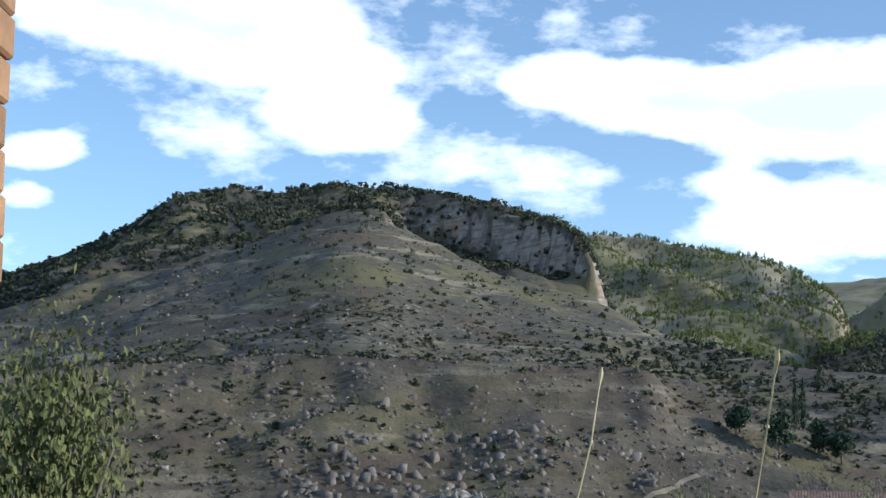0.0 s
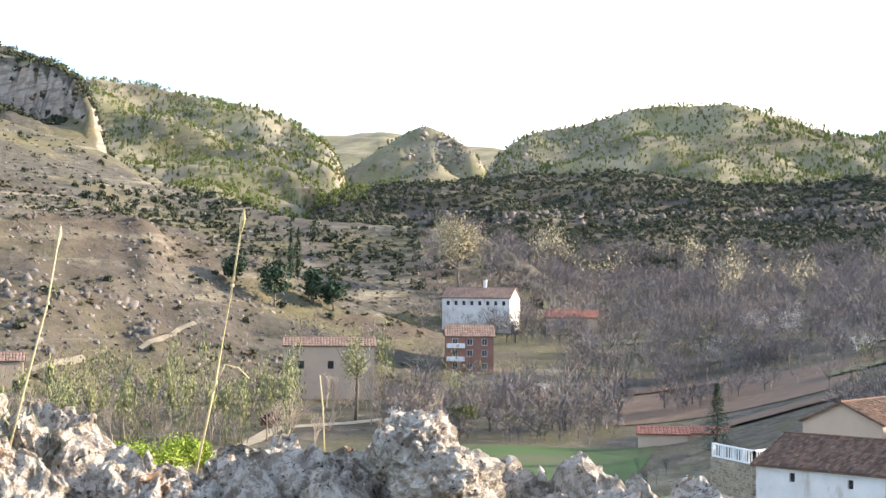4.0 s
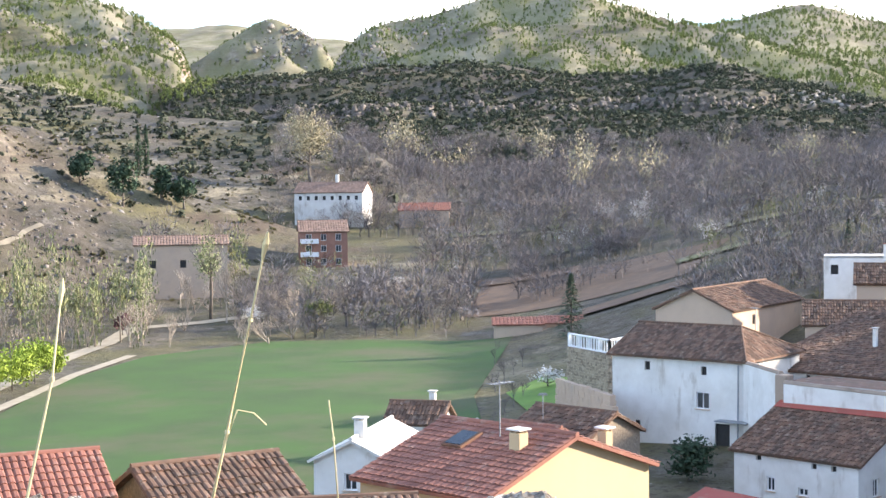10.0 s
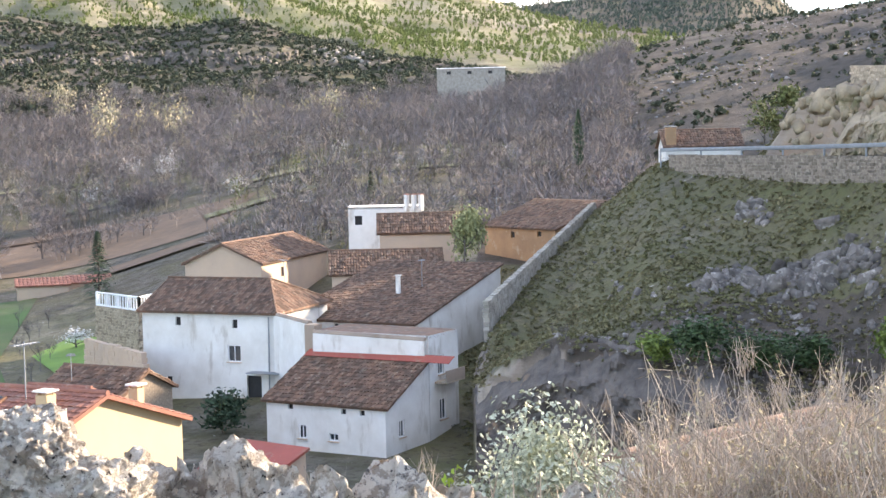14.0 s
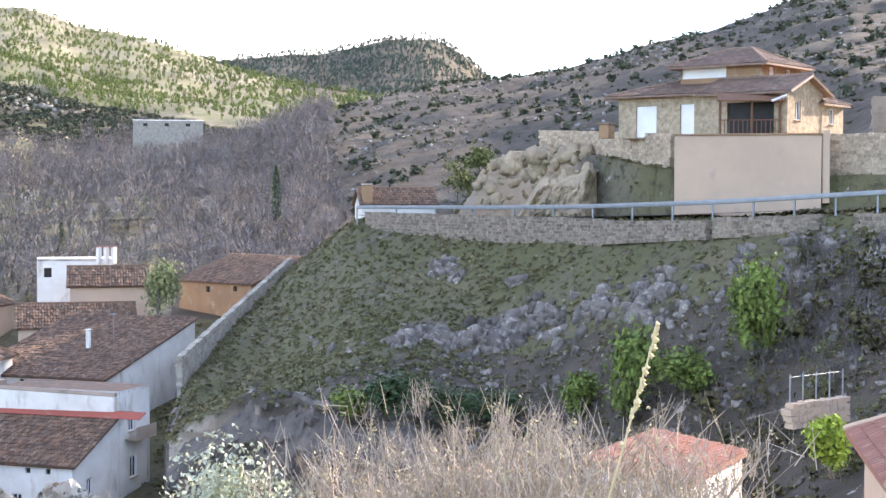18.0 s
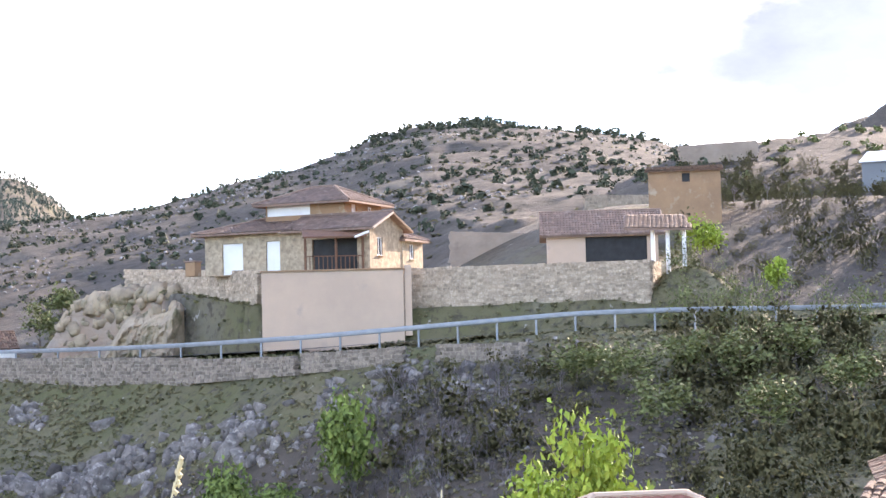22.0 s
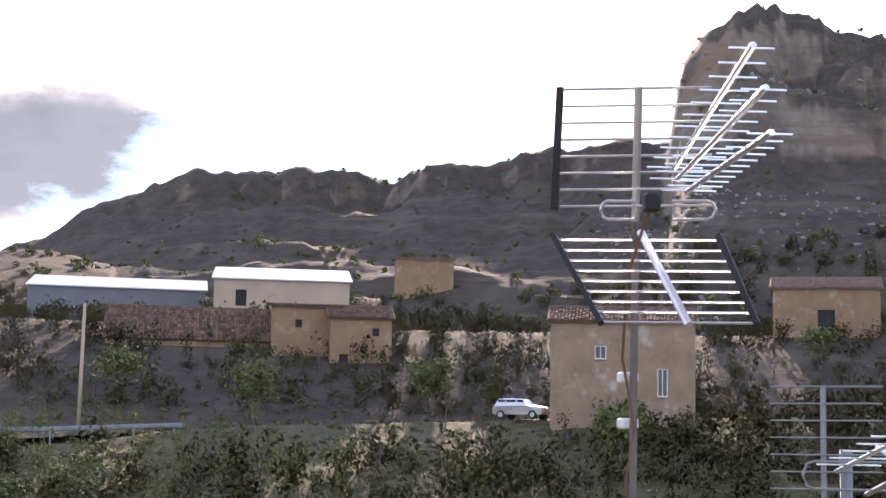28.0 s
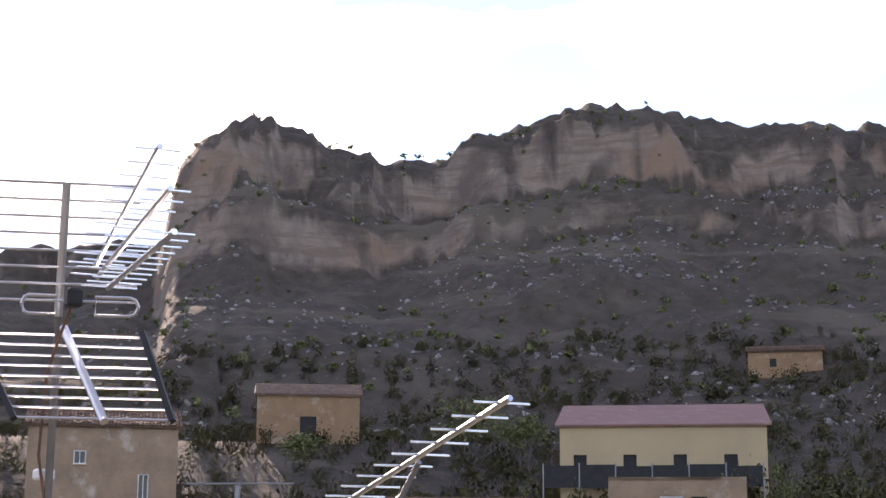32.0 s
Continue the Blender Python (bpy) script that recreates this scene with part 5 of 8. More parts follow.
# ---- the villa terrace above the road ----
TERR = 24.3
villa = tagged(new("villa"), "stone-clad villa with white shutters and brown tile roofs", "house", "hill houses")
block(villa, (98.5, 50.4), -92, 7.2, 8.2, TERR, 27.45, 1.1, "villa_stone", "brown_tile", 3.0, 0.0, 0.75, front=[(2.35, 25.5, 1.75, 2.3, "shutter"), (5.75, 25.6, 1.15, 2.15, "shutter")], seed=201)
# the wing's wide hole panel stands for the dark of the porch recess
block(villa, (97.9, 43.85), -92, 6.4, 5.6, TERR, 27.35, 1.05, "villa_stone", "brown_tile", 0.0, 0.0, 0.55, front=[(3.6, 25.5, 3.6, 2.2, "hole")], side=[(1.6, 26.0, 0.9, 1.3, "win")], seed=211)
block(villa, (103.2, 43.6), -92, 3.0, 3.6, TERR, 26.7, 0.7, "villa_stone", "brown_tile", 0.0, 1.6, 0.4, side=[(1.6, 25.8, 0.8, 1.1, "win")], seed=221)
block(villa, (101.0, 47.2), -92, 6.6, 6.2, 27.2, 29.7, 1.15, "ochre", "brown_tile", 2.4, 2.4, 0.75, front=[(1.9, 29.1, 3.7, 0.85, "shutter")], side=[(1.6, 29.0, 0.9, 0.8, "shutter"), (4.2, 29.0, 0.7, 0.7, "win")], seed=231)
house("ochre house tower with a ragged tile top", (136.0, 33.0), 33.9, -78, 6.5, -6.5, 0.9, 26, "ochre", "old_tile", group="hill houses", shed=True, wins=[("f", 3.4, 33.2, 0.7, 0.8, "hole")], name="house_tower")
house("low porch house with a wide brown roof", (119.2, 37.5), 27.6, -72, 9.0, -7, 1.9, 24.5, "pinkish", "brown_tile", group="hill houses", over=0.6, wins=[("f", 5.6, 26.0, 5.0, 2.4, "hole")])
house("long grey metal hangar with a pale roof", (179, 18.5), 37.9, -90, 20, -10, 2.1, 33, "grey_sheet", "sheet", group="hill sheds", shed=True, category="shed", name="hangar")
house("white metal hangar with a bright roof", (170, -2.4), 38.5, -93, 15, -10, 2.3, 34, "pinkish", "sheet", group="hill sheds", shed=True, category="shed", name="hangar", wins=[("f", 3.0, 36.3, 1.2, 1.8, "hole")])
house("brown adobe house below the hangars", (139.8, 7.4), 29.6, -90, 14.5, -7, 3.0, 24, "ochre", "old_tile", group="hill houses", wins=[("f", 3, 28.2, 0.8, 1.2, "hole"), ("f", 6, 28.2, 0.8, 1.2, "hole"), ("f", 11, 28.6, 0.5, 0.5, "hole")])
house("brown adobe house beside the lane", (133.6, -12.2), 31.5, -92, 5.4, -7, 1.2, 24, "ochre", "old_tile", group="hill houses", wins=[("f", 1.2, 27.6, 0.8, 1.2, "hole"), ("f", 4.0, 30.2, 0.6, 0.7, "hole")])
house("higher adobe house behind the lane", (136.6, -7.2), 32.6, -92, 6.0, -6, 0.6, 24, "ochre", "old_tile", group="hill houses", shed=True, wins=[("f", 2.4, 31.0, 0.6, 0.7, "hole")])
house("plain tan house beside the parked car", (102, -24.5), 29.1, -106, 9.8, -8, 1.2, 20.5, "adobe", "old_tile", group="hill houses", wins=[("f", 7.6, 24.9, 0.7, 1.9, "win"), ("f", 3.4, 26.9, 0.8, 0.9, "win")])
house("adobe barn at the foot of the crag", (139.4, -55.3), 36.3, -113, 10, -7, 1.2, 31, "ochre", "brown_tile", group="hill houses", wins=[("f", 5, 33, 1.6, 2.2, "hole")])
house("yellow rendered hall with a red roof and small windows", (83.9, -54.5), 29.0, -127, 13.2, -8, 2.0, 20.5, "cream", "pink_sheet", group="hill houses", shed=True, wins=[("f", 1.3 + 3.2 * i, 26.6, 0.85, 0.85, "hole") for i in range(4)])


def terrace_screen():
    """Dark netting on posts along the hall's terrace."""
    top = tagged(new("terrace_screen"), "dark shade netting on posts along the hall terrace", "fence", "")
    u = Vector((math.cos(radians(-127)), math.sin(radians(-127)), 0))
    o = Vector((82.6, -53.8, 0)) - u * 1.2
    for i in range(7):
        part("post", box_bm((0.08, 0.08, 3.0), o + u * (2.3 * i) + Vector((0, 0, 24.9)), rot=radians(-127)), "steel", top)
        if i < 6:
            part("netting", box_bm((2.28, 0.03, 1.4 + 0.12 * math.sin(i * 2.1)), o + u * (2.3 * i + 1.15) + Vector((0, 0, 25.55)), rot=radians(-127)), "dark", top)


terrace_screen()
hx, hy, hr = on_ground(129.9, 6.75, 120, 320)
house("small adobe hut on the crag slope", (hx, hy), EYE + hr * math.tan(radians(7.75)), -131, 0.047 * hr, -5, 0.7, 37, "ochre", "old_tile", group="hill houses", wins=[("f", 3.0, EYE + hr * math.tan(radians(7.3)), 0.8, 1.0, "hole")])
house("ruined adobe walls by the lane", (65.7, -45.7), 24.5, -126, 7, -5, 0.2, 18, "adobe", "adobe", flat=True, group="hill houses", wins=[("f", 4.6, 23, 0.8, 1, "hole"), ("f", 3.2, 23.1, 1.2, 0.9, "shutter")])
house("white gabled house behind the aerials", (76.3, -38.2), 22.5, -118, 7.6, -5, 1.1, 16, "white", "old_tile", group="hill houses", wins=[("f", 0.7, 21.3, 0.8, 1.3, "hole"), ("f", 2.2, 22.0, 0.7, 0.8, "win"), ("f", 6.2, 20.9, 0.8, 1.0, "win")])

house("flat-topped ochre barn under the eastern hill", tuple(at(97.6, 212).xy), 46.5, -95, 8, -6, 0.6, 40, "ochre", "brown_tile", group="hill houses", shed=True)

# ---- roofs close under the crag ----
hh = hip_house("house with a new red hipped tile roof below the bank", (41.2, 10.6), -62, 9.5, 8.0, 13.2, 2.1, 8, "pinkish", "new_tile", 2.6)
cp = at(78.4, 40)
ch_ = part("chimney", box_bm((0.6, 0.6, 1.9), (cp.x, cp.y, 13.75), 0.02), "pinkish", hh)
part("chimney_cap", box_bm((0.8, 0.8, 0.1), (cp.x, cp.y, 14.78), 0.02), "pinkish", ch_)
house("beige gabled house with a smoking chimney", (49.9, -3.4), 14.9, 8, 8, -8.2, 1.75, 9, "pinkish", "old_tile", group="near houses", chimneys=[(0.4, 5.3, 1.2, 0.8, "pinkish"), (1.0, 0.4, 1.2, 0.6, "pinkish")])
house("old house under a rippled barrel-tile roof", (35.7, 4.5), 14.6, -92, 6.5, -6.0, 1.1, 9, "stone", "old_tile", group="near houses", shed=True)
house("old house under a lichen-spotted tile roof", (11.8, 47.0), 9.9, 8, 4.8, -6, 1.4, 2, "stone", "old_tile", group="near houses")


def ground_strip(name, label, pts, width, mat, lift=0.12, kind="structure", category="path"):
    """A strip draped along points on the ground."""
    bm = bmesh.new()
    rows = []
    dense = []
    for a, b in zip(pts, pts[1:]):
        k = max(2, int(math.dist(a, b) / 3))
        dense += [(a[0] + (b[0] - a[0]) * i / k, a[1] + (b[1] - a[1]) * i / k) for i in range(k)]
    dense.append(pts[-1])
    for i, p in enumerate(dense):
        q0, q1 = dense[max(i - 1, 0)], dense[min(i + 1, len(dense) - 1)]
        d = Vector((q1[0] - q0[0], q1[1] - q0[1])).normalized()
        n = Vector((-d.y, d.x))
        row = []
        for s in (-0.5, -0.17, 0.17, 0.5):
            x, y = p[0] + n.x * width * s, p[1] + n.y * width * s
            row.append(bm.verts.new((x, y, ground(x, y) + lift)))
        rows.append(row)
    for a, b in zip(rows, rows[1:]):
        for k in range(3):
            bm.faces.new((a[k], a[k + 1], b[k + 1], b[k]))
    bmesh.ops.recalc_face_normals(bm, faces=bm.faces)
    return tagged(part(name, bm, mat), label, category, kind=kind)


def polar(*q):
    return [tuple(at(a, r).xy) for a, r in q]


ground_strip("meadow_track", "pale gravel track along the meadow", polar((2, 136), (5.9, 150), (6.9, 160), (9, 182), (10.8, 203), (12.7, 228), (15.2, 232), (19.3, 245)), 2.5, "gravel")
ground_strip("meadow_path", "pale gravel footpath beside the meadow", polar((4.6, 126), (6.5, 142), (8.9, 160), (10.6, 178), (12.7, 198)), 1.4, "gravel")


def hill_track(line, width, label, near=230.0, far=620.0):
    pts = []
    for a, e in line:
        x, y, _ = on_ground(a, e, near, far)
        pts.append((x, y))
    ground_strip("hill_track", label, pts, width, "track_dust", 0.15)


hill_track([(2.6, 3.3), (5.0, 3.15), (7.5, 3.0), (10.2, 2.85)], 1.6, "pale contour track across the western hill", 300)
hill_track([(7.6, -1.9), (8.3, -1.55), (9.0, -1.15), (9.6, -0.9)], 1.1, "pale lane climbing behind the poplars")
hill_track([(2.9, -2.7), (4.2, -2.45), (5.6, -2.2)], 1.1, "pale lane below the western bluff", 222)


def skylight():
    """A roof window lying in the cream house's front slope."""
    u = Vector((math.cos(radians(111)), math.sin(radians(111)), 0))
    v = Vector((u.y, -u.x, 0))
    s3 = (v * 4.55 + Vector((0, 0, 1.53))).normalized()
    n = u.cross(s3)
    n = -n if n.z < 0 else n
    c = Vector((22.1, 46.0, 10.02)) + u * 4.0 + s3 * 3.3 + n * 0.08
    top = thing("skylight", "small roof window in the red tiled slope", "skylight")
    for name, a, b, lo, hi, mt in (("frame", 0.5, 0.62, -0.08, 0.1, "timber"), ("pane", 0.4, 0.52, 0.08, 0.125, "glass")):
        bm = bmesh.new()
        bmesh.ops.convex_hull(bm, input=[bm.verts.new(c + u * x + s3 * y + n * z) for x in (-a, a) for y in (-b, b) for z in (lo, hi)])
        part(name, bm, mt, top)


skylight()


def roof_aerial(x, y, z, tall, deg):
    """A small television aerial on a roof."""
    top = thing("roof_aerial", "thin television aerial on a village roof", "aerial", "roof aerials", (x, y, z))
    part("mast", tube_bm([(0, 0, 0), (0, 0, tall)], 0.025, 6), "steel", top)
    d = Vector((math.cos(radians(deg)), math.sin(radians(deg)), 0))
    e = Vector((-d.y, d.x, 0))
    up = Vector((0, 0, tall - 0.1))
    part("boom", tube_bm([up - d * 0.5, up + d * 0.7], 0.018, 5), "steel", top)
    for k in range(6):
        m = up + d * (-0.4 + 0.2 * k)
        part("rod", tube_bm([m - e * (0.3 - 0.02 * k), m + e * (0.3 - 0.02 * k)], 0.012, 4), "steel", top)


for q_ in ((24.6, 49.8, 11.2, 2.2, 20), (69.0, 95.5, 9.4, 2.0, 80), (80.0, 92.0, 8.6, 2.2, 40), (33.2, 71.0, 6.9, 1.8, 0), (43.0, 81.0, 6.6, 1.6, 60), (100.5, 104.5, 13.2, 1.6, 10)):
    roof_aerial(*q_)



def ground_patch(name, label, outline, mat, lift=0.1, step=4.0, category="field"):
    """A patch of ground cover with a given outline, draped over the ground."""
    pts = [Vector(p) for p in outline]
    bm = bmesh.new()
    f = bm.faces.new([bm.verts.new((p.x, p.y, 0)) for p in pts])
    x0, x1, y0, y1 = min(p.x for p in pts), max(p.x for p in pts), min(p.y for p in pts), max(p.y for p in pts)
    for n, lo, hi, ax in ((int((x1 - x0) / step), x0, x1, 0), (int((y1 - y0) / step), y0, y1, 1)):
        for i in range(1, n):
            co = [0, 0, 0]
            co[ax] = lo + (hi - lo) * i / n
            no = [0, 0, 0]
            no[ax] = 1
            bmesh.ops.bisect_plane(bm, geom=bm.verts[:] + bm.edges[:] + bm.faces[:], plane_co=co, plane_no=no)
    vs = list(bm.verts)
    z = height(np.array([v.co.x for v in vs]), np.array([v.co.y for v in vs]))[0]
    for v, zz in zip(vs, z):
        v.co.z = zz + lift
    for f in bm.faces:
        if f.normal.z < 0:
            f.normal_flip()
    return tagged(part(name, bm, mat), label, category, kind="structure")


ground_patch("meadow", "bright green spring meadow", polar((4.9, 124), (5.6, 110), (9.0, 100), (13.1, 96), (20, 98), (26, 118), (25.4, 150), (26.9, 205), (22, 212), (17.8, 212), (13.2, 196), (10.1, 172)), "meadow")
ground_patch("far_meadow", "green field beyond the track", polar((-8, 150), (2, 148), (5.6, 162), (8.8, 190), (4, 205), (-8, 200)), "meadow")
ground_patch("lawn", "light green lawn behind the houses", polar((26.6, 150), (28.0, 128), (30.0, 132), (29.3, 152), (28, 158)), "lawn")
ground_patch("ploughed_plot", "ploughed brown garden plots", polar((25.0, 232), (33.5, 225), (35, 262), (26, 275)), "soil")


# ---- plants ----
def leaf_cloud(rng, n, size, shape=(1, 1, 1), lumps=5, hollow=0.55):
    """n small leaf clumps (bent quads) filling a lumpy crown of unit radius."""
    c = rng.normal(size=(lumps, 3))
    c = c / np.linalg.norm(c, axis=1)[:, None] * rng.uniform(0.25, 0.6, (lumps, 1))
    which = rng.randint(0, lumps, n)
    d = rng.normal(size=(n, 3))
    d /= np.linalg.norm(d, axis=1)[:, None]
    rad = rng.uniform(hollow, 1, (n, 1)) * rng.uniform(0.42, 0.62, (lumps, 1))[which]
    p = (c[which] + d * rad) * np.array(shape)
    t1 = rng.normal(size=(n, 3))
    t1 /= np.linalg.norm(t1, axis=1)[:, None]
    t2 = np.cross(t1, d)
    t2 /= np.linalg.norm(t2, axis=1)[:, None] + 1e-9
    s = size * rng.uniform(0.6, 1.3, (n, 1))
    v = np.stack([p - t1 * s, p - t2 * s * 0.6 + d * s * 0.25, p + t1 * s, p + t2 * s * 0.6 + d * s * 0.25], 1).reshape(-1, 3)
    f = np.arange(4 * n).reshape(n, 4)
    return v, f


def twig_cloud(rng, n, width, height=1.0, spread=0.42, trunk=0.3, levels=3):
    """A bare tree of unit height: trunk, limbs and fine twigs as slim three-sided rods."""
    segs = []

    def grow(p, d, length, w, lev):
        q = p + d * length
        segs.append((p, q, w, w * 0.55))
        if lev == 0:
            return
        kids = rng.randint(3, 6) if lev > 1 else rng.randint(4, 7)
        for _ in range(kids):
            side = rng.normal(size=3)
            side[2] = abs(side[2]) * 0.3
            nd = d * rng.uniform(0.5, 1.0) + side * spread * rng.uniform(0.6, 1.2)
            nd[2] += 0.25
            nd /= np.linalg.norm(nd)
            grow(p + (q - p) * rng.uniform(0.55, 1.0), nd, length * rng.uniform(0.5, 0.85), w * 0.5, lev - 1)
    grow(np.zeros(3), np.array([0.0, 0, 1]), trunk * height, width, levels)
    vs, fs = [], []
    for p, q, a, b in segs:
        d = (q - p) / (np.linalg.norm(q - p) + 1e-9)
        s = np.cross(d, [0.3, 0.9, 0.1])
        s /= np.linalg.norm(s) + 1e-9
        t = np.cross(s, d)
        k = len(vs)
        for base, w in ((p, a), (q, b)):
            for ang in (0, 2.09, 4.19):
                vs.append(base + w * (math.cos(ang) * s + math.sin(ang) * t))
        fs += [(k, k + 1, k + 4, k + 3), (k + 1, k + 2, k + 5, k + 4), (k + 2, k, k + 3, k + 5)]
    return np.array(vs), np.array(fs)


def cheap(t, grow=2.4):
    """The same twigs as slim flat slivers, for trees far away."""
    v, f = t
    n = len(v) // 6
    v = v.reshape(n, 6, 3)
    mid0, mid1 = v[:, :3].mean(1), v[:, 3:].mean(1)
    a, b = (v[:, 0] - mid0) * grow, (v[:, 3] - mid1) * grow
    q = np.stack([mid0 - a, mid0 + a, mid1 + b, mid1 - b], 1).reshape(-1, 3)
    return q, np.arange(4 * n).reshape(n, 4)


def scatter(name, label, category, templates, places, mat, rng, flat=(0.8, 1.2)):
    """Many plants that nobody could count, joined: places is rows of x, y, z, size."""
    vs, fs, off = [], [], 0
    turn = rng.uniform(0, 6.283, len(places))
    pick = rng.randint(0, len(templates), len(places))
    tall = rng.uniform(*flat, len(places))
    for k, (tv, tf) in enumerate(templates):
        sel = np.where(pick == k)[0]
        if not len(sel):
            continue
        c, s = np.cos(turn[sel])[:, None], np.sin(turn[sel])[:, None]
        x = tv[None, :, 0] * c - tv[None, :, 1] * s
        y = tv[None, :, 0] * s + tv[None, :, 1] * c
        z = tv[None, :, 2] * tall[sel][:, None] + 0 * x
        pl = places[sel]
        v = np.stack([x, y, z], -1) * pl[:, None, 3:4] + pl[:, None, :3]
        f = tf[None] + (np.arange(len(sel)) * len(tv))[:, None, None] + off
        vs.append(v.reshape(-1, 3))
        fs.append(f.reshape(-1, tf.shape[1]))
        off += len(sel) * len(tv)
    v, f = np.concatenate(vs), np.concatenate(fs)
    me = bpy.data.meshes.new(name)
    me.vertices.add(len(v))
    me.vertices.foreach_set("co", v.ravel())
    k = f.shape[1]
    me.loops.add(f.size)
    me.loops.foreach_set("vertex_index", f.ravel().astype(np.int32))
    me.polygons.add(len(f))
    me.polygons.foreach_set("loop_start", np.arange(0, f.size, k, dtype=np.int32))
    me.update(calc_edges=True)
    me.materials.append(M[mat])
    return tagged(new(name, me), label, category, kind="stuff")


def spots(rng, n, az, r, size, keep=None, sink=0.15, patch=None):
    """Random places between two headings and two distances, denser in patches."""
    a = rng.uniform(*az, n * 3)
    d = np.sqrt(rng.uniform(r[0] ** 2, r[1] ** 2, n * 3))
    x, y = d * np.sin(np.radians(a)), d * np.cos(np.radians(a))
    ok = np.ones(len(a), bool)
    if patch:
        ok &= fbm(x / patch, y / patch, 3) + rng.uniform(-0.22, 0.22, len(a)) > 0.0
    if keep:
        ok &= keep(a, d)
    x, y = x[ok][:n], y[ok][:n]
    s = size[0] + (size[1] - size[0]) * rng.beta(1.6, 3.0, len(x))
    z = height(x, y)[0] - sink * s
    return np.stack([x, y, z, s], 1)


RNG = np.random.RandomState(7)
BUSH = [(v + (0, 0, 0.55), f) for v, f in (leaf_cloud(RNG, 26, 0.34, (1, 1, 0.8)) for _ in range(6))]
PINE = [(v * (0.55, 0.55, 1) + (0, 0, 0.9), f) for v, f in (leaf_cloud(RNG, 34, 0.3, (1, 1, 1.05), 6) for _ in range(6))]
BARE = [twig_cloud(RNG, 0, 0.016, levels=3, spread=0.55, trunk=0.27) for _ in range(7)]


def far_tree(rng, n=125, wide=0.42, long=0.15):
    """A leafless crown for trees far away: trunk, limbs and many slim radiating twigs."""
    tv, tf = cheap(twig_cloud(rng, 0, 0.016, levels=2, spread=0.5, trunk=0.3), 1.4)
    c = rng.normal(size=(n, 3))
    c /= np.linalg.norm(c, axis=1)[:, None]
    p = c * rng.uniform(0.35, 1, (n, 1)) * (wide, wide, 0.36) + (0, 0, 0.62)
    d = c * (0.8, 0.8, 0.5) + (0, 0, 0.7) + rng.normal(size=(n, 3)) * 0.35
    d /= np.linalg.norm(d, axis=1)[:, None]
    s = np.cross(d, rng.normal(size=(n, 3)))
    s /= np.linalg.norm(s, axis=1)[:, None]
    L, w = long * rng.uniform(0.6, 1.3, (n, 1)), 0.0065 * rng.uniform(0.7, 1.4, (n, 1))
    q4 = np.stack([p - s * w, p + s * w, p + d * L + s * w * 0.4, p + d * L - s * w * 0.4], 1).reshape(-1, 3)
    return np.concatenate([tv, q4]), np.concatenate([tf, np.arange(4 * n).reshape(n, 4) + len(tv)])


FARBARE = [far_tree(RNG) for _ in range(8)]
SPRING = [(v * (0.5, 0.5, 0.75) + (0, 0, 0.6), f) for v, f in (leaf_cloud(RNG, 170, 0.055, (1, 1, 1), 9, 0.2) for _ in range(4))]

west = spots(RNG, 6500, (-18, 6.5), (690, 950), (1.4, 3.4))
scatter("west_hill_trees", "dark evergreen oaks over the brow of the hill", "trees", BUSH, west, "bush", RNG)
scatter("west_slope_bushes", "scattered dark juniper bushes on the dry slope", "bushes", BUSH, np.concatenate([spots(RNG, 1300, (-18, 16), (270, 650), (0.6, 2.4)), spots(RNG, 700, (5, 23), (380, 560), (0.9, 3.0), patch=60), spots(RNG, 2600, (-18, 18), (250, 660), (0.25, 0.8), patch=35)]), "bush", RNG)
scatter("pine_hill_trees", "sunlit pine woods on the far slope", "trees", PINE, spots(RNG, 6200, (4, 16), (740, 1300), (1.2, 3.2)), "pine", RNG)
scatter("gorge_trees", "pines clinging to the gorge crags", "trees", PINE, spots(RNG, 1900, (13, 22.5), (850, 1600), (1.2, 3.4), patch=80), "pine", RNG)
scatter("round_hill_trees", "rows of young pines on the round hill", "trees", PINE, spots(RNG, 8500, (20, 42), (830, 1230), (1.0, 2.8)), "pine", RNG)
# dark bushes are packed here to imitate cloud shade on the slope
scatter("scrub_step_bushes", "dense dark scrub, packed to stand in for shade on the lower slope", "bushes", BUSH, spots(RNG, 13000, (14, 47), (500, 840), (1.0, 2.7)), "bush", RNG)
scatter("south_hill_trees", "pine woods on the southern hills", "trees", PINE, spots(RNG, 5200, (30, 52), (900, 1750), (1.8, 4.6)), "pine", RNG)
scatter("distant_woods", "dark woods on the distant hill, tinted with haze blue", "trees", PINE, spots(RNG, 5600, (43, 57), (2000, 3000), (3.5, 7)), "hazed_wood", RNG)
scatter("juniper_hill_bushes", "round juniper bushes dotted over the dry hill", "bushes", BUSH, np.concatenate([spots(RNG, 900, (46, 80), (200, 590), (0.9, 2.6)), spots(RNG, 1500, (46, 80), (200, 590), (0.3, 0.9)), spots(RNG, 150, (66, 80), (540, 590), (1.6, 3.6)), spots(RNG, 50, (52, 66), (555, 590), (1.2, 2.4))]), "bush", RNG)
scatter("east_hill_bushes", "low scrub on the eastern slopes", "bushes", BUSH, spots(RNG, 1100, (80, 140), (175, 380), (0.4, 1.5), patch=30), "olive", RNG)

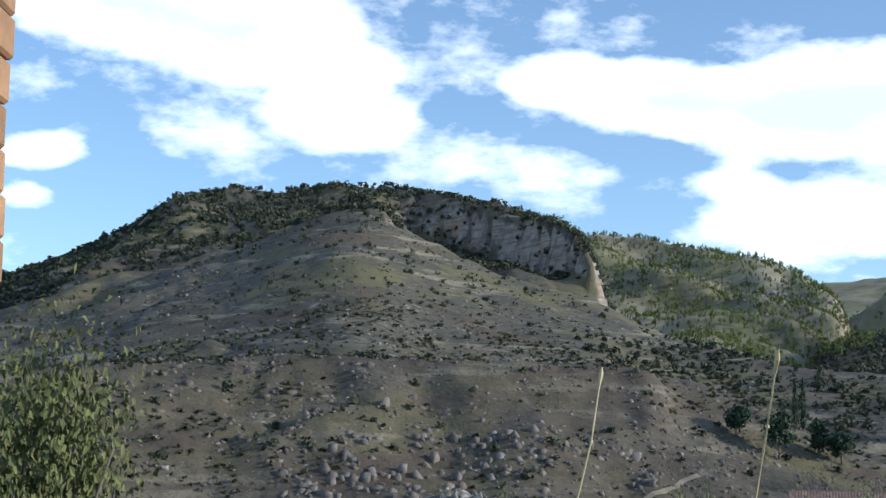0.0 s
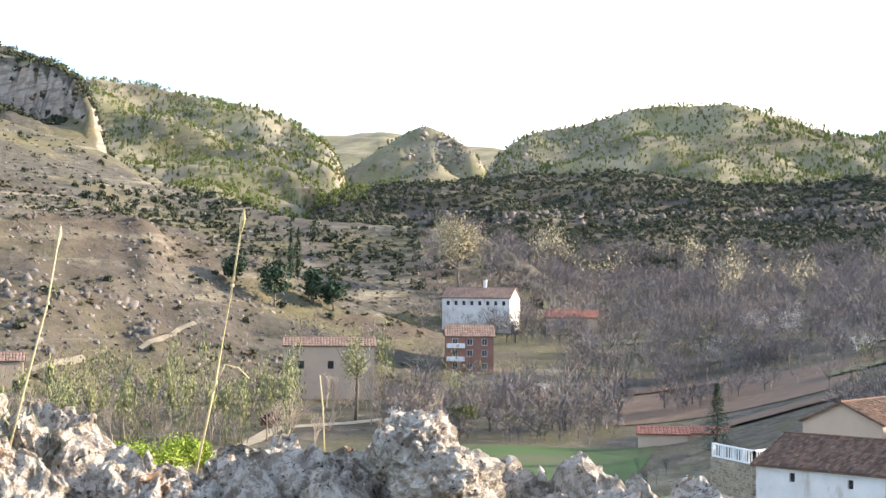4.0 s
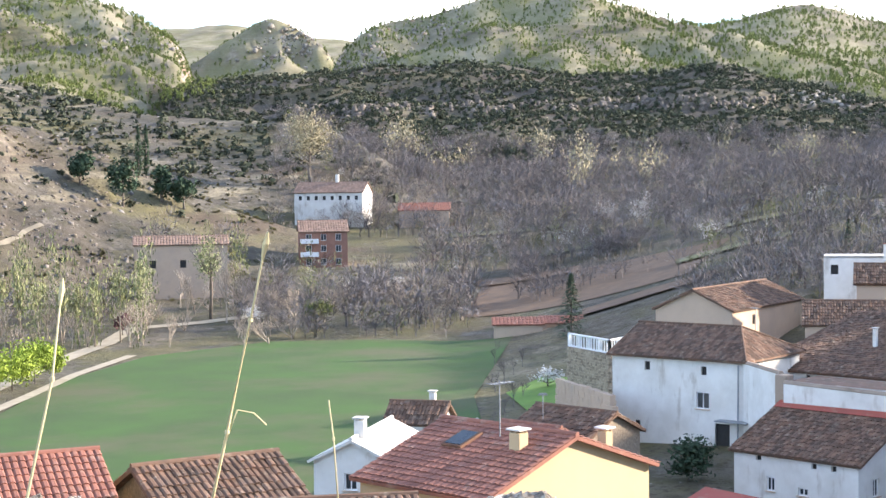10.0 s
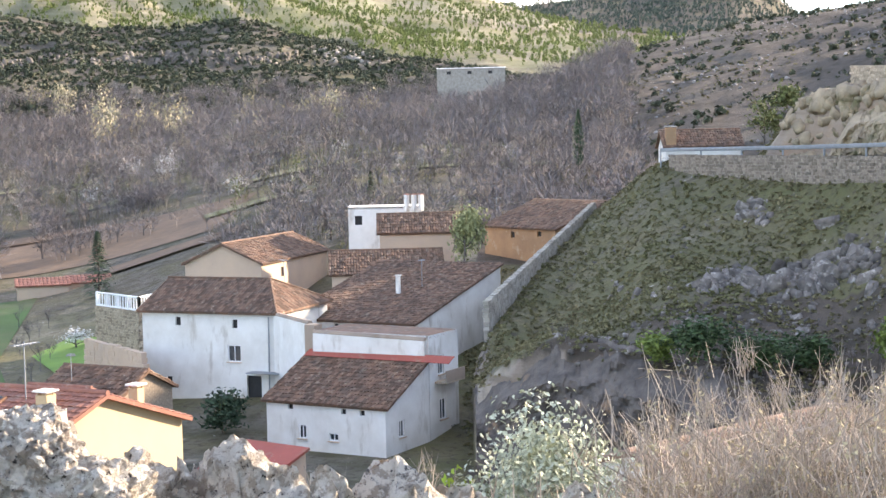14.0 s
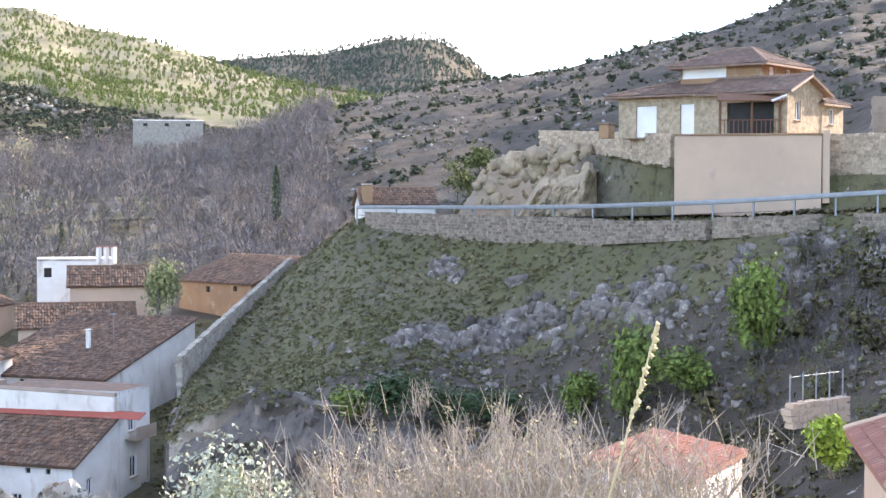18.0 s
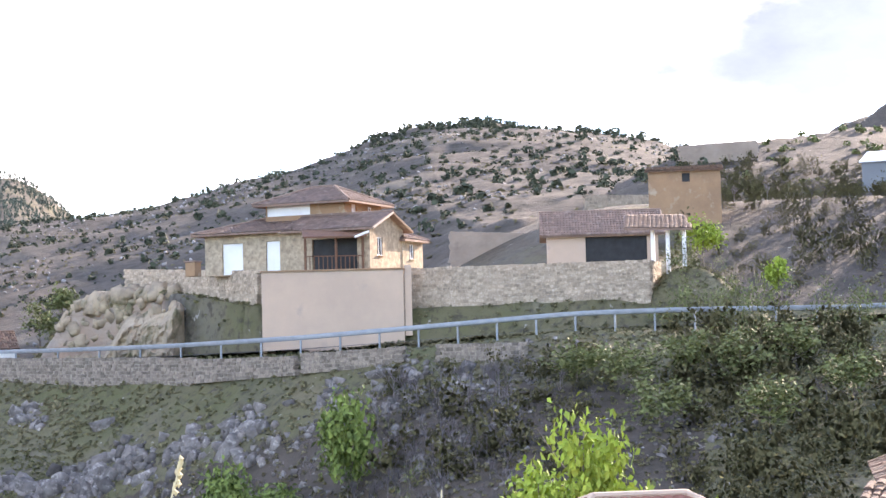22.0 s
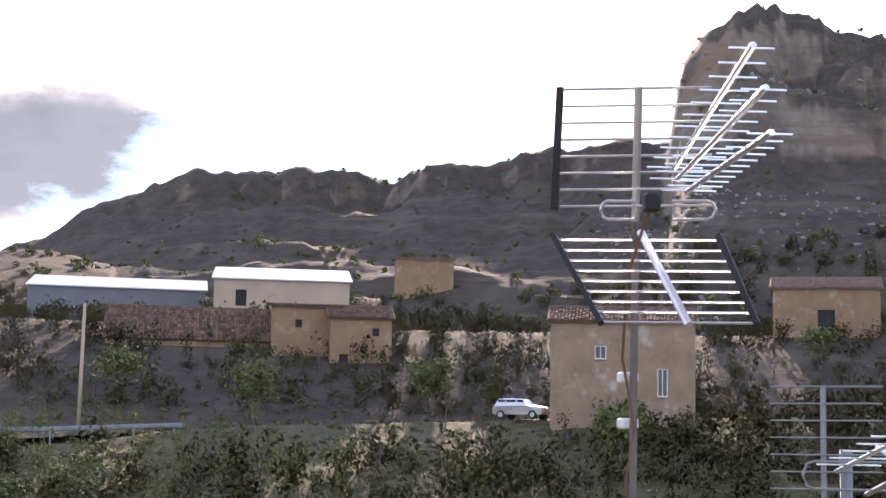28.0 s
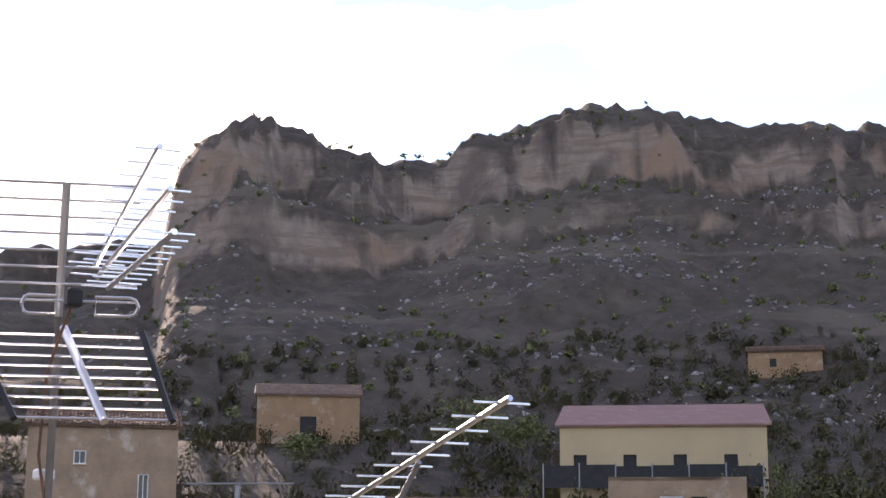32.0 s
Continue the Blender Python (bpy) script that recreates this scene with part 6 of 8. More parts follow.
STRIPS = [(33.2, 39.4, 345, 6), (33.8, 38.4, 285, 6), (27.6, 31.0, 302, 6), (25.6, 29.5, 268, 8), (36.0, 43.0, 380, 6), (30.0, 36.5, 420, 6), (38.5, 45.5, 300, 6), (29.5, 34.5, 214, 7), (24.0, 29.0, 345, 6), (33.0, 37.5, 243, 6), (40.0, 46.0, 250, 5)]
strip_free = lambda a, d: ~np.any([(a > a0 - 0.2) & (a < a1 + 0.2) & (d > r - 1.8 * w) & (d < r + 0.8 * w) for a0, a1, r, w in STRIPS], axis=0)
clear = lambda a, d: strip_free(a, d) & ~((a < 13) & (d > 256)) & ~((a < 18) & (d > 305)) & ~((a > 17) & (a < 23.5) & (d > 270) & (d < 365) & (d < 345)) & ~((a > 25.5) & (a < 34) & (d < 285)) & ~((a > 12) & (a < 16.5) & (d < 262))
orchard = np.concatenate([spots(RNG, 1150, (2, 49), (225, 560), (4.0, 9.5), clear, 0.02), spots(RNG, 2100, (20, 49), (280, 570), (4.0, 9.5), clear, 0.02), spots(RNG, 150, (13, 27), (214, 262), (2.5, 7.5), clear, 0.02), spots(RNG, 420, (33, 49.5), (165, 290), (3.0, 7.5), strip_free, 0.02, 40), spots(RNG, 160, (27, 34), (238, 290), (3.0, 6.0), None, 0.02, 25)])
orchard = orchard[RNG.permutation(len(orchard))]
cut = len(orchard) * 5 // 9
scatter("orchard_trees", "bare grey fruit and poplar trees on the valley floor", "trees", FARBARE, orchard[:cut], "twig", RNG)
scatter("lilac_orchard_trees", "paler lilac-grey leafless trees on the valley floor", "trees", FARBARE, orchard[cut:], "lilac", RNG)
for i, (a0, a1, r, w) in enumerate(STRIPS):
    ground_patch("terrace_field", "narrow grassy terrace between the orchards", polar((a0, r - w / 2), ((a0 + a1) / 2, r - w * 0.35), (a1, r - w / 2), (a1, r + w / 2), ((a0 + a1) / 2, r + w * 0.7), (a0, r + w / 2)), "soil" if i % 4 == 3 else "terrace_grass", 0.35)
scatter("far_poplars", "tall poplars in pale yellow bud beyond the orchards", "trees", SPRING, np.concatenate([spots(RNG, 16, (22, 30), (480, 560), (12, 17)), spots(RNG, 26, (29, 40), (400, 540), (9, 15))]), "budding", RNG)
scatter("blossom_orchard", "white blossoming trees dotted through the orchards", "trees", SPRING, np.concatenate([spots(RNG, 60, (18, 47), (240, 480), (2.2, 5.0), clear), spots(RNG, 8, (28, 34), (300, 350), (4, 6), clear)]), "blossom", RNG)
scatter("orchard_bushes", "low green and brown bushes between the orchard rows", "bushes", SPRING, np.concatenate([spots(RNG, 260, (4, 48), (222, 470), (1.5, 4.2), clear), spots(RNG, 160, (33, 49), (160, 290), (1.2, 3.4))]), "thicket", RNG)
scatter("valley_thicket", "brown leafless thickets between the plots", "bushes", FARBARE, spots(RNG, 700, (2, 49), (218, 420), (2.2, 5.0), clear, 0.02, 30), "pale_twig", RNG)
POPLAR = [(v * (0.26, 0.26, 0.8) + (0, 0, 0.62), f) for v, f in (leaf_cloud(RNG, 150, 0.05, (1, 1, 1), 10, 0.1) for _ in range(5))]
scatter("budding_trees", "poplars in first green leaf along the stream", "trees", POPLAR, np.concatenate([spots(RNG, 60, (2, 14), (205, 262), (8, 13)), spots(RNG, 16, (14, 22), (225, 300), (6, 12), clear)]), "pale_green", RNG)
scatter("valley_green_bushes", "rounded green bushes among the bare trees", "bushes", SPRING, spots(RNG, 100, (12, 46), (216, 480), (3, 7), clear), "olive", RNG)
scatter("budding_trunks", "slim pale trunks of the stream poplars", "trees", BARE, spots(RNG, 70, (2, 19), (205, 250), (8, 14)), "pale_twig", RNG)
scatter("bank_scrub", "bramble and bare scrub in the gully", "bushes", BARE, np.concatenate([spots(RNG, 260, (44, 100), (60, 92), (0.8, 2.6), None, 0.02, 14), spots(RNG, 420, (78, 136), (58, 160), (1.5, 4.5), None, 0.02, 20)]), "twig", RNG)
scatter("bank_bare_scrub", "purple-grey leafless scrub on the road bank", "bushes", BARE, np.concatenate([spots(RNG, 90, (64.5, 71), (74, 91), (1.6, 3.8), None, 0.02), spots(RNG, 70, (56, 64.5), (74, 92), (0.8, 2.2), None, 0.02)]), "lilac", RNG)
scatter("gully_bushes", "dull green bushes in the gully and by the lane", "bushes", SPRING, np.concatenate([spots(RNG, 22, (50, 70), (66, 82), (1.5, 3.0)), spots(RNG, 230, (76, 136), (56, 108), (1.4, 4.0), None, 0.05, 25)]), "olive", RNG)
lane_clear = lambda a, d: ~((a > 76) & (a < 106) & (d > 98) & (d < 115))
SHRUB = [(v * (0.6, 0.6, 0.7) + (0, 0, 0.5), f) for v, f in (leaf_cloud(RNG, 110, 0.1, (1, 1, 1), 8, 0.3) for _ in range(5))]
scatter("hill_thicket", "dark olive and brown thickets round the hill houses", "bushes", SHRUB, np.concatenate([spots(RNG, 1100, (77, 137), (58, 100), (1.2, 3.4), lane_clear, 0.05), spots(RNG, 260, (104, 137), (98, 116), (1.2, 3.4), None, 0.05), spots(RNG, 2300, (77, 137), (115, 205), (1.0, 3.2), lane_clear, 0.05)]), "thicket", RNG)
scatter("bank_thicket", "dark brambles along the foot of the road bank", "bushes", SHRUB, np.concatenate([spots(RNG, 70, (48, 62), (66, 80), (1.0, 2.4), None, 0.05), spots(RNG, 120, (60, 82), (64, 92), (1.0, 3.0), None, 0.05, 14)]), "thicket", RNG)

TUFT = [(v * (1, 1, 0.7) + (0, 0, 0.3), f) for v, f in (leaf_cloud(RNG, 16, 0.4, (1, 1, 0.8)) for _ in range(5))]
scatter("bank_grass", "tussocks of dry and green grass on the bank", "grass", TUFT, np.concatenate([spots(RNG, 9000, (43, 84), (68, 110), (0.1, 0.42)), spots(RNG, 4500, (42.5, 55), (95, 148), (0.12, 0.5)), spots(RNG, 900, (54, 63), (106, 124), (0.15, 0.5)), spots(RNG, 2500, (84, 136), (56, 120), (0.15, 0.7))]), "grass", RNG)


def tree(label, loc, tall, wide, mat, n=900, leaf=0.12, trunk=0.14, lift=0.35, seed=1, group="", category="tree", name="tree", limbs=5, shape=1.0, bark="bark"):
    """Tapered trunk, limbs, and a crown of many leaf clumps."""
    rng = np.random.RandomState(seed)
    x, y = loc[:2]
    z = loc[2] if len(loc) > 2 else ground(x, y) - 0.1
    top = thing(name, label, category, group, (x, y, z))
    h0 = tall * lift
    part("trunk", tube_bm([(0, 0, 0), (0.03 * tall * rng.uniform(-1, 1), 0.02 * tall, h0), (0.02 * tall * rng.uniform(-1, 1), 0, tall * 0.85)], [trunk, trunk * 0.7, trunk * 0.15], 7), bark, top, smooth=True)
    for i in range(limbs):
        a = 6.283 * i / max(limbs, 1) + rng.uniform(-0.4, 0.4)
        z0 = tall * rng.uniform(lift * 0.8, 0.6)
        e = Vector((math.cos(a) * wide * 0.75, math.sin(a) * wide * 0.75, z0 + tall * rng.uniform(0.12, 0.3)))
        part("limb", tube_bm([(0, 0, z0), e * 0.5 + Vector((0, 0, z0 * 0.45)), e], [trunk * 0.4, trunk * 0.25, trunk * 0.08], 5), bark, top, smooth=True)
    v, f = leaf_cloud(rng, n, leaf / wide, (1, 1, 1), 12, 0.15)
    hz = (tall - h0) / 2
    v = v * (wide, wide, hz * 1.05 * shape) + (0, 0, h0 + hz)
    mesh_part("crown", v, f, mat, top)
    return top


def conifer(label, loc, tall, wide, mat="fir", n=1500, seed=1, name="tree", z=None, column=False):
    rng = np.random.RandomState(seed)
    z = ground(*loc) - 0.1 if z is None else z
    top = thing(name, label, "tree", "", (*loc, z))
    part("trunk", tube_bm([(0, 0, 0), (0, 0, tall * 0.95)], [0.02 * tall, 0.004 * tall], 7), "bark", top)
    h = rng.uniform(0.03, 1.0, n)
    a = rng.uniform(0, 6.283, n)
    if column:
        rad = wide * np.clip(np.minimum(h * 6, (1 - h) * 3.0), 0.05, 1) * rng.uniform(0.6, 1.05, n)
    else:
        tier = 0.72 + 0.38 * np.abs(np.sin(h * 26 + np.sin(a * 3)))
        rad = wide * (1 - h) ** 0.85 * tier * rng.uniform(0.35, 1.05, n)
    p = np.stack([rad * np.cos(a), rad * np.sin(a), h * tall * 0.98 - (0 if column else 0.12 * rad)], 1)
    out = np.stack([np.cos(a), np.sin(a), np.full(n, -0.25 if not column else 1.6)], 1)
    out /= np.linalg.norm(out, axis=1)[:, None]
    side = np.stack([-np.sin(a), np.cos(a), 0 * a], 1)
    s = 0.045 * tall * rng.uniform(0.6, 1.2, (n, 1)) * (0.7 if column else 1)
    v = np.stack([p - out * s * 0.4, p + side * s * 0.45, p + out * s, p - side * s * 0.45 + (0, 0, 0.02)], 1).reshape(-1, 3)
    mesh_part("crown", v, np.arange(4 * n).reshape(n, 4), mat, top)
    return top


def bare_tree(label, loc, tall, mat="twig", seed=1, width=0.014, levels=4, spread=0.42, z=None, name="tree", group=""):
    rng = np.random.RandomState(seed)
    z = ground(*loc) - 0.05 if z is None else z
    top = thing(name, label, "tree", group, (*loc, z))
    v, f = twig_cloud(rng, 0, width, levels=levels, spread=spread)
    k = 6
    mesh_part("trunk", v[:6] * tall, f[:3], mat, top)
    mesh_part("crown", v[6:] * tall, f[3:] - 6, mat, top)
    return top


P2 = lambda a, r: tuple(at(a, r).xy)
conifer("dark green fir beside the vegetable plots", P2(29.1, 190), 8.2, 2.4, seed=3)
conifer("slim dark cypress among bare trees", P2(47.0, 205), 8.0, 0.75, "fir", 700, 4, column=True, z=16.2)
for i, (a, r, h) in enumerate(((13.08, 330, 11), (13.36, 332, 11.5))):
    conifer("slim dark cypress by the valley lane", P2(a, r), h, 0.7, "fir", 600, 5 + i, column=True)
for i, (a, r, h, w) in enumerate(((12.5, 316, 10, 4.4), (11.0, 318, 7.4, 3.4), (13.9, 322, 7.5, 3.4), (14.7, 322, 7.5, 3.2))):
    tree("dark broad evergreen by the valley lane", P2(a, r), h, w, "fir", 700, 0.5, 0.3, 0.15, 20 + i)
tree("wide budding poplar behind the farmhouse", P2(19.4, 395), 22, 9.5, "budding", 3000, 0.3, 0.5, 0.22, 31, limbs=12)
tree("tall budding poplar beside the track", P2(15.6, 236), 15, 4.0, "stream_leaf", 1100, 0.17, 0.3, 0.35, 32, limbs=9)
for i, (a, r, h) in enumerate(((14.75, 232, 9), (11, 215, 9), (9.7, 214, 8), (8.2, 213, 8.5), (6.6, 212, 8), (16.2, 232, 14), (7.4, 214, 7))):
    bare_tree("tall bare poplar by the meadow track", P2(a, r), h, "pale_twig", 40 + i, 0.012, 4, 0.3, group="track poplars")
prng = np.random.RandomState(91)
for i in range(17):
    a, r = 2.8 + 0.66 * i + prng.uniform(-0.3, 0.3), 212 + prng.uniform(-4, 20)
    tree("slim stream poplar in first pale leaf", P2(a, r), prng.uniform(7.0, 12.5), prng.uniform(1.2, 2.3), "stream_leaf", 260, 0.17, 0.12, 0.3, 500 + i, group="stream poplars", limbs=9, bark="pale_twig")
for i, (a, r, h, w) in enumerate(((6.8, 157, 5.4, 2.8), (7.6, 161, 6.2, 3.2), (8.4, 166, 6.4, 3.2), (9.2, 171, 5.8, 2.6), (9.9, 175, 4.6, 2.0), (5.9, 151, 3.6, 1.7))):
    tree("bright yellow-green willow beside the track", P2(a, r), h, w, "spring", 2600, 0.16, 0.12, 0.03, 50 + i, group="track willows")
tree("dark purple plum tree by the track", P2(12.4, 222), 3.6, 1.6, "purple", 500, 0.2, 0.1, 0.2, 55)
tree("white flowering tree beside the track", P2(17.2, 224), 4.4, 2.4, "blossom", 420, 0.13, 0.1, 0.2, 56)
tree("fresh green tree by the track bend", P2(19.6, 222), 5.5, 2.6, "olive", 900, 0.2, 0.12, 0.2, 57)
for i, (a, r, h, w) in enumerate(((21, 262, 4, 4.2), (30.4, 330, 8, 5), (31.6, 320, 7, 4), (34.2, 262, 4.5, 2.6), (22.6, 265, 3, 2.4), (28.2, 150, 2.4, 2.0))):
    tree("white blossoming almond tree", P2(a, r), h, w, "blossom", 380, 0.17, 0.12, 0.15, 60 + i, group="almond trees")
for i, (a, r, h, w) in enumerate(((22.5, 222, 5, 3.2), (23.8, 224, 4.5, 3.0), (25.2, 222, 4.8, 3.0), (24.4, 230, 5.5, 2.6))):
    bare_tree("brown leafless shrub by the meadow edge", P2(a, r), h, "pale_twig", 70 + i, 0.012, 4, 0.6, name="shrub", group="meadow shrubs")
for i in range(9):
    bare_tree("grey bare tree along the meadow ditch", P2(26.2 + 0.35 * (i % 4), 128 + 6 * i), 2.6 + 0.5 * (i % 3), "twig", 80 + i, 0.016, 4, 0.5, group="ditch trees")
tree("yellow-green tree between the barns", P2(42.7, 133) + (8.6,), 6.6, 2.4, "stream_leaf", 2000, 0.17, 0.12, 0.05, 90)
conifer("small fir behind the white house", P2(39.2, 185), 6.5, 1.5, "fir", 600, 91)
tree("reddish budding shrub by the lane", P2(47.9, 190), 4.5, 3.0, "purple", 500, 0.1, 0.1, 0.1, 92)
tree("dark ivy bush against the farmhouse", P2(33.4, 104), 3.4, 2.2, "fir", 1100, 0.2, 0.1, 0.0, 93)
for i, (a, r, h, w) in enumerate(((53.8, 150, 5.5, 3.0), (52.6, 155, 5, 2.6), (54.6, 145, 4, 2))):
    tree("olive-green tree behind the road", P2(a, r), h, w, "olive", 700, 0.2, 0.12, 0.15, 100 + i)
for i, (a, r, z, h, w) in enumerate(((73.6, 50, 10.2, 8.0, 2.3), (71.9, 52, 10, 5.6, 1.9), (75.0, 49, 10, 5.6, 1.8), (78.6, 52, 10, 4.2, 1.6), (67.5, 58, 9.6, 2.6, 1.2))):
    tree("leafy spring-green tree in the gully garden", P2(a, r) + (z,), h, w, "spring", 1800, 0.13, 0.1, 0.12, 110 + i, group="gully trees")
for i, (a, r, h, w) in enumerate(((78.3, 112, 4.6, 2.0), (81.0, 112, 3.2, 1.2))):
    tree("bright yellow spring tree by the tower lane", P2(a, r), h, w, "spring", 1000, 0.15, 0.1, 0.2, 120 + i, group="lane trees")
for i, (a, r, h, w) in enumerate(((87.5, 118, 5.0, 3.0), (92.5, 112, 5.5, 3.0), (99, 118, 5, 2.5), (106.2, 96, 5, 2.2), (119.5, 140, 8, 4.5), (113.4, 135, 4.0, 3.0), (121.5, 138, 6, 3.5))):
    tree("olive-green tree beside the hill houses", P2(a, r), h, w, "olive", 1000, 0.2, 0.12, 0.15, 130 + i, group="hill trees")

# ivy at the foot of the bank
for i, (a, e, h, w) in enumerate(((51.6, -8.7, 3.4, 2.6), (53.4, -8.8, 3.0, 2.6), (55.2, -8.6, 2.8, 2.2), (60.2, -8.4, 6.4, 2.3), (65.0, -6.2, 6.2, 1.9), (49.8, -8.3, 2.0, 1.6), (62.2, -7.6, 3.4, 2.0), (58.3, -8.4, 3.0, 1.6))):
    x, y, r = on_ground(a, e)
    tree("dense green ivy and elder at the foot of the bank", (x, y), h, w, "ivy" if i < 3 else "fresh", 1500, 0.17, 0.1, 0.05, 400 + i, group="bank ivy", name="shrub")
for i, (a, r, h, w) in enumerate(((73.5, 88, 3.2, 2.4), (75.5, 86, 3.6, 2.6), (77.5, 88, 3.4, 2.4), (79.5, 86, 3.8, 2.6), (81.5, 90, 3.2, 2.4), (76.5, 80, 3.4, 2.4), (80.5, 78, 3.4, 2.4), (83.5, 84, 3.6, 2.6), (86, 88, 4, 3), (61.5, 72, 3.0, 1.8), (63.5, 70, 3.6, 1.6), (56, 74, 2.6, 2.4), (52, 78, 2.6, 2.4))):
    tree("dark green thicket on the road bank", P2(a, r), h, w, "olive", 900, 0.17, 0.08, 0.05, 150 + i, group="bank thickets", name="shrub")


# ---- terrace walls, road and rails ----
def stone_wall(name, label, p0, p1, z0, z1, thick=0.5, stone=0.34, seed=1, z0b=None, z1b=None, mat="stone"):
    """A rubble wall from p0 to p1, built of uneven stones over a core; the z..b values hold at p1."""
    rng = np.random.RandomState(seed)
    a, b = Vector((*p0, 0)), Vector((*p1, 0))
    L = (b - a).length
    d = (b - a) / L
    n = Vector((d.y, -d.x, 0))
    z0b, z1b = z0 if z0b is None else z0b, z1 if z1b is None else z1b
    top = tagged(new(name), label, "wall", kind="structure")
    bm = bmesh.new()
    vs = [bm.verts.new(p + n * s + Vector((0, 0, z))) for p, lo, hi in ((a, z0, z1), (b, z0b, z1b)) for s in (-thick / 2 + 0.05, thick / 2 - 0.05) for z in (lo, hi - 0.06)]
    for f in ((0, 1, 3, 2), (4, 6, 7, 5), (0, 4, 5, 1), (2, 3, 7, 6), (1, 5, 7, 3), (0, 2, 6, 4)):
        bm.faces.new([vs[i] for i in f])
    bmesh.ops.recalc_face_normals(bm, faces=bm.faces)
    part("core", bm, mat, top)
    cube = np.array([(x, y, z) for x in (-.5, .5) for y in (-.5, .5) for z in (-.5, .5)])
    quads = np.array([(0, 1, 3, 2), (4, 6, 7, 5), (0, 4, 5, 1), (2, 3, 7, 6), (1, 5, 7, 3), (0, 2, 6, 4)])
    V, F = [], []
    h = z1 - z0
    rows = max(2, int(max(h, z1b - z0b) / (stone * 0.72)))
    for r in range(rows):
        s = rng.uniform(-stone, 0)
        while s < L:
            w = stone * rng.uniform(0.6, 1.7)
            m = min(max((s + w / 2) / L, 0), 1)
            lo, hi = z0 + (z0b - z0) * m, z1 + (z1b - z1) * m
            ch = (hi - lo) / rows
            c = np.array(a + d * min(max(s + w / 2, 0), L)) + (0, 0, lo + ch * (r + 0.5 + rng.uniform(-0.12, 0.12)))
            k = cube * (w * 0.93, thick * rng.uniform(0.95, 1.12), ch * rng.uniform(0.8, 1.05)) * rng.uniform(0.8, 1.0, (8, 1))
            V.append(c + np.outer(k[:, 0], d) + np.outer(k[:, 1], n) + np.outer(k[:, 2], (0, 0, 1)))
            F.append(quads + 8 * (len(V) - 1))
            s += w
    mesh_part("stones", np.concatenate(V), np.concatenate(F), mat, top, kind="stuff")
    return top


def q(a, r):
    return tuple(at(a, r).xy)


LW, BL, BR, RE = q(56.9, 128.0), q(61.8, 106.2), q(67.1, 105.6), q(76.2, 105.6)
stone_wall("terrace_wall_west", "pale rubble retaining wall of the villa terrace", LW, q(61.7, 110.6), 21.5, 25.55, seed=3, z0b=20, z1b=24.55)
stone_wall("terrace_wall_east", "pale rubble retaining wall along the road", q(67.2, 107.6), RE, 19.4, 24.35, seed=4, z0b=20.4, z1b=24.4)
stone_wall("terrace_wall_return", "end of the rubble retaining wall", RE, q(76.6, 111), 20.4, 24.4, seed=5)


def garage_block():
    top = tagged(new("garage"), "beige rendered garage block set into the terrace", "garage")
    a, b = Vector((*BL, 0)), Vector((*BR, 0))
    d = (b - a).normalized()
    n = Vector((-d.y, d.x, 0))
    if n.dot(Vector((*BL, 0))) < 0:
        n = -n
    L = (b - a).length
    mid = (a + b) / 2 + n * 1.6
    ang = math.atan2(d.y, d.x)
    part("wall", box_bm((L, 3.2, 6.4), mid + Vector((0, 0, 21.0)), 0.03, rot=ang), "pinkish", top)
    part("coping", box_bm((L + 0.16, 3.4, 0.12), mid + Vector((0, 0, 24.26)), 0.02, rot=ang), "ochre", top)
    part("pier", box_bm((0.5, 0.5, 4.9), b + n * 0.4 + d * 0.3 + Vector((0, 0, 22.05)), 0.03, rot=ang), "pinkish", top)


garage_block()
bm = bmesh.new()
edge = [Vector((*p, 0)) for p in (q(57.2, 128.4), q(61.7, 111.0), q(67.0, 108), q(71.5, 107.0), q(76.1, 106.0), q(76.4, 124), q(66, 127), q(57.3, 131))]
up_ = [bm.verts.new(p + Vector((0, 0, 24.2))) for p in edge]
dn_ = [bm.verts.new(p + Vector((0, 0, 16.0))) for p in edge]
bm.faces.new(up_)
for i in range(len(edge)):
    j = (i + 1) % len(edge)
    bm.faces.new((up_[i], up_[j], dn_[j], dn_[i]))
bmesh.ops.recalc_face_normals(bm, faces=bm.faces)
tagged(part("terrace", bm, "gravel"), "level gravel terrace of the villa", "terrace", kind="structure")

def carport():
    """A tiled shelter on white posts at the end of the low porch house."""
    t = tagged(new("carport"), "brown tiled shelter on white posts beside the porch house", "shelter", "")
    for a in (76.45, 77.0, 77.6):
        c = at(a, 108.6)
        g = ground(c.x, c.y)
        part("post", box_bm((0.26, 0.26, 26.7 - g + 0.3), (c.x, c.y, (26.7 + g - 0.3) / 2), 0.02), "paint_white", t)
    a, b, d, e = at(75.4, 107.6, 26.75), at(77.9, 107.6, 26.6), at(77.6, 112.5, 27.9), at(75.4, 112.5, 28.0)
    roof_plane(t, a, b, d, e, "brown_tile", 0.3, 0.42, 241)


carport()

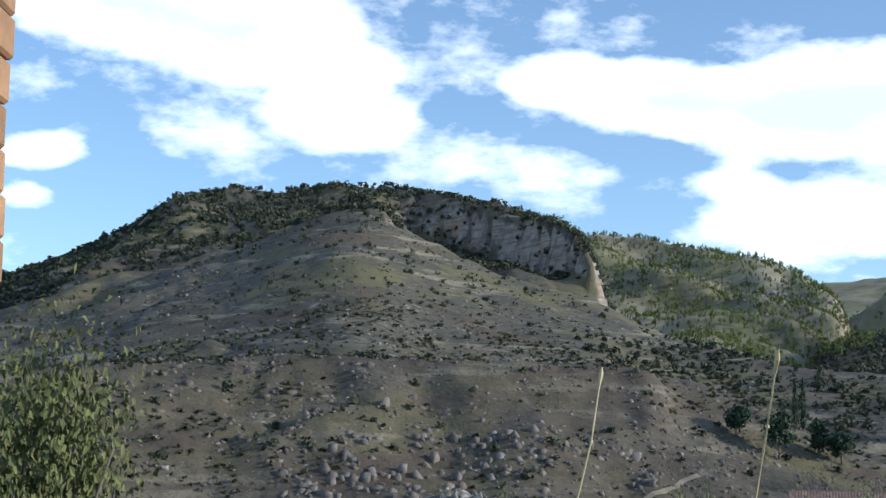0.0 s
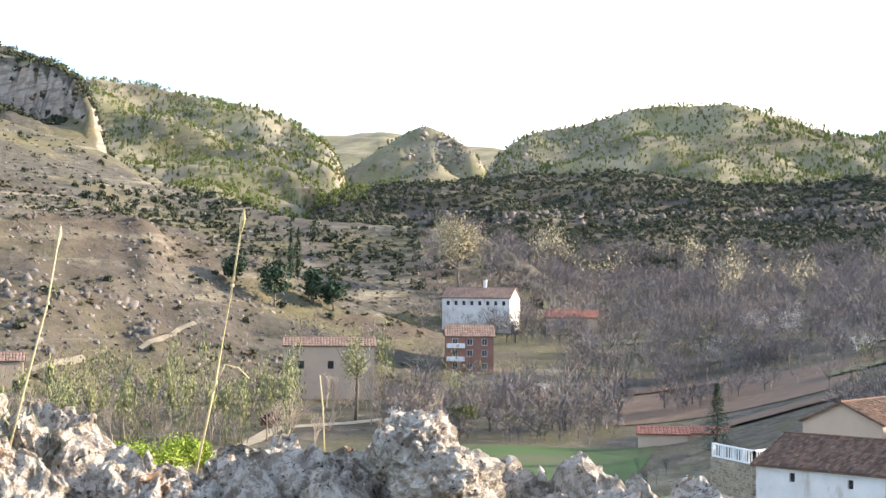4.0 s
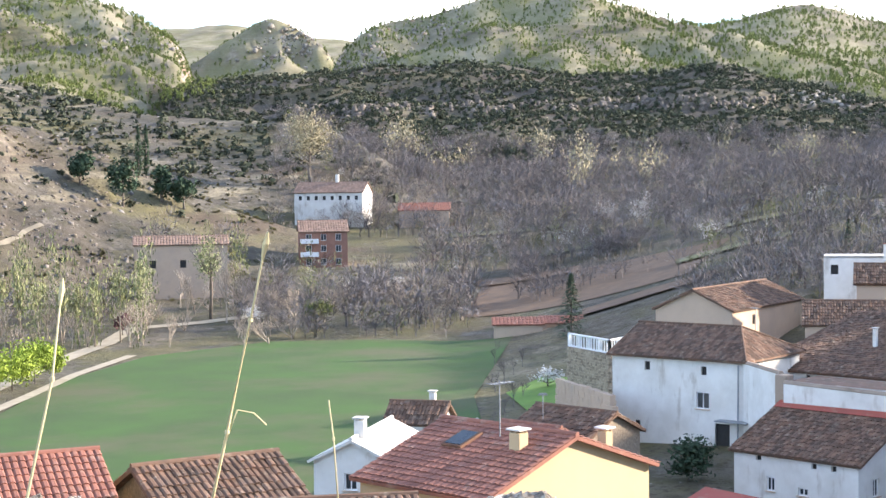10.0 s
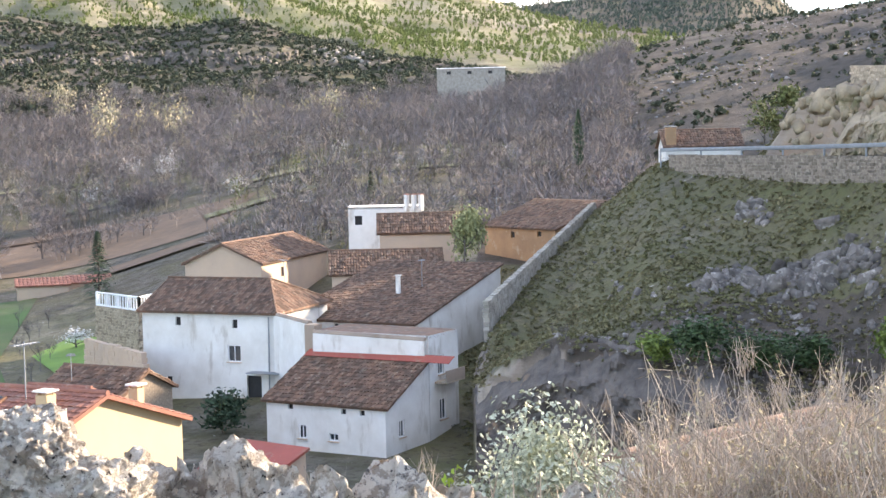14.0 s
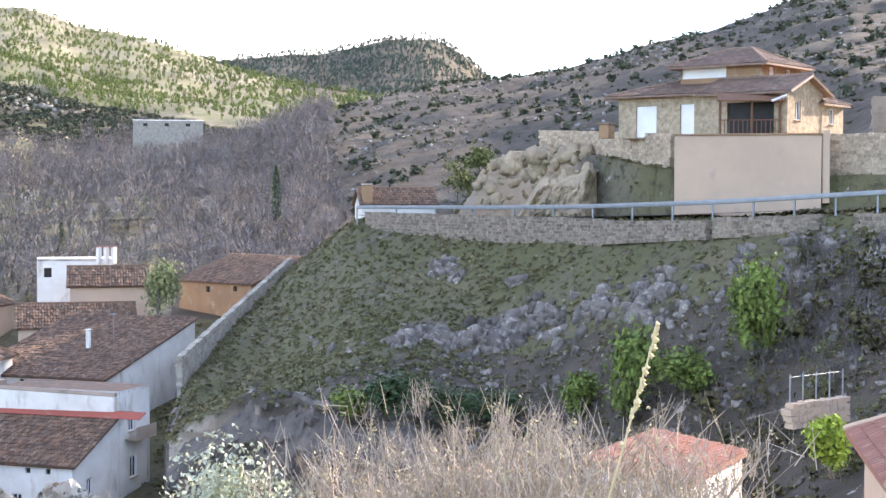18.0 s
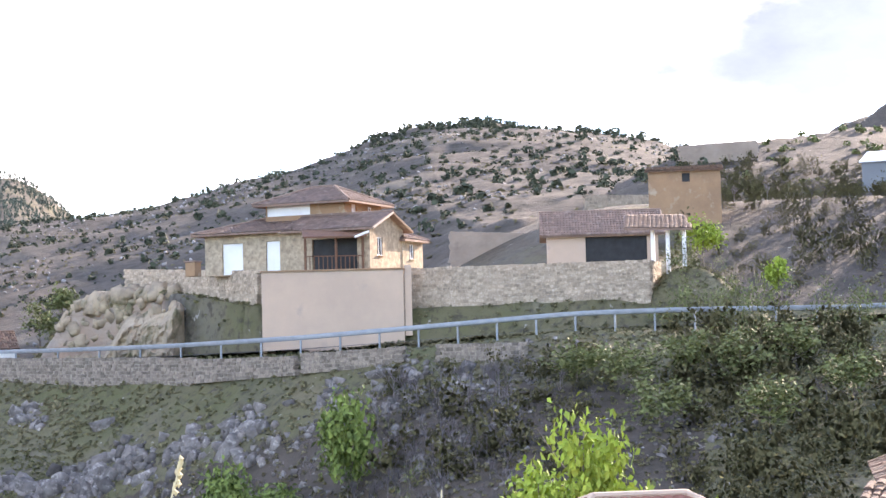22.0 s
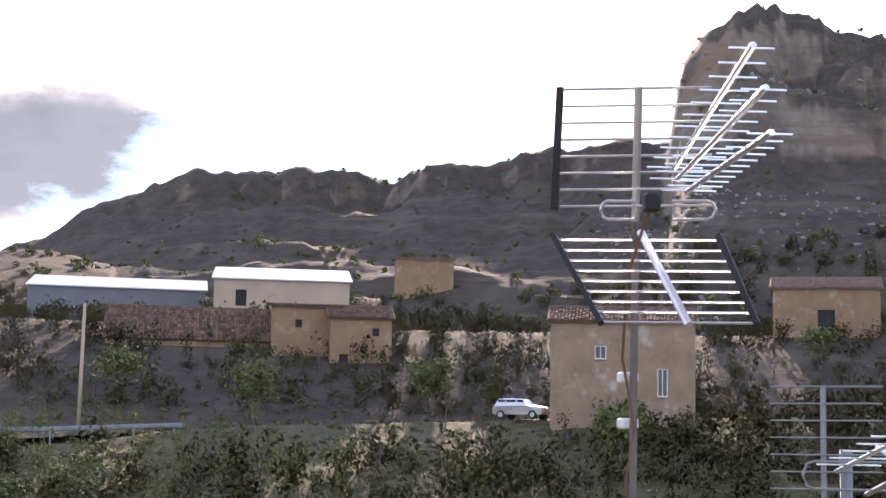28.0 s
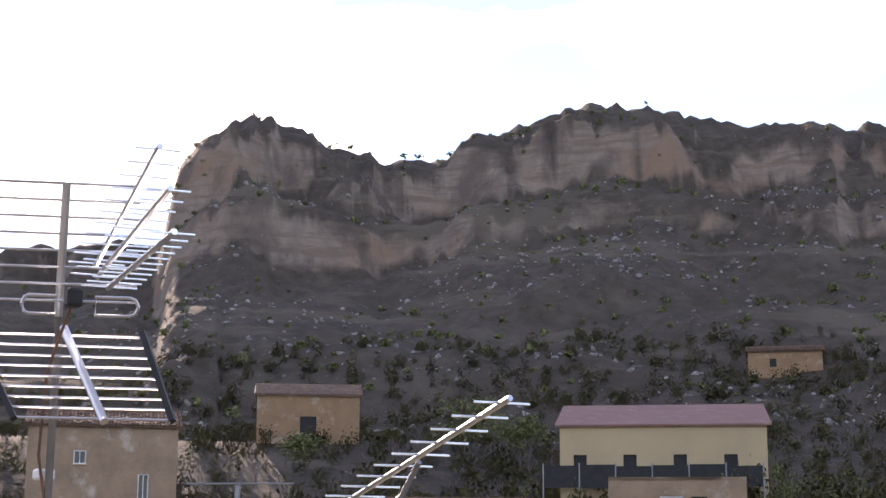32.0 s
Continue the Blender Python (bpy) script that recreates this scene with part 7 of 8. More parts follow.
# villa porch, brick chimney and terrace furniture
def porch():
    top = tagged(new("porch"), "dark timber porch with posts against the villa", "porch")
    for a in (63.45, 64.6, 65.6):
        p = at(a, 107.2)
        part("post", box_bm((0.14, 0.14, 2.5), (p.x, p.y, 25.45)), "timber", top)
    a, b, c, d = at(63.35, 106.9, 26.55), at(65.75, 106.6, 26.55), at(65.75, 108.6, 27.3), at(63.35, 109.4, 27.3)
    bm = bmesh.new()
    lo = [bm.verts.new(p) for p in (a, b, c, d)]
    hi = [bm.verts.new(p + Vector((0, 0, 0.12))) for p in (a, b, c, d)]
    bm.faces.new(lo[::-1])
    bm.faces.new(hi)
    for i in range(4):
        bm.faces.new((lo[i], lo[(i + 1) % 4], hi[(i + 1) % 4], hi[i]))
    part("roof", bm, "timber", top, "dark brown canopy")
    part("gutter", tube_bm([at(65.3, 106.6, 26.55), at(65.85, 106.7, 26.95)], 0.1, 6), "paint_white", top, "white roller end of the canopy")
    part("handrail", tube_bm([at(63.45, 107.2, 25.3), at(65.6, 107.2, 25.3)], 0.04, 6), "timber", top)
    for i in range(14):
        p = at(63.45 + 2.15 * i / 13, 107.2)
        part("baluster", box_bm((0.05, 0.05, 1.05), (p.x, p.y, 24.75)), "timber", top)


porch()
p = at(59.3, 111)
br_ = thing("barbecue", "small brick barbecue chimney on the terrace", "barbecue", "", (p.x, p.y, 24.2))
part("body", box_bm((0.9, 0.8, 1.0), (0, 0, 0.5), 0.03), "ochre", br_)
part("lid", box_bm((1.05, 0.95, 0.12), (0, 0, 1.06), 0.02), "brown_tile", br_)

ROAD = [(50, 139.5), (54.5, 124), (58.4, 112.5), (63.1, 101.6), (67.9, 99.2), (73.5, 98.4), (79, 100.4), (84, 104.4), (90, 108.5), (97, 111.5), (104, 112)]
bm = bmesh.new()
prev = None
ra = np.linspace(50, 104, 120)
rr_ = smooth_line(ra, [a for a, _ in ROAD], [r for _, r in ROAD], 1.2)
zz_ = smooth_line(ra, [50, 54.5, 58.4, 63.1, 67.9, 73.5, 79, 84, 90, 104], [18.1, 18.2, 18.4, 18.75, 19.2, 19.8, 19.95, 20.0, 21.0, 22.2], 1.5)
for a, r, z in zip(ra, rr_, zz_):
    row = [bm.verts.new(at(a, r + s, z + 0.12)) for s in (0, 1.8, 3.6)]
    if prev:
        for k in range(2):
            bm.faces.new((prev[k], prev[k + 1], row[k + 1], row[k]))
    prev = row
bmesh.ops.recalc_face_normals(bm, faces=bm.faces)
tagged(part("road", bm, "asphalt"), "narrow grey asphalt road along the bank", "road", kind="structure")


def guard_rail():
    top = tagged(new("guard_rail"), "galvanised steel guard rail along the road edge", "guard rail")
    keys = [(50.0, 138, -.42), (54.5, 122, -.42), (58.4, 110, -.38), (63.1, 100, -.2), (67.9, 97, .1), (73.5, 96, .46), (77.5, 97, .5), (84, 102, .42), (90, 106, .75)]
    a = np.linspace(50, 90, 110)
    r = smooth_line(a, [k[0] for k in keys], [k[1] for k in keys], 0.8)
    z = EYE + r * np.tan(np.radians(smooth_line(a, [k[0] for k in keys], [k[2] for k in keys], 0.8)))
    bm = bmesh.new()
    prof = [(-0.02, -0.16), (0.05, -0.1), (-0.02, 0.0), (0.05, 0.1), (-0.02, 0.16)]
    rows = [[bm.verts.new(at(x, y - s, w + t)) for s, t in prof] for x, y, w in zip(a, r, z)]
    for p0, p1 in zip(rows, rows[1:]):
        for k in range(4):
            bm.faces.new((p0[k], p0[k + 1], p1[k + 1], p1[k]))
    part("rail", bm, "steel", top, smooth=True)
    for x, y, w in list(zip(a, r, z))[::4]:
        g = ground(*at(x, y + 0.1).xy)
        c = at(x, y + 0.12)
        part("post", box_bm((0.1, 0.12, w + 0.12 - g + 0.5), (c.x, c.y, (w + 0.12 + g - 0.5) / 2)), "steel", top)


guard_rail()
stone_wall("bank_wall_west", "dark dry-stone wall under the guard rail", q(50.4, 135), q(59.2, 105.8), 16.2, 18.6, seed=6, z0b=16.4, z1b=18.5, mat="dry_stone")
stone_wall("bank_wall_middle", "low dry-stone wall under the guard rail", q(59.2, 105.6), q(63.0, 98.2), 16.7, 18.4, seed=7, z0b=17.3, z1b=18.5, mat="dry_stone")
stone_wall("bank_wall_short", "tumbled dry-stone wall below the garage", q(63.3, 97.6), q(67.0, 95.4), 17.4, 18.7, seed=16, z0b=17.8, z1b=19.0, mat="dry_stone")
stone_wall("bank_wall_east", "broken dry-stone wall in the bank", q(68.3, 94.3), q(71.6, 93.3), 16.6, 19.1, seed=8, mat="dry_stone")
stone_wall("lane_wall", "long stone wall climbing beside the barn", q(47.5, 149), q(43.4, 110), 8.0, 14.0, seed=9, z0b=3.0, z1b=8.6, stone=0.45, mat="wall_grey")
stone_wall("gully_wall", "low concrete block wall of the gully garden", q(66.0, 66), q(67.9, 69), 10.2, 11.3, seed=10, mat="pinkish")
stone_wall("ruin_wall", "ochre ruined walls behind the terrace", q(68.9, 150), q(74.5, 152), 26, 29.6, seed=11, z1b=28.9, mat="tan")
stone_wall("ruin_wall_upper", "ochre ruined enclosure on the mound", q(77.6, 214), q(80.4, 216), 41.0, 44.6, seed=12, z1b=45.2, mat="tan", stone=0.6)
stone_wall("hill_wall", "pale field wall on the slope", q(74, 178), q(79, 185), 31, 35.2, seed=13, stone=0.5)
fence = tagged(new("fence"), "grey mesh fence posts on the gully wall", "fence")
for i in range(5):
    a, r = 66.0 + 0.47 * i, 66 + 0.75 * i
    part("post", tube_bm([at(a, r, 11.2), at(a, r, 12.5)], 0.04, 6), "steel", fence)
part("wire", tube_bm([at(66.0, 66, 12.4), at(67.9, 69, 12.4)], 0.015, 4), "steel", fence)


def balustrade():
    top = tagged(new("balustrade"), "white balustrade round a raised terrace", "balustrade")
    pts = [at(29.0, 140, 0), at(30.5, 133.5, 0), at(32.2, 142, 0)]
    ztop = 7.3
    for a, b in zip(pts, pts[1:]):
        part("handrail", tube_bm([a + Vector((0, 0, ztop)), b + Vector((0, 0, ztop))], 0.1, 6), "paint_white", top)
        part("plinth_rail", tube_bm([a + Vector((0, 0, ztop - 1.1)), b + Vector((0, 0, ztop - 1.1))], 0.09, 6), "paint_white", top)
        k = int((b - a).length / 0.45)
        for i in range(k + 1):
            p = a + (b - a) * i / k
            big = i % 4 == 0
            part("pillar" if big else "baluster", box_bm((0.22, 0.22, 1.25) if big else (0.09, 0.09, 1.0), (p.x, p.y, ztop - 0.55), 0.01), "paint_white", top)
        stone_wall("balustrade_wall", "grey rendered wall under the balustrade", a.xy, b.xy, 1.0, ztop - 1.2, seed=14, mat="stone")


balustrade()
stone_wall("garden_wall", "pinkish rendered garden wall beside the farmhouse", q(28.6, 122), q(30.6, 112), 1.5, 5.4, seed=15, mat="pinkish", stone=0.6)
for a, r, w in ((26.2, 205, 6.5), (28.0, 207, 5.5)):
    c = at(a, r)
    house("low red-roofed garden shed by the plots", (c.x, c.y), 2.6, -25, w, -3, 0.7, 0, "pinkish", "new_tile", shed=True, group="garden sheds", category="shed", name="shed", pitch=0.5, course=0.6)


def chalet_balconies():
    """White balconies on the tall chalet's front."""
    u = Vector((math.cos(radians(-17)), math.sin(radians(-17)), 0))
    n = Vector((u.y, -u.x, 0))
    A = Vector((97.5, 284.0, 0))
    for z in (8.3, 10.9):
        t = thing("balcony", "white balcony on the front of the chalet", "balcony", "chalet balconies")
        c = A + u * 1.9 + n * 0.6 + Vector((0, 0, z))
        part("slab", box_bm((3.6, 1.2, 0.18), c, rot=radians(-17)), "paint_white", t)
        part("parapet", box_bm((3.6, 0.1, 0.8), c + n * 0.55 + Vector((0, 0, 0.45)), rot=radians(-17)), "paint_white", t)


chalet_balconies()


def lamp_post():
    p = at(86.2, 108)
    z = ground(p.x, p.y)
    t = thing("utility_pole", "pale concrete pole beside the lane", "pole", "", (p.x, p.y, z))
    part("shaft", tube_bm([(0, 0, -0.3), (0, 0, 9.0)], [0.16, 0.1], 8), "pinkish", t, smooth=True)
    part("crossarm", box_bm((0.9, 0.1, 0.1), (0, 0, 8.7)), "steel", t)


lamp_post()


def car():
    p0, p1 = at(101.55, 111), at(103.4, 109)
    mid = (p0 + p1) / 2
    z = max(ground(mid.x, mid.y), 22.05)
    ang = math.atan2((p1 - p0).y, (p1 - p0).x)
    t = thing("car", "silver estate car parked on the lane", "car", "", (mid.x, mid.y, z))
    t.rotation_euler = (0, 0, ang)
    side = [(-2.0, 0.35), (-2.05, 0.75), (-1.85, 0.95), (-1.6, 1.42), (-0.9, 1.5), (0.1, 1.46), (0.85, 1.0), (1.85, 0.88), (2.05, 0.6), (2.0, 0.35)]
    bm = bmesh.new()
    L = [bm.verts.new((x, 0.82 - 0.12 * (zz > 1.1), zz)) for x, zz in side]
    R = [bm.verts.new((x, -0.82 + 0.12 * (zz > 1.1), zz)) for x, zz in side]
    bm.faces.new(L)
    bm.faces.new(R[::-1])
    for i in range(len(side)):
        j = (i + 1) % len(side)
        bm.faces.new((L[i], R[i], R[j], L[j]))
    bmesh.ops.recalc_face_normals(bm, faces=bm.faces)
    bmesh.ops.bevel(bm, geom=bm.edges[:], offset=0.05, segments=2, affect="EDGES")
    part("body", bm, "alu", t, "silver painted body", smooth=False)
    for x0, w in ((-1.25, 0.6), (-0.5, 0.75), (0.25, 0.55)):
        for s in (-1, 1):
            part("side_window", box_bm((w, 0.03, 0.36), (x0, s * 0.755, 1.2), 0.005), "glass", t)
    for x in (-1.3, 1.3):
        for s in (-1, 1):
            wh = part("wheel", tube_bm([(x, s * 0.66, 0.32), (x, s * 0.86, 0.32)], 0.32, 16), "asphalt", t)
            part("rim", tube_bm([(x, s * 0.85, 0.32), (x, s * 0.875, 0.32)], 0.19, 12), "alu", wh)
    for s in (-1, 1):
        part("headlight", box_bm((0.1, 0.34, 0.14), (1.98, s * 0.58, 0.72), 0.02), "paint_white", t)
        part("tail_light", box_bm((0.06, 0.2, 0.3), (-2.0, s * 0.64, 0.85), 0.02), "red_sheet", t)


car()


# ---- the crag in the foreground ----
def cells(x, y, size, seed):
    """Distance to the nearest and second jittered point, and a random value of the nearest cell."""
    g = np.random.RandomState(seed).rand(64, 64, 3)
    xi, yi = np.floor(x / size).astype(int), np.floor(y / size).astype(int)
    best, second, val = np.full(x.shape, 9.0), np.full(x.shape, 9.0), np.zeros(x.shape)
    for i in (-1, 0, 1):
        for j in (-1, 0, 1):
            c = g[(xi + i) & 63, (yi + j) & 63]
            d = np.hypot(x / size - (xi + i + c[..., 0]), y / size - (yi + j + c[..., 1]))
            nearer = d < best
            second = np.where(nearer, best, np.minimum(second, d))
            val = np.where(nearer, c[..., 2], val)
            best = np.where(nearer, d, best)
    return best, second, val


CREST_AZ = [-60, -42, -19, -12, -4.7, -0.9, 1.9, 3.5, 5.5, 8, 9.8, 12, 14.4, 16.5, 18.4, 20.9, 22, 23.2, 24.7, 26.6, 27.6, 28.5, 30, 32, 34.3, 36.3, 37.7, 40, 44, 47, 49, 54, 60, 70]
CREST_Z = [-3.0, -2.4, -0.45, -0.33, -0.33, -0.35, -0.30, -0.31, -0.34, -0.37, -0.385, -0.42, -0.45, -0.46, -0.44, -0.47, -0.48, -0.46, -0.43, -0.46, -0.51, -0.52, -0.52, -0.51, -0.54, -0.56, -0.54, -0.58, -0.61, -0.66, -0.8, -1.3, -2.4, -3.0]


def crag():
    az = np.concatenate([np.arange(-40, -9, 0.6), np.arange(-9, 48, 0.13), np.arange(48, 62, 0.5)])
    r = np.concatenate([np.linspace(1.75, 2.4, 22), np.linspace(2.41, 3.5, 120), np.linspace(3.54, 5.6, 26)])
    A, R = np.meshgrid(az, r, indexing="ij")
    line = smooth_line(A, CREST_AZ, CREST_Z, 0.7)
    bend = 3.02 + 0.35 * fbm(A / 9.0, A * 0 + 3.3, 3)
    rise = np.interp(R - bend, [-1.2, -0.75, -0.35, -0.1, 0.06, 0.4, 1.0, 2.4], [-1.7, -0.8, -0.32, -0.1, 0.0, -0.25, -1.2, -3.6])
    x, y = R * np.radians(A) * 1.0, R
    b1, s1, v1 = cells(x + 0.08 * fbm(x * 4, y * 4, 3), y, 0.30, 3)
    b2, s2, v2 = cells(x + 0.03 * fbm(x * 9, y * 9, 2), y + 7, 0.105, 4)
    z = line + rise
    z += 0.06 * (v1 - 0.5) + 0.045 * np.clip((s1 - b1) * 2.2, 0, 1) - 0.045
    z += 0.075 * (v2 - 0.5) + 0.045 * np.clip((s2 - b2) * 2.5, 0, 1) - 0.03
    z += 0.06 * fbm(x * 5, y * 5, 5, 0.6) + 0.02 * fbm(x * 40, y * 40, 2)
    # solution pits and sharp ribs
    pit = np.abs(fbm(x * 11 + 3, y * 11, 4, 0.6))
    z -= 0.05 * np.clip(1 - pit / 0.12, 0, 1) * np.clip(fbm(x * 3, y * 3 + 9, 2) + 0.25, 0, 0.5) * 2
    z += 0.03 * np.abs(fbm(x * 22, y * 22 + 4, 3, 0.6))
    A = A + np.degrees(0.05 * fbm(x * 8 + 40, y * 8 + z * 9, 4, 0.6) / R)
    R = R + 0.06 * fbm(x * 8, y * 8 + 60 + z * 9, 4, 0.6)
    X, Y = R * np.sin(np.radians(A)), R * np.cos(np.radians(A))
    n, k = A.shape
    i, j = np.meshgrid(np.arange(n - 1), np.arange(k - 1), indexing="ij")
    f = np.stack([i * k + j, i * k + j + 1, (i + 1) * k + j + 1, (i + 1) * k + j], -1).reshape(-1, 4)
    ob = mesh_part("crag", np.stack([X, Y, EYE + z], -1).reshape(-1, 3), f, "crag", None)
    return tagged(ob, "jagged grey limestone crag with lichen", "rock", kind="structure")


crag()


def boulder(label, loc, size, seed, mat="crag", group="crag boulders", squash=(1, 1, 0.8)):
    rng = np.random.RandomState(seed)
    bm = bmesh.new()
    bmesh.ops.create_icosphere(bm, subdivisions=5, radius=1)
    off = Vector(rng.uniform(-50, 50, 3))
    planes = [(Vector(rng.normal(size=3)).normalized(), rng.uniform(0.66, 0.92)) for _ in range(6)]
    for v in bm.verts:
        d = v.co.normalized()
        p = d.copy()
        for n, c in planes:
            k = p.dot(n)
            if k > c:
                p -= n * (k - c) * 0.85
        p *= 1 + 0.22 * noise.fractal(d * 2.0 + off, 1.0, 2.0, 4) + 0.13 * (abs(noise.noise(d * 6 + off)) - 0.3) + 0.07 * noise.fractal(d * 14 + off, 0.8, 2.0, 3) - 0.1 * max(0.0, 0.22 - abs(noise.noise(d * 9 - off))) * 3
        v.co = Vector((p.x * squash[0], p.y * squash[1], p.z * squash[2])) * size
    ob = part("boulder", bm, mat, None)
    ob.location = loc
    ob.rotation_euler = (0, 0, rng.uniform(0, 6))
    return tagged(ob, label, "rock", group)


boulder("humped pale limestone boulder crowning the crag", at(24.9, 3.02, EYE - 0.46), 0.115, 1, squash=(1.1, 1, 0.95))
boulder("broad weathered shoulder under the humped boulder", at(26.4, 2.95, EYE - 0.54), 0.13, 2)
for i, (a, r, z, s) in enumerate(((1.5, 3.15, -0.34, .1), (4, 3.05, -0.4, .1), (6.2, 2.95, -0.42, .09), (9.5, 2.9, -0.56, .1), (11.5, 2.75, -0.62, .085), (14.6, 2.8, -0.62, .1), (17.6, 3.0, -0.55, .075), (19.2, 2.85, -0.64, .1), (21.8, 2.9, -0.6, .09),
                                  (29.8, 2.9, -0.66, .1), (32.5, 3.0, -0.66, .09), (35.5, 2.9, -0.72, .12), (38.6, 3.0, -0.7, .1), (41.5, 2.95, -0.76, .11), (-3, 3.1, -0.4, .14), (-8, 3.0, -0.5, .15), (44, 3.1, -0.8, .1), (7.5, 2.7, -0.62, .11), (3, 2.7, -0.6, .12),
                                  (16, 2.65, -0.74, .11), (23.5, 2.7, -0.7, .1), (12.9, 2.95, -0.58, .06), (30.9, 2.7, -0.78, .12), (37, 2.7, -0.84, .12))):
    boulder("pitted grey boulder in the crag", at(a, r, EYE + z - 0.065), s * 0.72, 10 + i)

def tuft(label, loc, size, n, mat, seed, lean=0.5, width=0.006, name="tuft", group="herb tufts"):
    """A tuft of many slim blades."""
    rng = np.random.RandomState(seed)
    base = rng.normal(size=(n, 3)) * (size * 0.28, size * 0.28, 0)
    d = rng.normal(size=(n, 3)) * (lean, lean, 0.2) + (0, 0, 1)
    d /= np.linalg.norm(d, axis=1)[:, None]
    L = size * rng.uniform(0.5, 1.1, (n, 1))
    side = np.cross(d, rng.normal(size=(n, 3)))
    side /= np.linalg.norm(side, axis=1)[:, None]
    droop = np.array([0, 0, -0.12 * size])
    v = np.stack([base - side * width, base + side * width, base + d * L * 0.6 + side * width * 0.8, base + d * L * 0.6 - side * width * 0.8,
                  base + d * L + droop + side * width * 0.2, base + d * L + droop - side * width * 0.2], 1).reshape(-1, 3)
    k = 6 * np.arange(n)[:, None]
    f = np.concatenate([k + np.array([[0, 1, 2, 3]]), k + np.array([[3, 2, 4, 5]])])
    top = thing(name, label, "plant", group, loc)
    mesh_part("leaves", v, f, mat, top)
    return top


for i, (a, r, z, s) in enumerate(((6.8, 3.12, -0.46, .12), (8.2, 3.1, -0.5, .11), (12.6, 3.1, -0.66, .16), (13.6, 3.12, -0.68, .16), (15.2, 3.15, -0.68, .14), (18.6, 2.95, -0.64, .1), (27.8, 2.85, -0.66, .08), (11.6, 3.2, -0.66, .15), (5.6, 3.0, -0.45, .1), (32, 3.1, -0.74, .1))):
    tuft("grey-green herb tuft rooted in the crag", at(a, r, EYE + z), s, 160, "herb", 200 + i, 0.7, 0.004)
for i, (a, r, z, s) in enumerate(((14.5, 4.0, -1.05, .5), (16.5, 4.1, -1.08, .5), (18.2, 4.2, -1.1, .45), (20, 4.2, -1.1, .4), (36, 3.6, -1.0, .4), (39, 3.6, -1.05, .4), (42.5, 3.6, -1.05, .42), (46, 3.6, -1.1, .42))):
    tuft("pale dry grass tuft behind the crag", at(a, r, EYE + z), s, 200, "pale_twig", 220 + i, 0.35, 0.0035, group="dry grass tufts")


def stalk(label, pts, w=0.0035, head=0.0, branch=None, seed=1):
    """A dry grass stalk with joints, a seed head and perhaps a side sprig."""
    pts = [Vector(p) for p in pts]
    t = thing("grass_stalk", label, "plant", "tall dry stalks", pts[0])
    loc = [p - pts[0] for p in pts]
    part("stem", tube_bm(loc, [w, w * 0.9, w * 0.75, w * 0.5][:len(loc)], 6), "straw", t, smooth=True)
    for p in loc[1:-1]:
        part("joint", tube_bm([p - Vector((0, 0, 0.004)), p + Vector((0, 0, 0.004))], w * 1.5, 6), "straw", t)
    if head:
        a, b = loc[-2], loc[-1]
        d = (b - a).normalized()
        part("seed_head", tube_bm([b - d * head, b - d * head * 0.4, b], [w * 0.9, w * 2.0, w * 0.5], 6), "straw", t)
    if branch:
        part("sprig", tube_bm([Vector(p) - pts[0] for p in branch], w * 0.5, 5), "straw", t)
    return t


def eyed(az, el, d, c=(0, 0, 0)):
    v = sky_dir(az, el) * d
    return (v.x + c[0], v.y + c[1], EYE + v.z + c[2])


# main stalk leaning to the right, a thinner one to its left, a faint third
C7 = (0.0, 0.0, 0.0)
stalk("tall straw-coloured grass stalk leaning over the crag", [(0.89, 3.75, 19.22), (0.955, 3.62, 19.66), (0.972, 3.48, 19.93), (0.978, 3.36, 20.13)], 0.004, 0.07,
      [(0.945, 3.62, 19.62), (0.98, 3.62, 19.71), (1.02, 3.62, 19.70), (1.05, 3.62, 19.67)])
stalk("thin straw stalk with a broken tip", [(0.335, 2.98, 19.4), (0.395, 2.98, 19.66), (0.45, 3.0, 19.88), (0.48, 3.04, 20.06)], 0.0032, 0.05, [(0.37, 2.98, 19.6), (0.34, 2.98, 19.64)])
stalk("faint thin stalk behind the crag", [eyed(18.9, -8.6, 4.3, C7), eyed(18.75, -6, 4.3, C7), eyed(18.6, -4.6, 4.3, C7)], 0.0025)
C20 = (0.181, 0.253, 0.0)
BUDDED = [eyed(57.9, -12.2, 3.2, C20), eyed(58.75, -9.15, 3.2, C20), eyed(59.45, -6.6, 3.2, C20), eyed(60.08, -4.36, 3.2, C20)]
budded = stalk("thin stalk with buds above the gully", BUDDED, 0.0035, 0.03)
rng = np.random.RandomState(77)
for k in range(34):
    s_ = rng.uniform(0.9, 2.98)
    i_ = int(s_)
    p_ = Vector(BUDDED[i_]).lerp(Vector(BUDDED[i_ + 1]), s_ - i_) - Vector(BUDDED[0]) + Vector(rng.normal(size=3)) * 0.004
    part("bud", tube_bm([p_ - Vector((0, 0, 0.006)), p_ + Vector((0.003, 0, 0)), p_ + Vector((0.001, 0.002, 0.008))], [0.002, 0.006, 0.001], 5), "straw", budded)
stalk("thin curved twig over the red roof", [eyed(70.6, -10.5, 3.2, C20), eyed(70.2, -8.6, 3.2, C20), eyed(69.7, -7.2, 3.2, C20), eyed(69.75, -5.9, 3.2, C20)], 0.003)

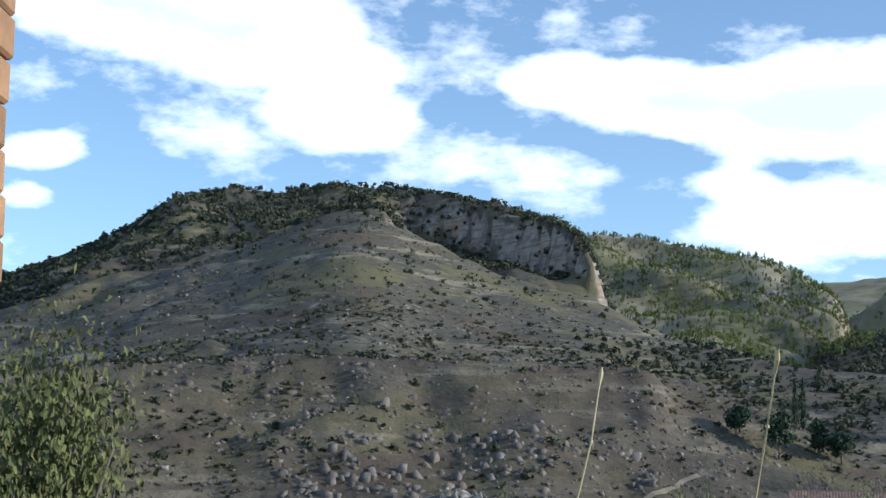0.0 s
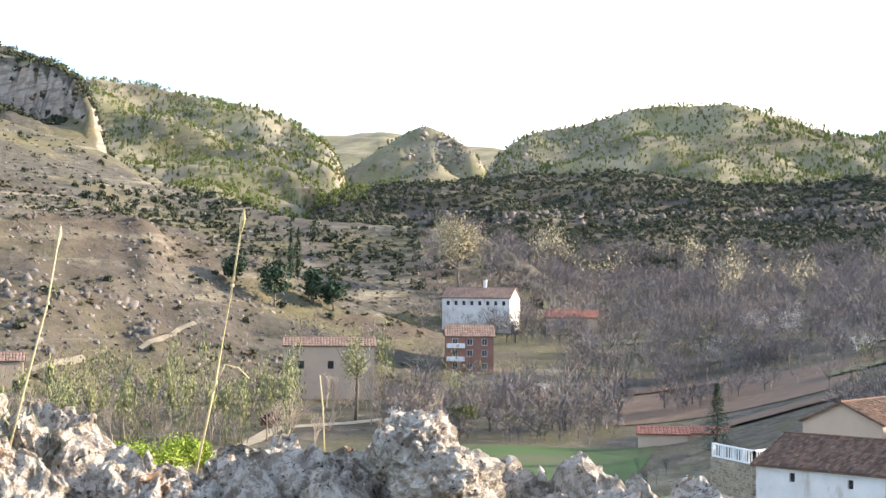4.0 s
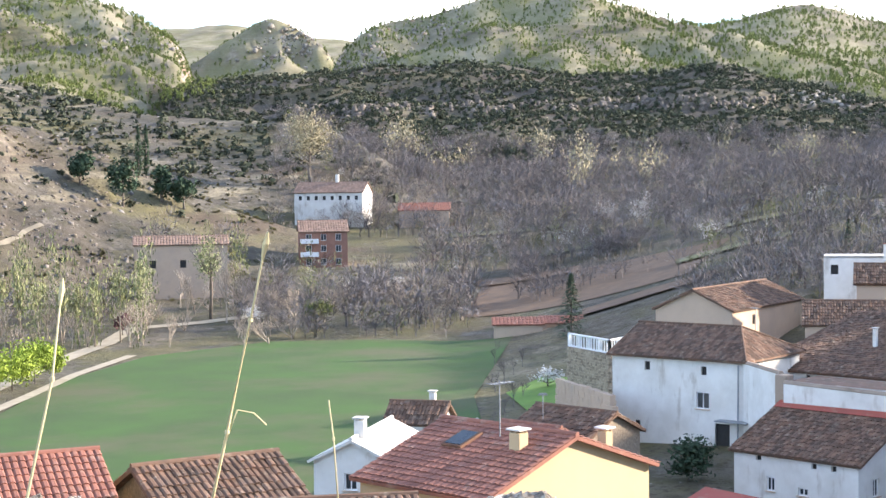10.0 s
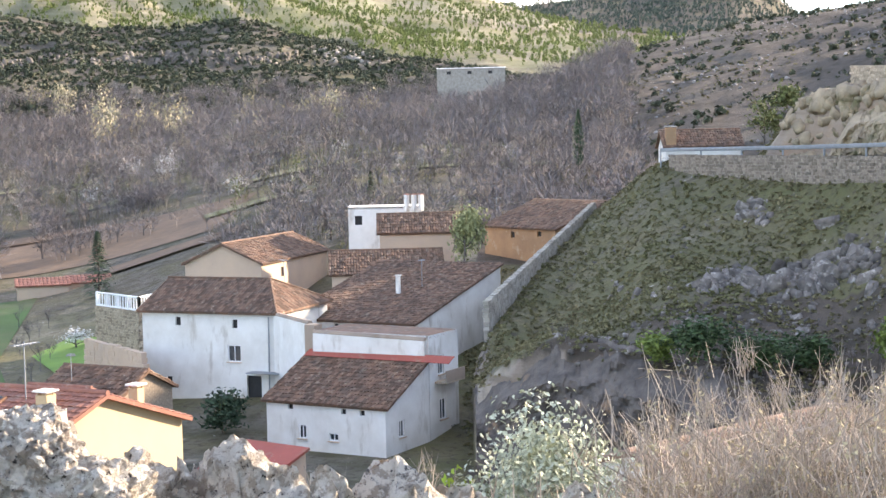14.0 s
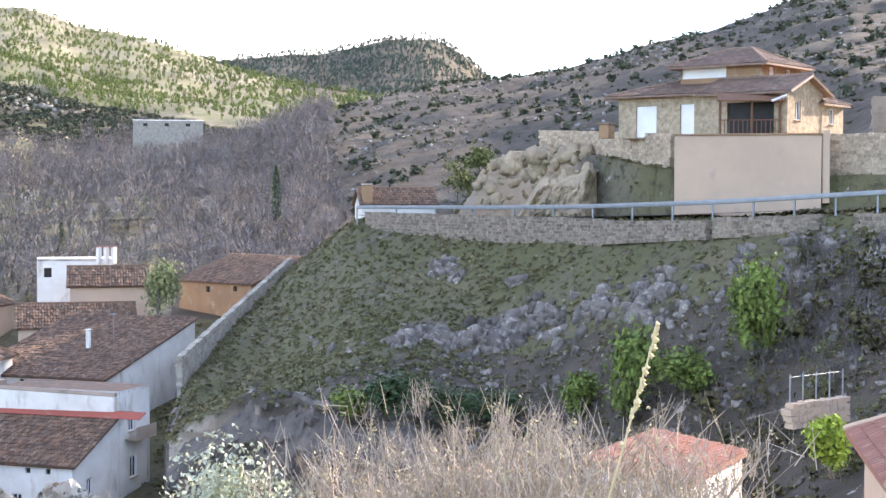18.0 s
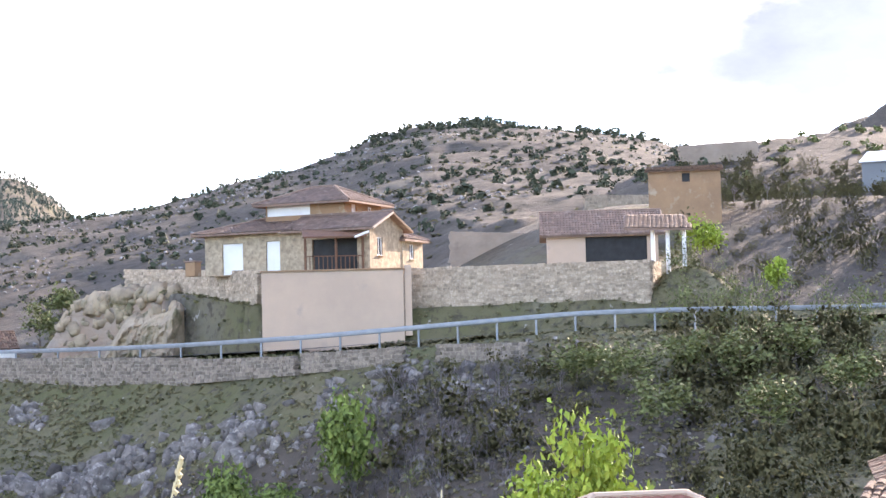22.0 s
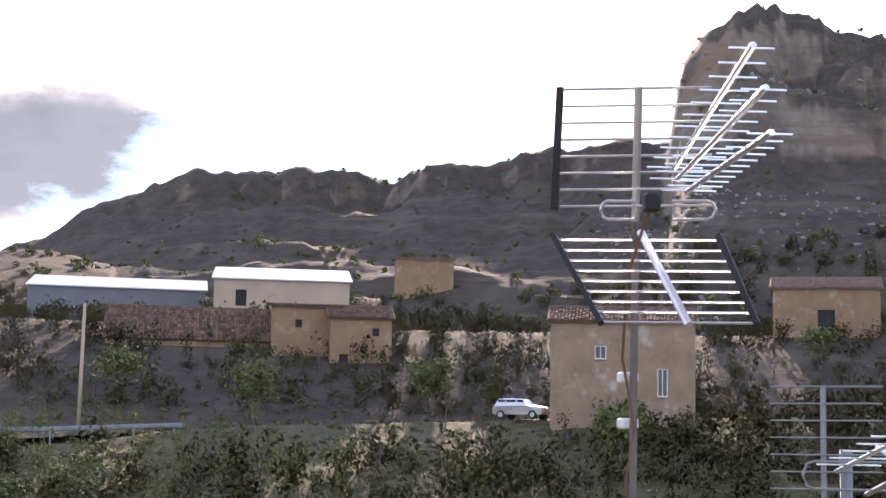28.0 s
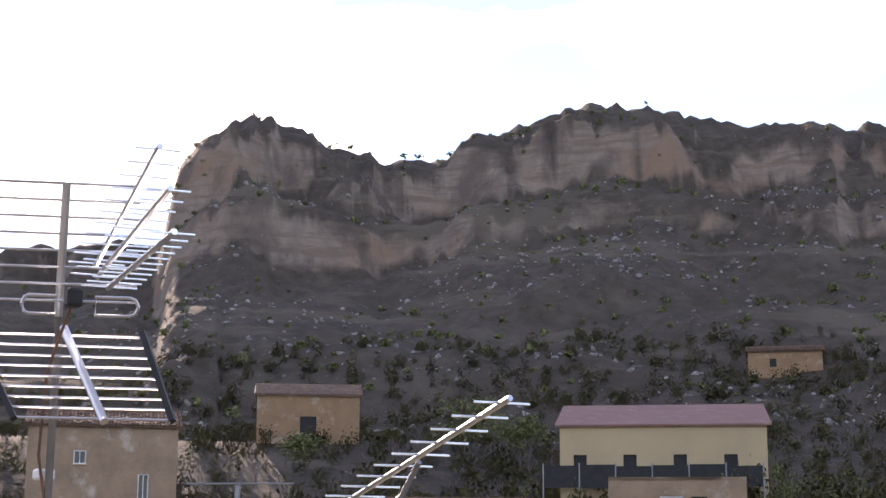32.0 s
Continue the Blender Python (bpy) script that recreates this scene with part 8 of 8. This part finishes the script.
# shrubs below the crag
tree("silvery-leaved shrub below the crag", (*at(43.6, 6.6).xy, 15.8), 3.2, 0.52, "silver", 12000, 0.014, 0.03, 0.68, 301, name="shrub", limbs=12)
tree("silvery-leaved shrub beside the white house", (*at(46.2, 6.8).xy, 15.7), 3.08, 0.48, "silver", 9000, 0.014, 0.03, 0.7, 302, name="shrub", limbs=12)
tree("silvery low shrub at the crag edge", (*at(41.4, 6.4).xy, 15.8), 3.02, 0.42, "silver", 7000, 0.014, 0.03, 0.7, 304, name="shrub", limbs=12)
tree("yellow-green young shrub below the crag", (*at(40.2, 7.4).xy, 15.4), 3.25, 0.3, "spring", 700, 0.014, 0.03, 0.62, 303, name="shrub", limbs=12)


def bud_bush(label, az, r, ztop, tall, seed, wide=1.0, buds=900, bud=0.011, mat="budding"):
    """A pale leafless bush with swelling buds, its tips at a given level."""
    rng = np.random.RandomState(seed)
    v, f = twig_cloud(rng, 0, 0.012, levels=4, spread=0.62, trunk=0.34)
    k = tall / v[:, 2].max()
    v = v * (k * wide, k * wide, k)
    top = thing("bush", label, "bush", "bare bushes", (*at(az, r).xy, ztop - tall))
    mesh_part("trunk", v[:6], f[:3], "pale_twig", top)
    mesh_part("crown", v[6:], f[3:] - 6, "pale_twig", top)
    tips = v[6:].reshape(-1, 6, 3)[:, 3:].mean(1)
    tips = tips[tips[:, 2] > 0.5 * tall]
    tips = tips[rng.randint(0, len(tips), buds)] + rng.normal(size=(buds, 3)) * 0.012
    # the fringe of fine twigs round the tips
    m_ = 2200
    base = tips[rng.randint(0, len(tips), m_)] + rng.normal(size=(m_, 3)) * 0.02
    d = base / (np.linalg.norm(base, axis=1)[:, None] + 1e-6) * 0.6 + rng.normal(size=(m_, 3)) * 0.5 + (0, 0, 0.4)
    d *= 0.055 / np.linalg.norm(d, axis=1)[:, None]
    w_ = np.cross(d, rng.normal(size=(m_, 3)))
    w_ *= 0.0016 / (np.linalg.norm(w_, axis=1)[:, None] + 1e-9)
    mesh_part("twig_fringe", np.stack([base - d - w_, base - d + w_, base + d + w_ * 0.4, base + d - w_ * 0.4], 1).reshape(-1, 3), np.arange(4 * m_).reshape(-1, 4), "pale_twig", top, kind="stuff")
    d = rng.normal(size=(buds, 4, 3)) * bud
    mesh_part("bud_spray", (d + tips[:, None]).reshape(-1, 3), np.arange(4 * buds).reshape(-1, 4), mat, top, kind="stuff")
    return top


for i, (a, r, e, h) in enumerate(((48.4, 4.3, -11.6, 1.6), (49.6, 4.1, -10.6, 1.8), (50.8, 4.3, -10.1, 1.8), (52.0, 4.1, -9.6, 1.9), (53.1, 4.4, -9.8, 1.8), (54.3, 4.2, -9.4, 1.9), (55.5, 4.4, -9.6, 1.8), (56.8, 4.2, -9.8, 1.8), (50.2, 3.9, -12.2, 1.5), (52.8, 3.9, -12.0, 1.5), (55.2, 3.9, -11.8, 1.5), (58.2, 4.5, -11.0, 1.6))):
    bud_bush("pale bush in swelling bud below the crag", a, r, EYE + 0.06 + r * math.tan(radians(e + 1.3)), h, 310 + i, 1.0, 2600, 0.0042, "budding")
for i, (a, r, e, h) in enumerate(((52.6, 6.4, -7.6, 2.4), (54.2, 6.2, -7.0, 2.5), (56.0, 6.6, -7.3, 2.4), (51.2, 6.5, -8.6, 2.2))):
    bud_bush("tall grey leafless bush behind the budding ones", a, r, EYE + 0.06 + r * math.tan(radians(e)), h, 350 + i, 0.8, 60, 0.01)
for i, (a, r, e, h) in enumerate(((37.0, 6.0, -11.7, 1.9), (38.4, 6.2, -11.4, 1.9), (39.4, 5.6, -12.4, 1.7), (42.5, 5.0, -13.2, 1.3), (45.0, 5.0, -13.4, 1.3), (46.8, 4.8, -13.2, 1.3))):
    bud_bush("pale dry bush behind the crag", a, r, EYE + 0.1 + r * math.tan(radians(e)), h, 370 + i, 0.7, 250, 0.009)

# the corner of a sandstone building and a shrub beside it
corner = tagged(new("building_corner"), "orange sandstone quoins of an old building corner", "building")
e = at(-17.65, 12.4)
for i in range(24):
    w = 1.5 if i % 2 else 1.2
    part("quoin", box_bm((w, 0.9, 0.385), (e.x - w / 2 + 0.02 * math.sin(i * 5), e.y + 0.3, 16.2 + 0.4 * i), 0.03), "quoin", corner)
tree("leafy green shrub beside the building corner", (*at(-14.6, 6.6).xy, 16.0), 4.6, 0.62, "olive", 5200, 0.017, 0.05, 0.5, 340, name="shrub", limbs=8)
tree("leafy green shrub at the edge of the crag", (*at(-16.4, 6.4).xy, 16.0), 4.5, 0.6, "olive", 2500, 0.017, 0.05, 0.5, 341, name="shrub", limbs=8)


# ---- television aerials on their masts ----
def aerial(c):
    t = tagged(new("aerial"), "aluminium corner-reflector television aerial with triple boom", "aerial")

    def p(az, el, d):
        return Vector(eyed(az, el, d, c))
    for i in range(8):
        k = i / 7
        el = 13.5 - 4.35 * k
        part("reflector_rod", tube_bm([p(103.65, el, 5.0), p(109.35, el + 0.05, 5.0)], 0.0045, 6), "alu", t)
    for i in range(9):
        k = i / 8
        el = 7.9 - 3.05 * k
        part("reflector_rod", tube_bm([p(103.5 + 1.75 * k, el, 5.05 - 0.3 * k), p(109.5 + 1.45 * k, el, 5.05 - 0.3 * k)], 0.0045, 6), "alu", t)
    for pts in (((106.6, 13.6, 4.98), (106.5, 8.6, 5.02)), ((106.7, 8.2, 5.04), (108.5, 4.75, 4.72))):
        part("reflector_spine", tube_bm([p(*q_) for q_ in pts], 0.014, 8), "alu", t)
    for a0, a1 in (((103.62, 13.6, 5), (103.45, 9.0, 5)), ((103.4, 8.1, 5.06), (105.25, 4.8, 4.74)), ((109.6, 8.1, 5.06), (111.0, 4.8, 4.74))):
        part("end_plate", tube_bm([p(*a0), p(*a1)], 0.013, 4), "dark", t)
    # folded dipole
    for az0, az1 in ((105.2, 106.45), (107.9, 109.5)):
        pts = [p(az0 + (az1 - az0) * s, 9.02 + e, 4.9) for s, e in ((0, 0.0), (0.08, 0.26), (0.2, 0.34), (1, 0.34), (1, -0.34), (0.2, -0.34), (0.08, -0.26), (0, 0))]
        if az0 > 107:
            pts = [p(az1 - (az1 - az0) * s, 9.02 + e, 4.9) for s, e in ((0, 0.0), (0.08, 0.26), (0.2, 0.34), (1, 0.34), (1, -0.34), (0.2, -0.34), (0.08, -0.26), (0, 0))]
        part("dipole", tube_bm(pts, 0.006, 6), "alu", t)
    part("feed_box", box_bm((0.05, 0.05, 0.06), p(107.1, 9.3, 4.88), 0.008), "dark", t)
    for s, e in (((107.9, 10.5, 4.75), (110.9, 15.05, 3.72)), ((108.0, 10.1, 4.75), (111.35, 13.5, 3.72)), ((108.4, 9.7, 4.75), (111.55, 11.85, 3.72))):
        a, b = p(*s), p(*e)
        part("boom", tube_bm([a, b], 0.0085, 6), "alu", t)
        d = (b - a).normalized()
        across = d.cross(Vector((0, 0, 1))).normalized()
        for i in range(11):
            m = a + (b - a) * (0.03 + 0.95 * i / 10)
            w = 0.085 - 0.003 * i
            part("director", tube_bm([m - across * w, m + across * w], 0.003, 5), "alu", t)
    foot = p(106.3, 0, 5.08)
    g = ground(foot.x, foot.y) - 0.3
    top = p(106.5, 9.0, 5.06)
    part("mast", tube_bm([(foot.x, foot.y, g), (top.x, top.y, top.z)], 0.013, 10), "bark", t, smooth=True)
    for el in (2.8, 1.1):
        m = p(106.25, el, 5.06)
        part("clamp", box_bm((0.06, 0.06, 0.035), m, 0.006), "paint_white", t)
    part("cable", tube_bm([p(107.0, 9.0, 4.9), p(106.2, 6.5, 4.98), p(106.05, 3.5, 5.02), p(106.5, 1.0, 5.0), p(106.2, -1.2, 5.02), p(106.4, -4, 5.04), p(106.2, -12, 5.06)], 0.005, 5), "timber", t)


def second_aerial(c):
    t = tagged(new("aerial"), "lower aluminium aerial with a long single boom", "aerial")

    def p(az, el, d):
        return Vector(eyed(az, el, d, c))
    for i in range(9):
        el = 2.45 - 0.62 * i
        part("reflector_rod", tube_bm([p(110.3, el, 5.0), p(114.3, el + 0.05, 5.0)], 0.0032, 6), "steel", t)
    part("reflector_spine", tube_bm([p(112.2, 2.5, 5.02), p(112.2, -2.6, 5.02)], 0.01, 8), "steel", t)
    a, b = p(112.6, -0.6, 4.85), p(123.45, 5.55, 3.1)
    part("boom", tube_bm([a, b], 0.007, 6), "alu", t)
    d = (b - a).normalized()
    across = d.cross(Vector((0, 0, 1))).normalized()
    for i in range(17):
        m = a + (b - a) * (0.06 + 0.92 * i / 16)
        part("director", tube_bm([m - across * (0.1 - 0.0022 * i), m + across * (0.1 - 0.0022 * i)], 0.003, 5), "alu", t)
    part("strut", tube_bm([p(119.6, 3.2, 3.62), p(118.9, 1.9, 3.7), p(117.7, 1.0, 3.85), p(113.6, -1.4, 4.6)], 0.008, 6), "steel", t)
    part("strut_brace", tube_bm([p(114.0, 0.3, 4.65), p(115.3, -0.7, 4.4)], 0.008, 6), "alu", t)
    loop = [p(111.4 + 3.6 * s, -0.75 + e, 4.8) for s, e in ((0, 0), (0.04, 0.4), (0.12, 0.5), (0.88, 0.5), (0.96, 0.4), (1, 0), (0.96, -0.4), (0.88, -0.5), (0.12, -0.5), (0.04, -0.4), (0, 0))]
    part("dipole", tube_bm(loop, 0.005, 6), "steel", t)
    foot = p(113.0, 0, 5.05)
    part("mast", tube_bm([(foot.x, foot.y, ground(foot.x, foot.y) - 0.3), (foot.x, foot.y, p(113, 0.2, 5.05).z)], 0.02, 10), "steel", t, smooth=True)


aerial((0.19, -0.27, 0.12))
second_aerial((0.20, -0.38, 0.13))

# loose limestone on the bank and slopes
def rock_templates(rng, n):
    """Angular stones: hulls of a few random points."""
    out = []
    for _ in range(n):
        bm = bmesh.new()
        p = rng.normal(size=(14, 3))
        p = p / np.linalg.norm(p, axis=1)[:, None] * rng.uniform(0.6, 1.25, (14, 1)) * (1, rng.uniform(0.45, 0.8), rng.uniform(0.5, 0.85)) + (0, 0, 0.15)
        bmesh.ops.convex_hull(bm, input=[bm.verts.new(q_) for q_ in p])
        bmesh.ops.triangulate(bm, faces=bm.faces[:])
        for i_, x in enumerate(bm.verts):
            x.index = i_
        v = np.array([x.co[:] for x in bm.verts])
        f = np.array([[x.index for x in fc.verts] for fc in bm.faces])
        bm.free()
        out.append((v, f))
    return out


ROCKS = rock_templates(RNG, 8)
scatter("bank_rocks", "grey limestone outcrops and stones in the grassy bank", "rocks", ROCKS, np.concatenate([spots(RNG, 1100, (46, 80), (70, 96), (0.1, 0.62), None, 0.25, 11), spots(RNG, 700, (44, 80), (68, 100), (0.04, 0.2))]), "bank_rock", RNG)
scatter("slope_rocks", "pale stones and ledges on the dry hillsides", "rocks", ROCKS, np.concatenate([spots(RNG, 900, (-18, 14), (250, 620), (0.3, 1.3), None, 0.3, 25), spots(RNG, 900, (48, 80), (220, 580), (0.3, 1.2), None, 0.1, 30), spots(RNG, 1500, (105, 140), (160, 300), (0.2, 1.0), None, 0.25, 18)]), "rock", RNG)


def outcrop(az, el, n, spread, size, rng, near=58.0, far=140.0):
    """Stones crowded round a point of the slope."""
    x, y, r = on_ground(az, el, near, far)
    px_, py_ = x + rng.normal(size=n) * spread, y + rng.normal(size=n) * spread * 0.8
    s_ = size[0] + (size[1] - size[0]) * rng.beta(1.2, 2.5, n)
    return np.stack([px_, py_, height(px_, py_)[0] - 0.35 * s_, s_], 1)


def ledge(line, n, size, across, rng):
    """Rocks crowded along a line of headings and height angles on the bank."""
    az, el = (np.array(v, float) for v in zip(*line))
    t_ = np.linspace(0, len(az) - 1, 5 * len(az))
    hits = np.array([on_ground(a_, e_) for a_, e_ in zip(np.interp(t_, np.arange(len(az)), az), np.interp(t_, np.arange(len(az)), el))])
    k_ = rng.uniform(0, len(hits) - 1, n)
    x, y = (np.interp(k_, np.arange(len(hits)), hits[:, c]) for c in (0, 1))
    clump = fbm(x / 1.6, y / 1.6, 3)
    off = rng.normal(size=n) * across
    a_ = np.arctan2(x, y)
    x, y = x + off * np.sin(a_) + rng.normal(size=n) * 0.3, y + off * np.cos(a_) + rng.normal(size=n) * 0.3
    ok = clump + rng.uniform(-0.2, 0.3, n) > 0
    x, y = x[ok], y[ok]
    s_ = size[0] + (size[1] - size[0]) * rng.beta(0.9, 2.6, len(x))
    return np.stack([x, y, height(x, y)[0] - 0.3 * s_, s_], 1)


crops = [ledge([(55.2, -5.3), (56.0, -4.9), (57.0, -4.5), (58.4, -4.2), (59.8, -3.9), (61.0, -3.6), (62.2, -3.1), (63.6, -2.8), (64.9, -2.4), (66.2, -2.0), (67.4, -1.8)], 620, (0.15, 1.5), 1.1, RNG),
         ledge([(60.8, -4.6), (63.0, -3.9), (65.5, -2.9), (68.0, -2.2), (70.5, -1.7)], 240, (0.1, 0.9), 1.4, RNG),
         ledge([(51.2, -5.7), (51.9, -5.4), (52.8, -5.2), (53.6, -5.5)], 150, (0.15, 1.4), 1.0, RNG),
         ledge([(53.9, -5.6), (54.6, -5.2), (55.3, -4.8), (55.9, -5.4)], 160, (0.15, 1.5), 1.2, RNG),
         ledge([(53.0, -3.0), (53.4, -2.6), (53.8, -3.1)], 80, (0.15, 1.2), 0.8, RNG),
         ledge([(48.0, -5.4), (51.0, -6.8), (53.0, -6.6), (55.5, -6.4), (58.0, -6.0)], 260, (0.1, 0.9), 2.0, RNG),
         ledge([(46.0, -4.9), (48.0, -4.4), (50.5, -3.9), (52.0, -3.4)], 90, (0.06, 0.4), 2.5, RNG)]
scatter("terrace_outcrops", "ochre ledges and blocks below the villa terrace", "rocks", ROCKS, np.concatenate([ledge([(54.5, -0.3), (55.3, 0.2), (56.4, 0.4), (57.6, 0.5), (58.6, 0.7)], 130, (0.3, 1.5), 0.9, RNG), ledge([(54.8, 0.8), (55.8, 1.3), (57.0, 1.2), (58.2, 1.1)], 110, (0.3, 1.4), 0.9, RNG)]), "ochre_rock", RNG, (0.8, 1.5))
scatter("bank_outcrops", "weathered grey outcrops breaking through the bank", "rocks", ROCKS, np.concatenate(crops), "bank_rock", RNG, (0.9, 1.6))
scatter("bluff_rocks", "weathered brown crags and boulders on the western bluff", "rocks", ROCKS, np.concatenate([spots(RNG, 420, (-14, 12), (255, 345), (0.5, 2.2), None, 0.45, 16), spots(RNG, 1100, (-14, 12), (250, 345), (0.25, 1.0), None, 0.3, 9)]), "dull_rock", RNG)
scatter("bluff_crags", "grey crags at the foot of the western bluff", "rocks", ROCKS, np.concatenate([spots(RNG, 420, (-6, 8.2), (246, 296), (0.5, 2.4), None, 0.45, 14), spots(RNG, 200, (7, 14), (262, 320), (0.3, 1.2), None, 0.4, 10)]), "bluff_rock", RNG, (0.7, 1.8))
scatter("bluff_scrub", "dull scrub and grass clumps on the western slopes", "bushes", TUFT, np.concatenate([spots(RNG, 4500, (-18, 18), (250, 480), (0.3, 1.3), None, 0.1, 30), spots(RNG, 2500, (46, 82), (180, 480), (0.25, 0.9), None, 0.1, 30)]), "thicket", RNG)
pale = [outcrop(a, e, 60, w, (0.8, 0.6 * z), RNG, 480, 1750) for a, e, w, z in (
    (18.3, 5.7, 14, 9), (17.8, 5.0, 14, 9), (19.3, 5.2, 12, 8), (18.7, 6.1, 10, 8), (21.6, 5.3, 16, 9), (22.5, 5.9, 16, 9), (23.5, 6.1, 14, 8), (24.6, 6.2, 12, 7), (21.4, 4.8, 14, 8),
    (13.0, 5.65, 14, 8), (13.6, 5.35, 12, 8), (11.7, 5.75, 14, 6), (9.1, 6.5, 18, 4), (9.7, 6.3, 18, 4), (14.9, 5.4, 12, 7), (37.7, 3.5, 10, 6), (38.3, 3.2, 10, 6))]
scatter("limestone_faces", "pale limestone faces and ledges on the far hills", "rocks", ROCKS, np.concatenate(pale), "pale_rock", RNG, (0.8, 1.3))
steps_ = [outcrop(a, e, 12, 4.5, (0.8, 3.0), RNG, 480, 900) for a, e in zip(np.arange(19, 37, 0.55), 3.2 + 0.12 * np.sin(np.arange(19, 37, 0.55) * 2.3))]
scatter("step_cliffs", "broken band of low cliffs across the shaded slope", "rocks", ROCKS, np.concatenate(steps_), "dull_rock", RNG, (1.2, 2.2))


def rock_face(label, az0, az1, foot, crest, mat, relief=1.0, lean=0.75, step=0.05):
    """A broken rock face between two headings: foot and crest are rows of heading and distance."""
    A, K = np.meshgrid(np.arange(az0, az1, step), np.linspace(0, 1, 34), indexing="ij")
    rf, rc = (smooth_line(A, [v[0] for v in line], [v[1] for v in line], 0.5) for line in (foot, crest))
    base = height(rf * np.sin(np.radians(A)), rf * np.cos(np.radians(A)))[0] - 0.4
    top = height(rc * np.sin(np.radians(A)), rc * np.cos(np.radians(A)))[0] + 0.1
    s_ = A * 2.0
    Z = base + (top - base) * K + 0.5 * relief * fbm(s_ / 1.5, K * 4 + 3, 4)
    edge = np.minimum(1, np.minimum(A - az0, az1 - A) / 0.5)
    R = rf + (rc - rf) * np.clip((K - lean) / (1 - lean), 0, 1) + relief * edge * (1.8 * fbm(s_ / 1.6, Z / 2.6 + 7, 5, 0.6) + 0.5 * np.abs(fbm(s_ / 0.7 + 4, Z / 0.5, 3, 0.6))) + (1 - edge) * (rc - rf) * 0.8
    n, m = A.shape
    i, j = np.meshgrid(np.arange(n - 1), np.arange(m - 1), indexing="ij")
    f = np.stack([i * m + j, (i + 1) * m + j, (i + 1) * m + j + 1, i * m + j + 1], -1).reshape(-1, 4)
    ob = mesh_part("rock_face", np.stack([R * np.sin(np.radians(A)), R * np.cos(np.radians(A)), Z], -1).reshape(-1, 3), f, mat, None)
    return tagged(ob, label, "rock", kind="structure")


rock_face("ochre limestone face below the terrace wall", 54.2, 59.0, [(54.2, 124.4), (57, 119.0), (59, 112.8)], [(54.2, 128.6), (55, 126.6), (57, 123.6), (59, 117)], "ochre_rock", 1.2)


def bank_cliff():
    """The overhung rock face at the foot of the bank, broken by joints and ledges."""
    az = np.arange(42.9, 57.6, 0.07)
    k = np.linspace(0, 1, 46)
    A, K = np.meshgrid(az, k, indexing="ij")
    rc = smooth_line(A, [42.8, 44, 46, 48.5, 51, 53, 57], [95, 93, 91, 89, 86, 83, 78], 1.0)
    rf = smooth_line(A, [42.8, 57], [91, 76], 2.0)
    X0, Y0 = (rf - 1) * np.sin(np.radians(A)), (rf - 1) * np.cos(np.radians(A))
    z0 = height(X0, Y0)[0] - 0.5
    x1, y1 = (rc - 0.4) * np.sin(np.radians(A)), (rc - 0.4) * np.cos(np.radians(A))
    z1 = height(x1, y1)[0] + 0.15
    s_ = A * 1.5
    Z = z0 + (z1 - z0) * K + 0.5 * fbm(s_ / 1.7, K * 4, 4)
    R = rf - 1.6 + 1.3 * K + (rc - rf) * np.clip((K - 0.75) / 0.25, 0, 1) + 1.5 * fbm(s_ / 2.2, Z / 3.0 + 7, 5, 0.6) + 0.5 * np.abs(fbm(s_ / 0.9 + 4, Z / 0.5, 3, 0.6))
    n, m = A.shape
    i, j = np.meshgrid(np.arange(n - 1), np.arange(m - 1), indexing="ij")
    f = np.stack([i * m + j, (i + 1) * m + j, (i + 1) * m + j + 1, i * m + j + 1], -1).reshape(-1, 4)
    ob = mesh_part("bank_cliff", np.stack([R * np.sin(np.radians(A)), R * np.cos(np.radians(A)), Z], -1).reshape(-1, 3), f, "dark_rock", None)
    return tagged(ob, "dark rock face with brown stains at the foot of the bank", "rock", kind="structure")


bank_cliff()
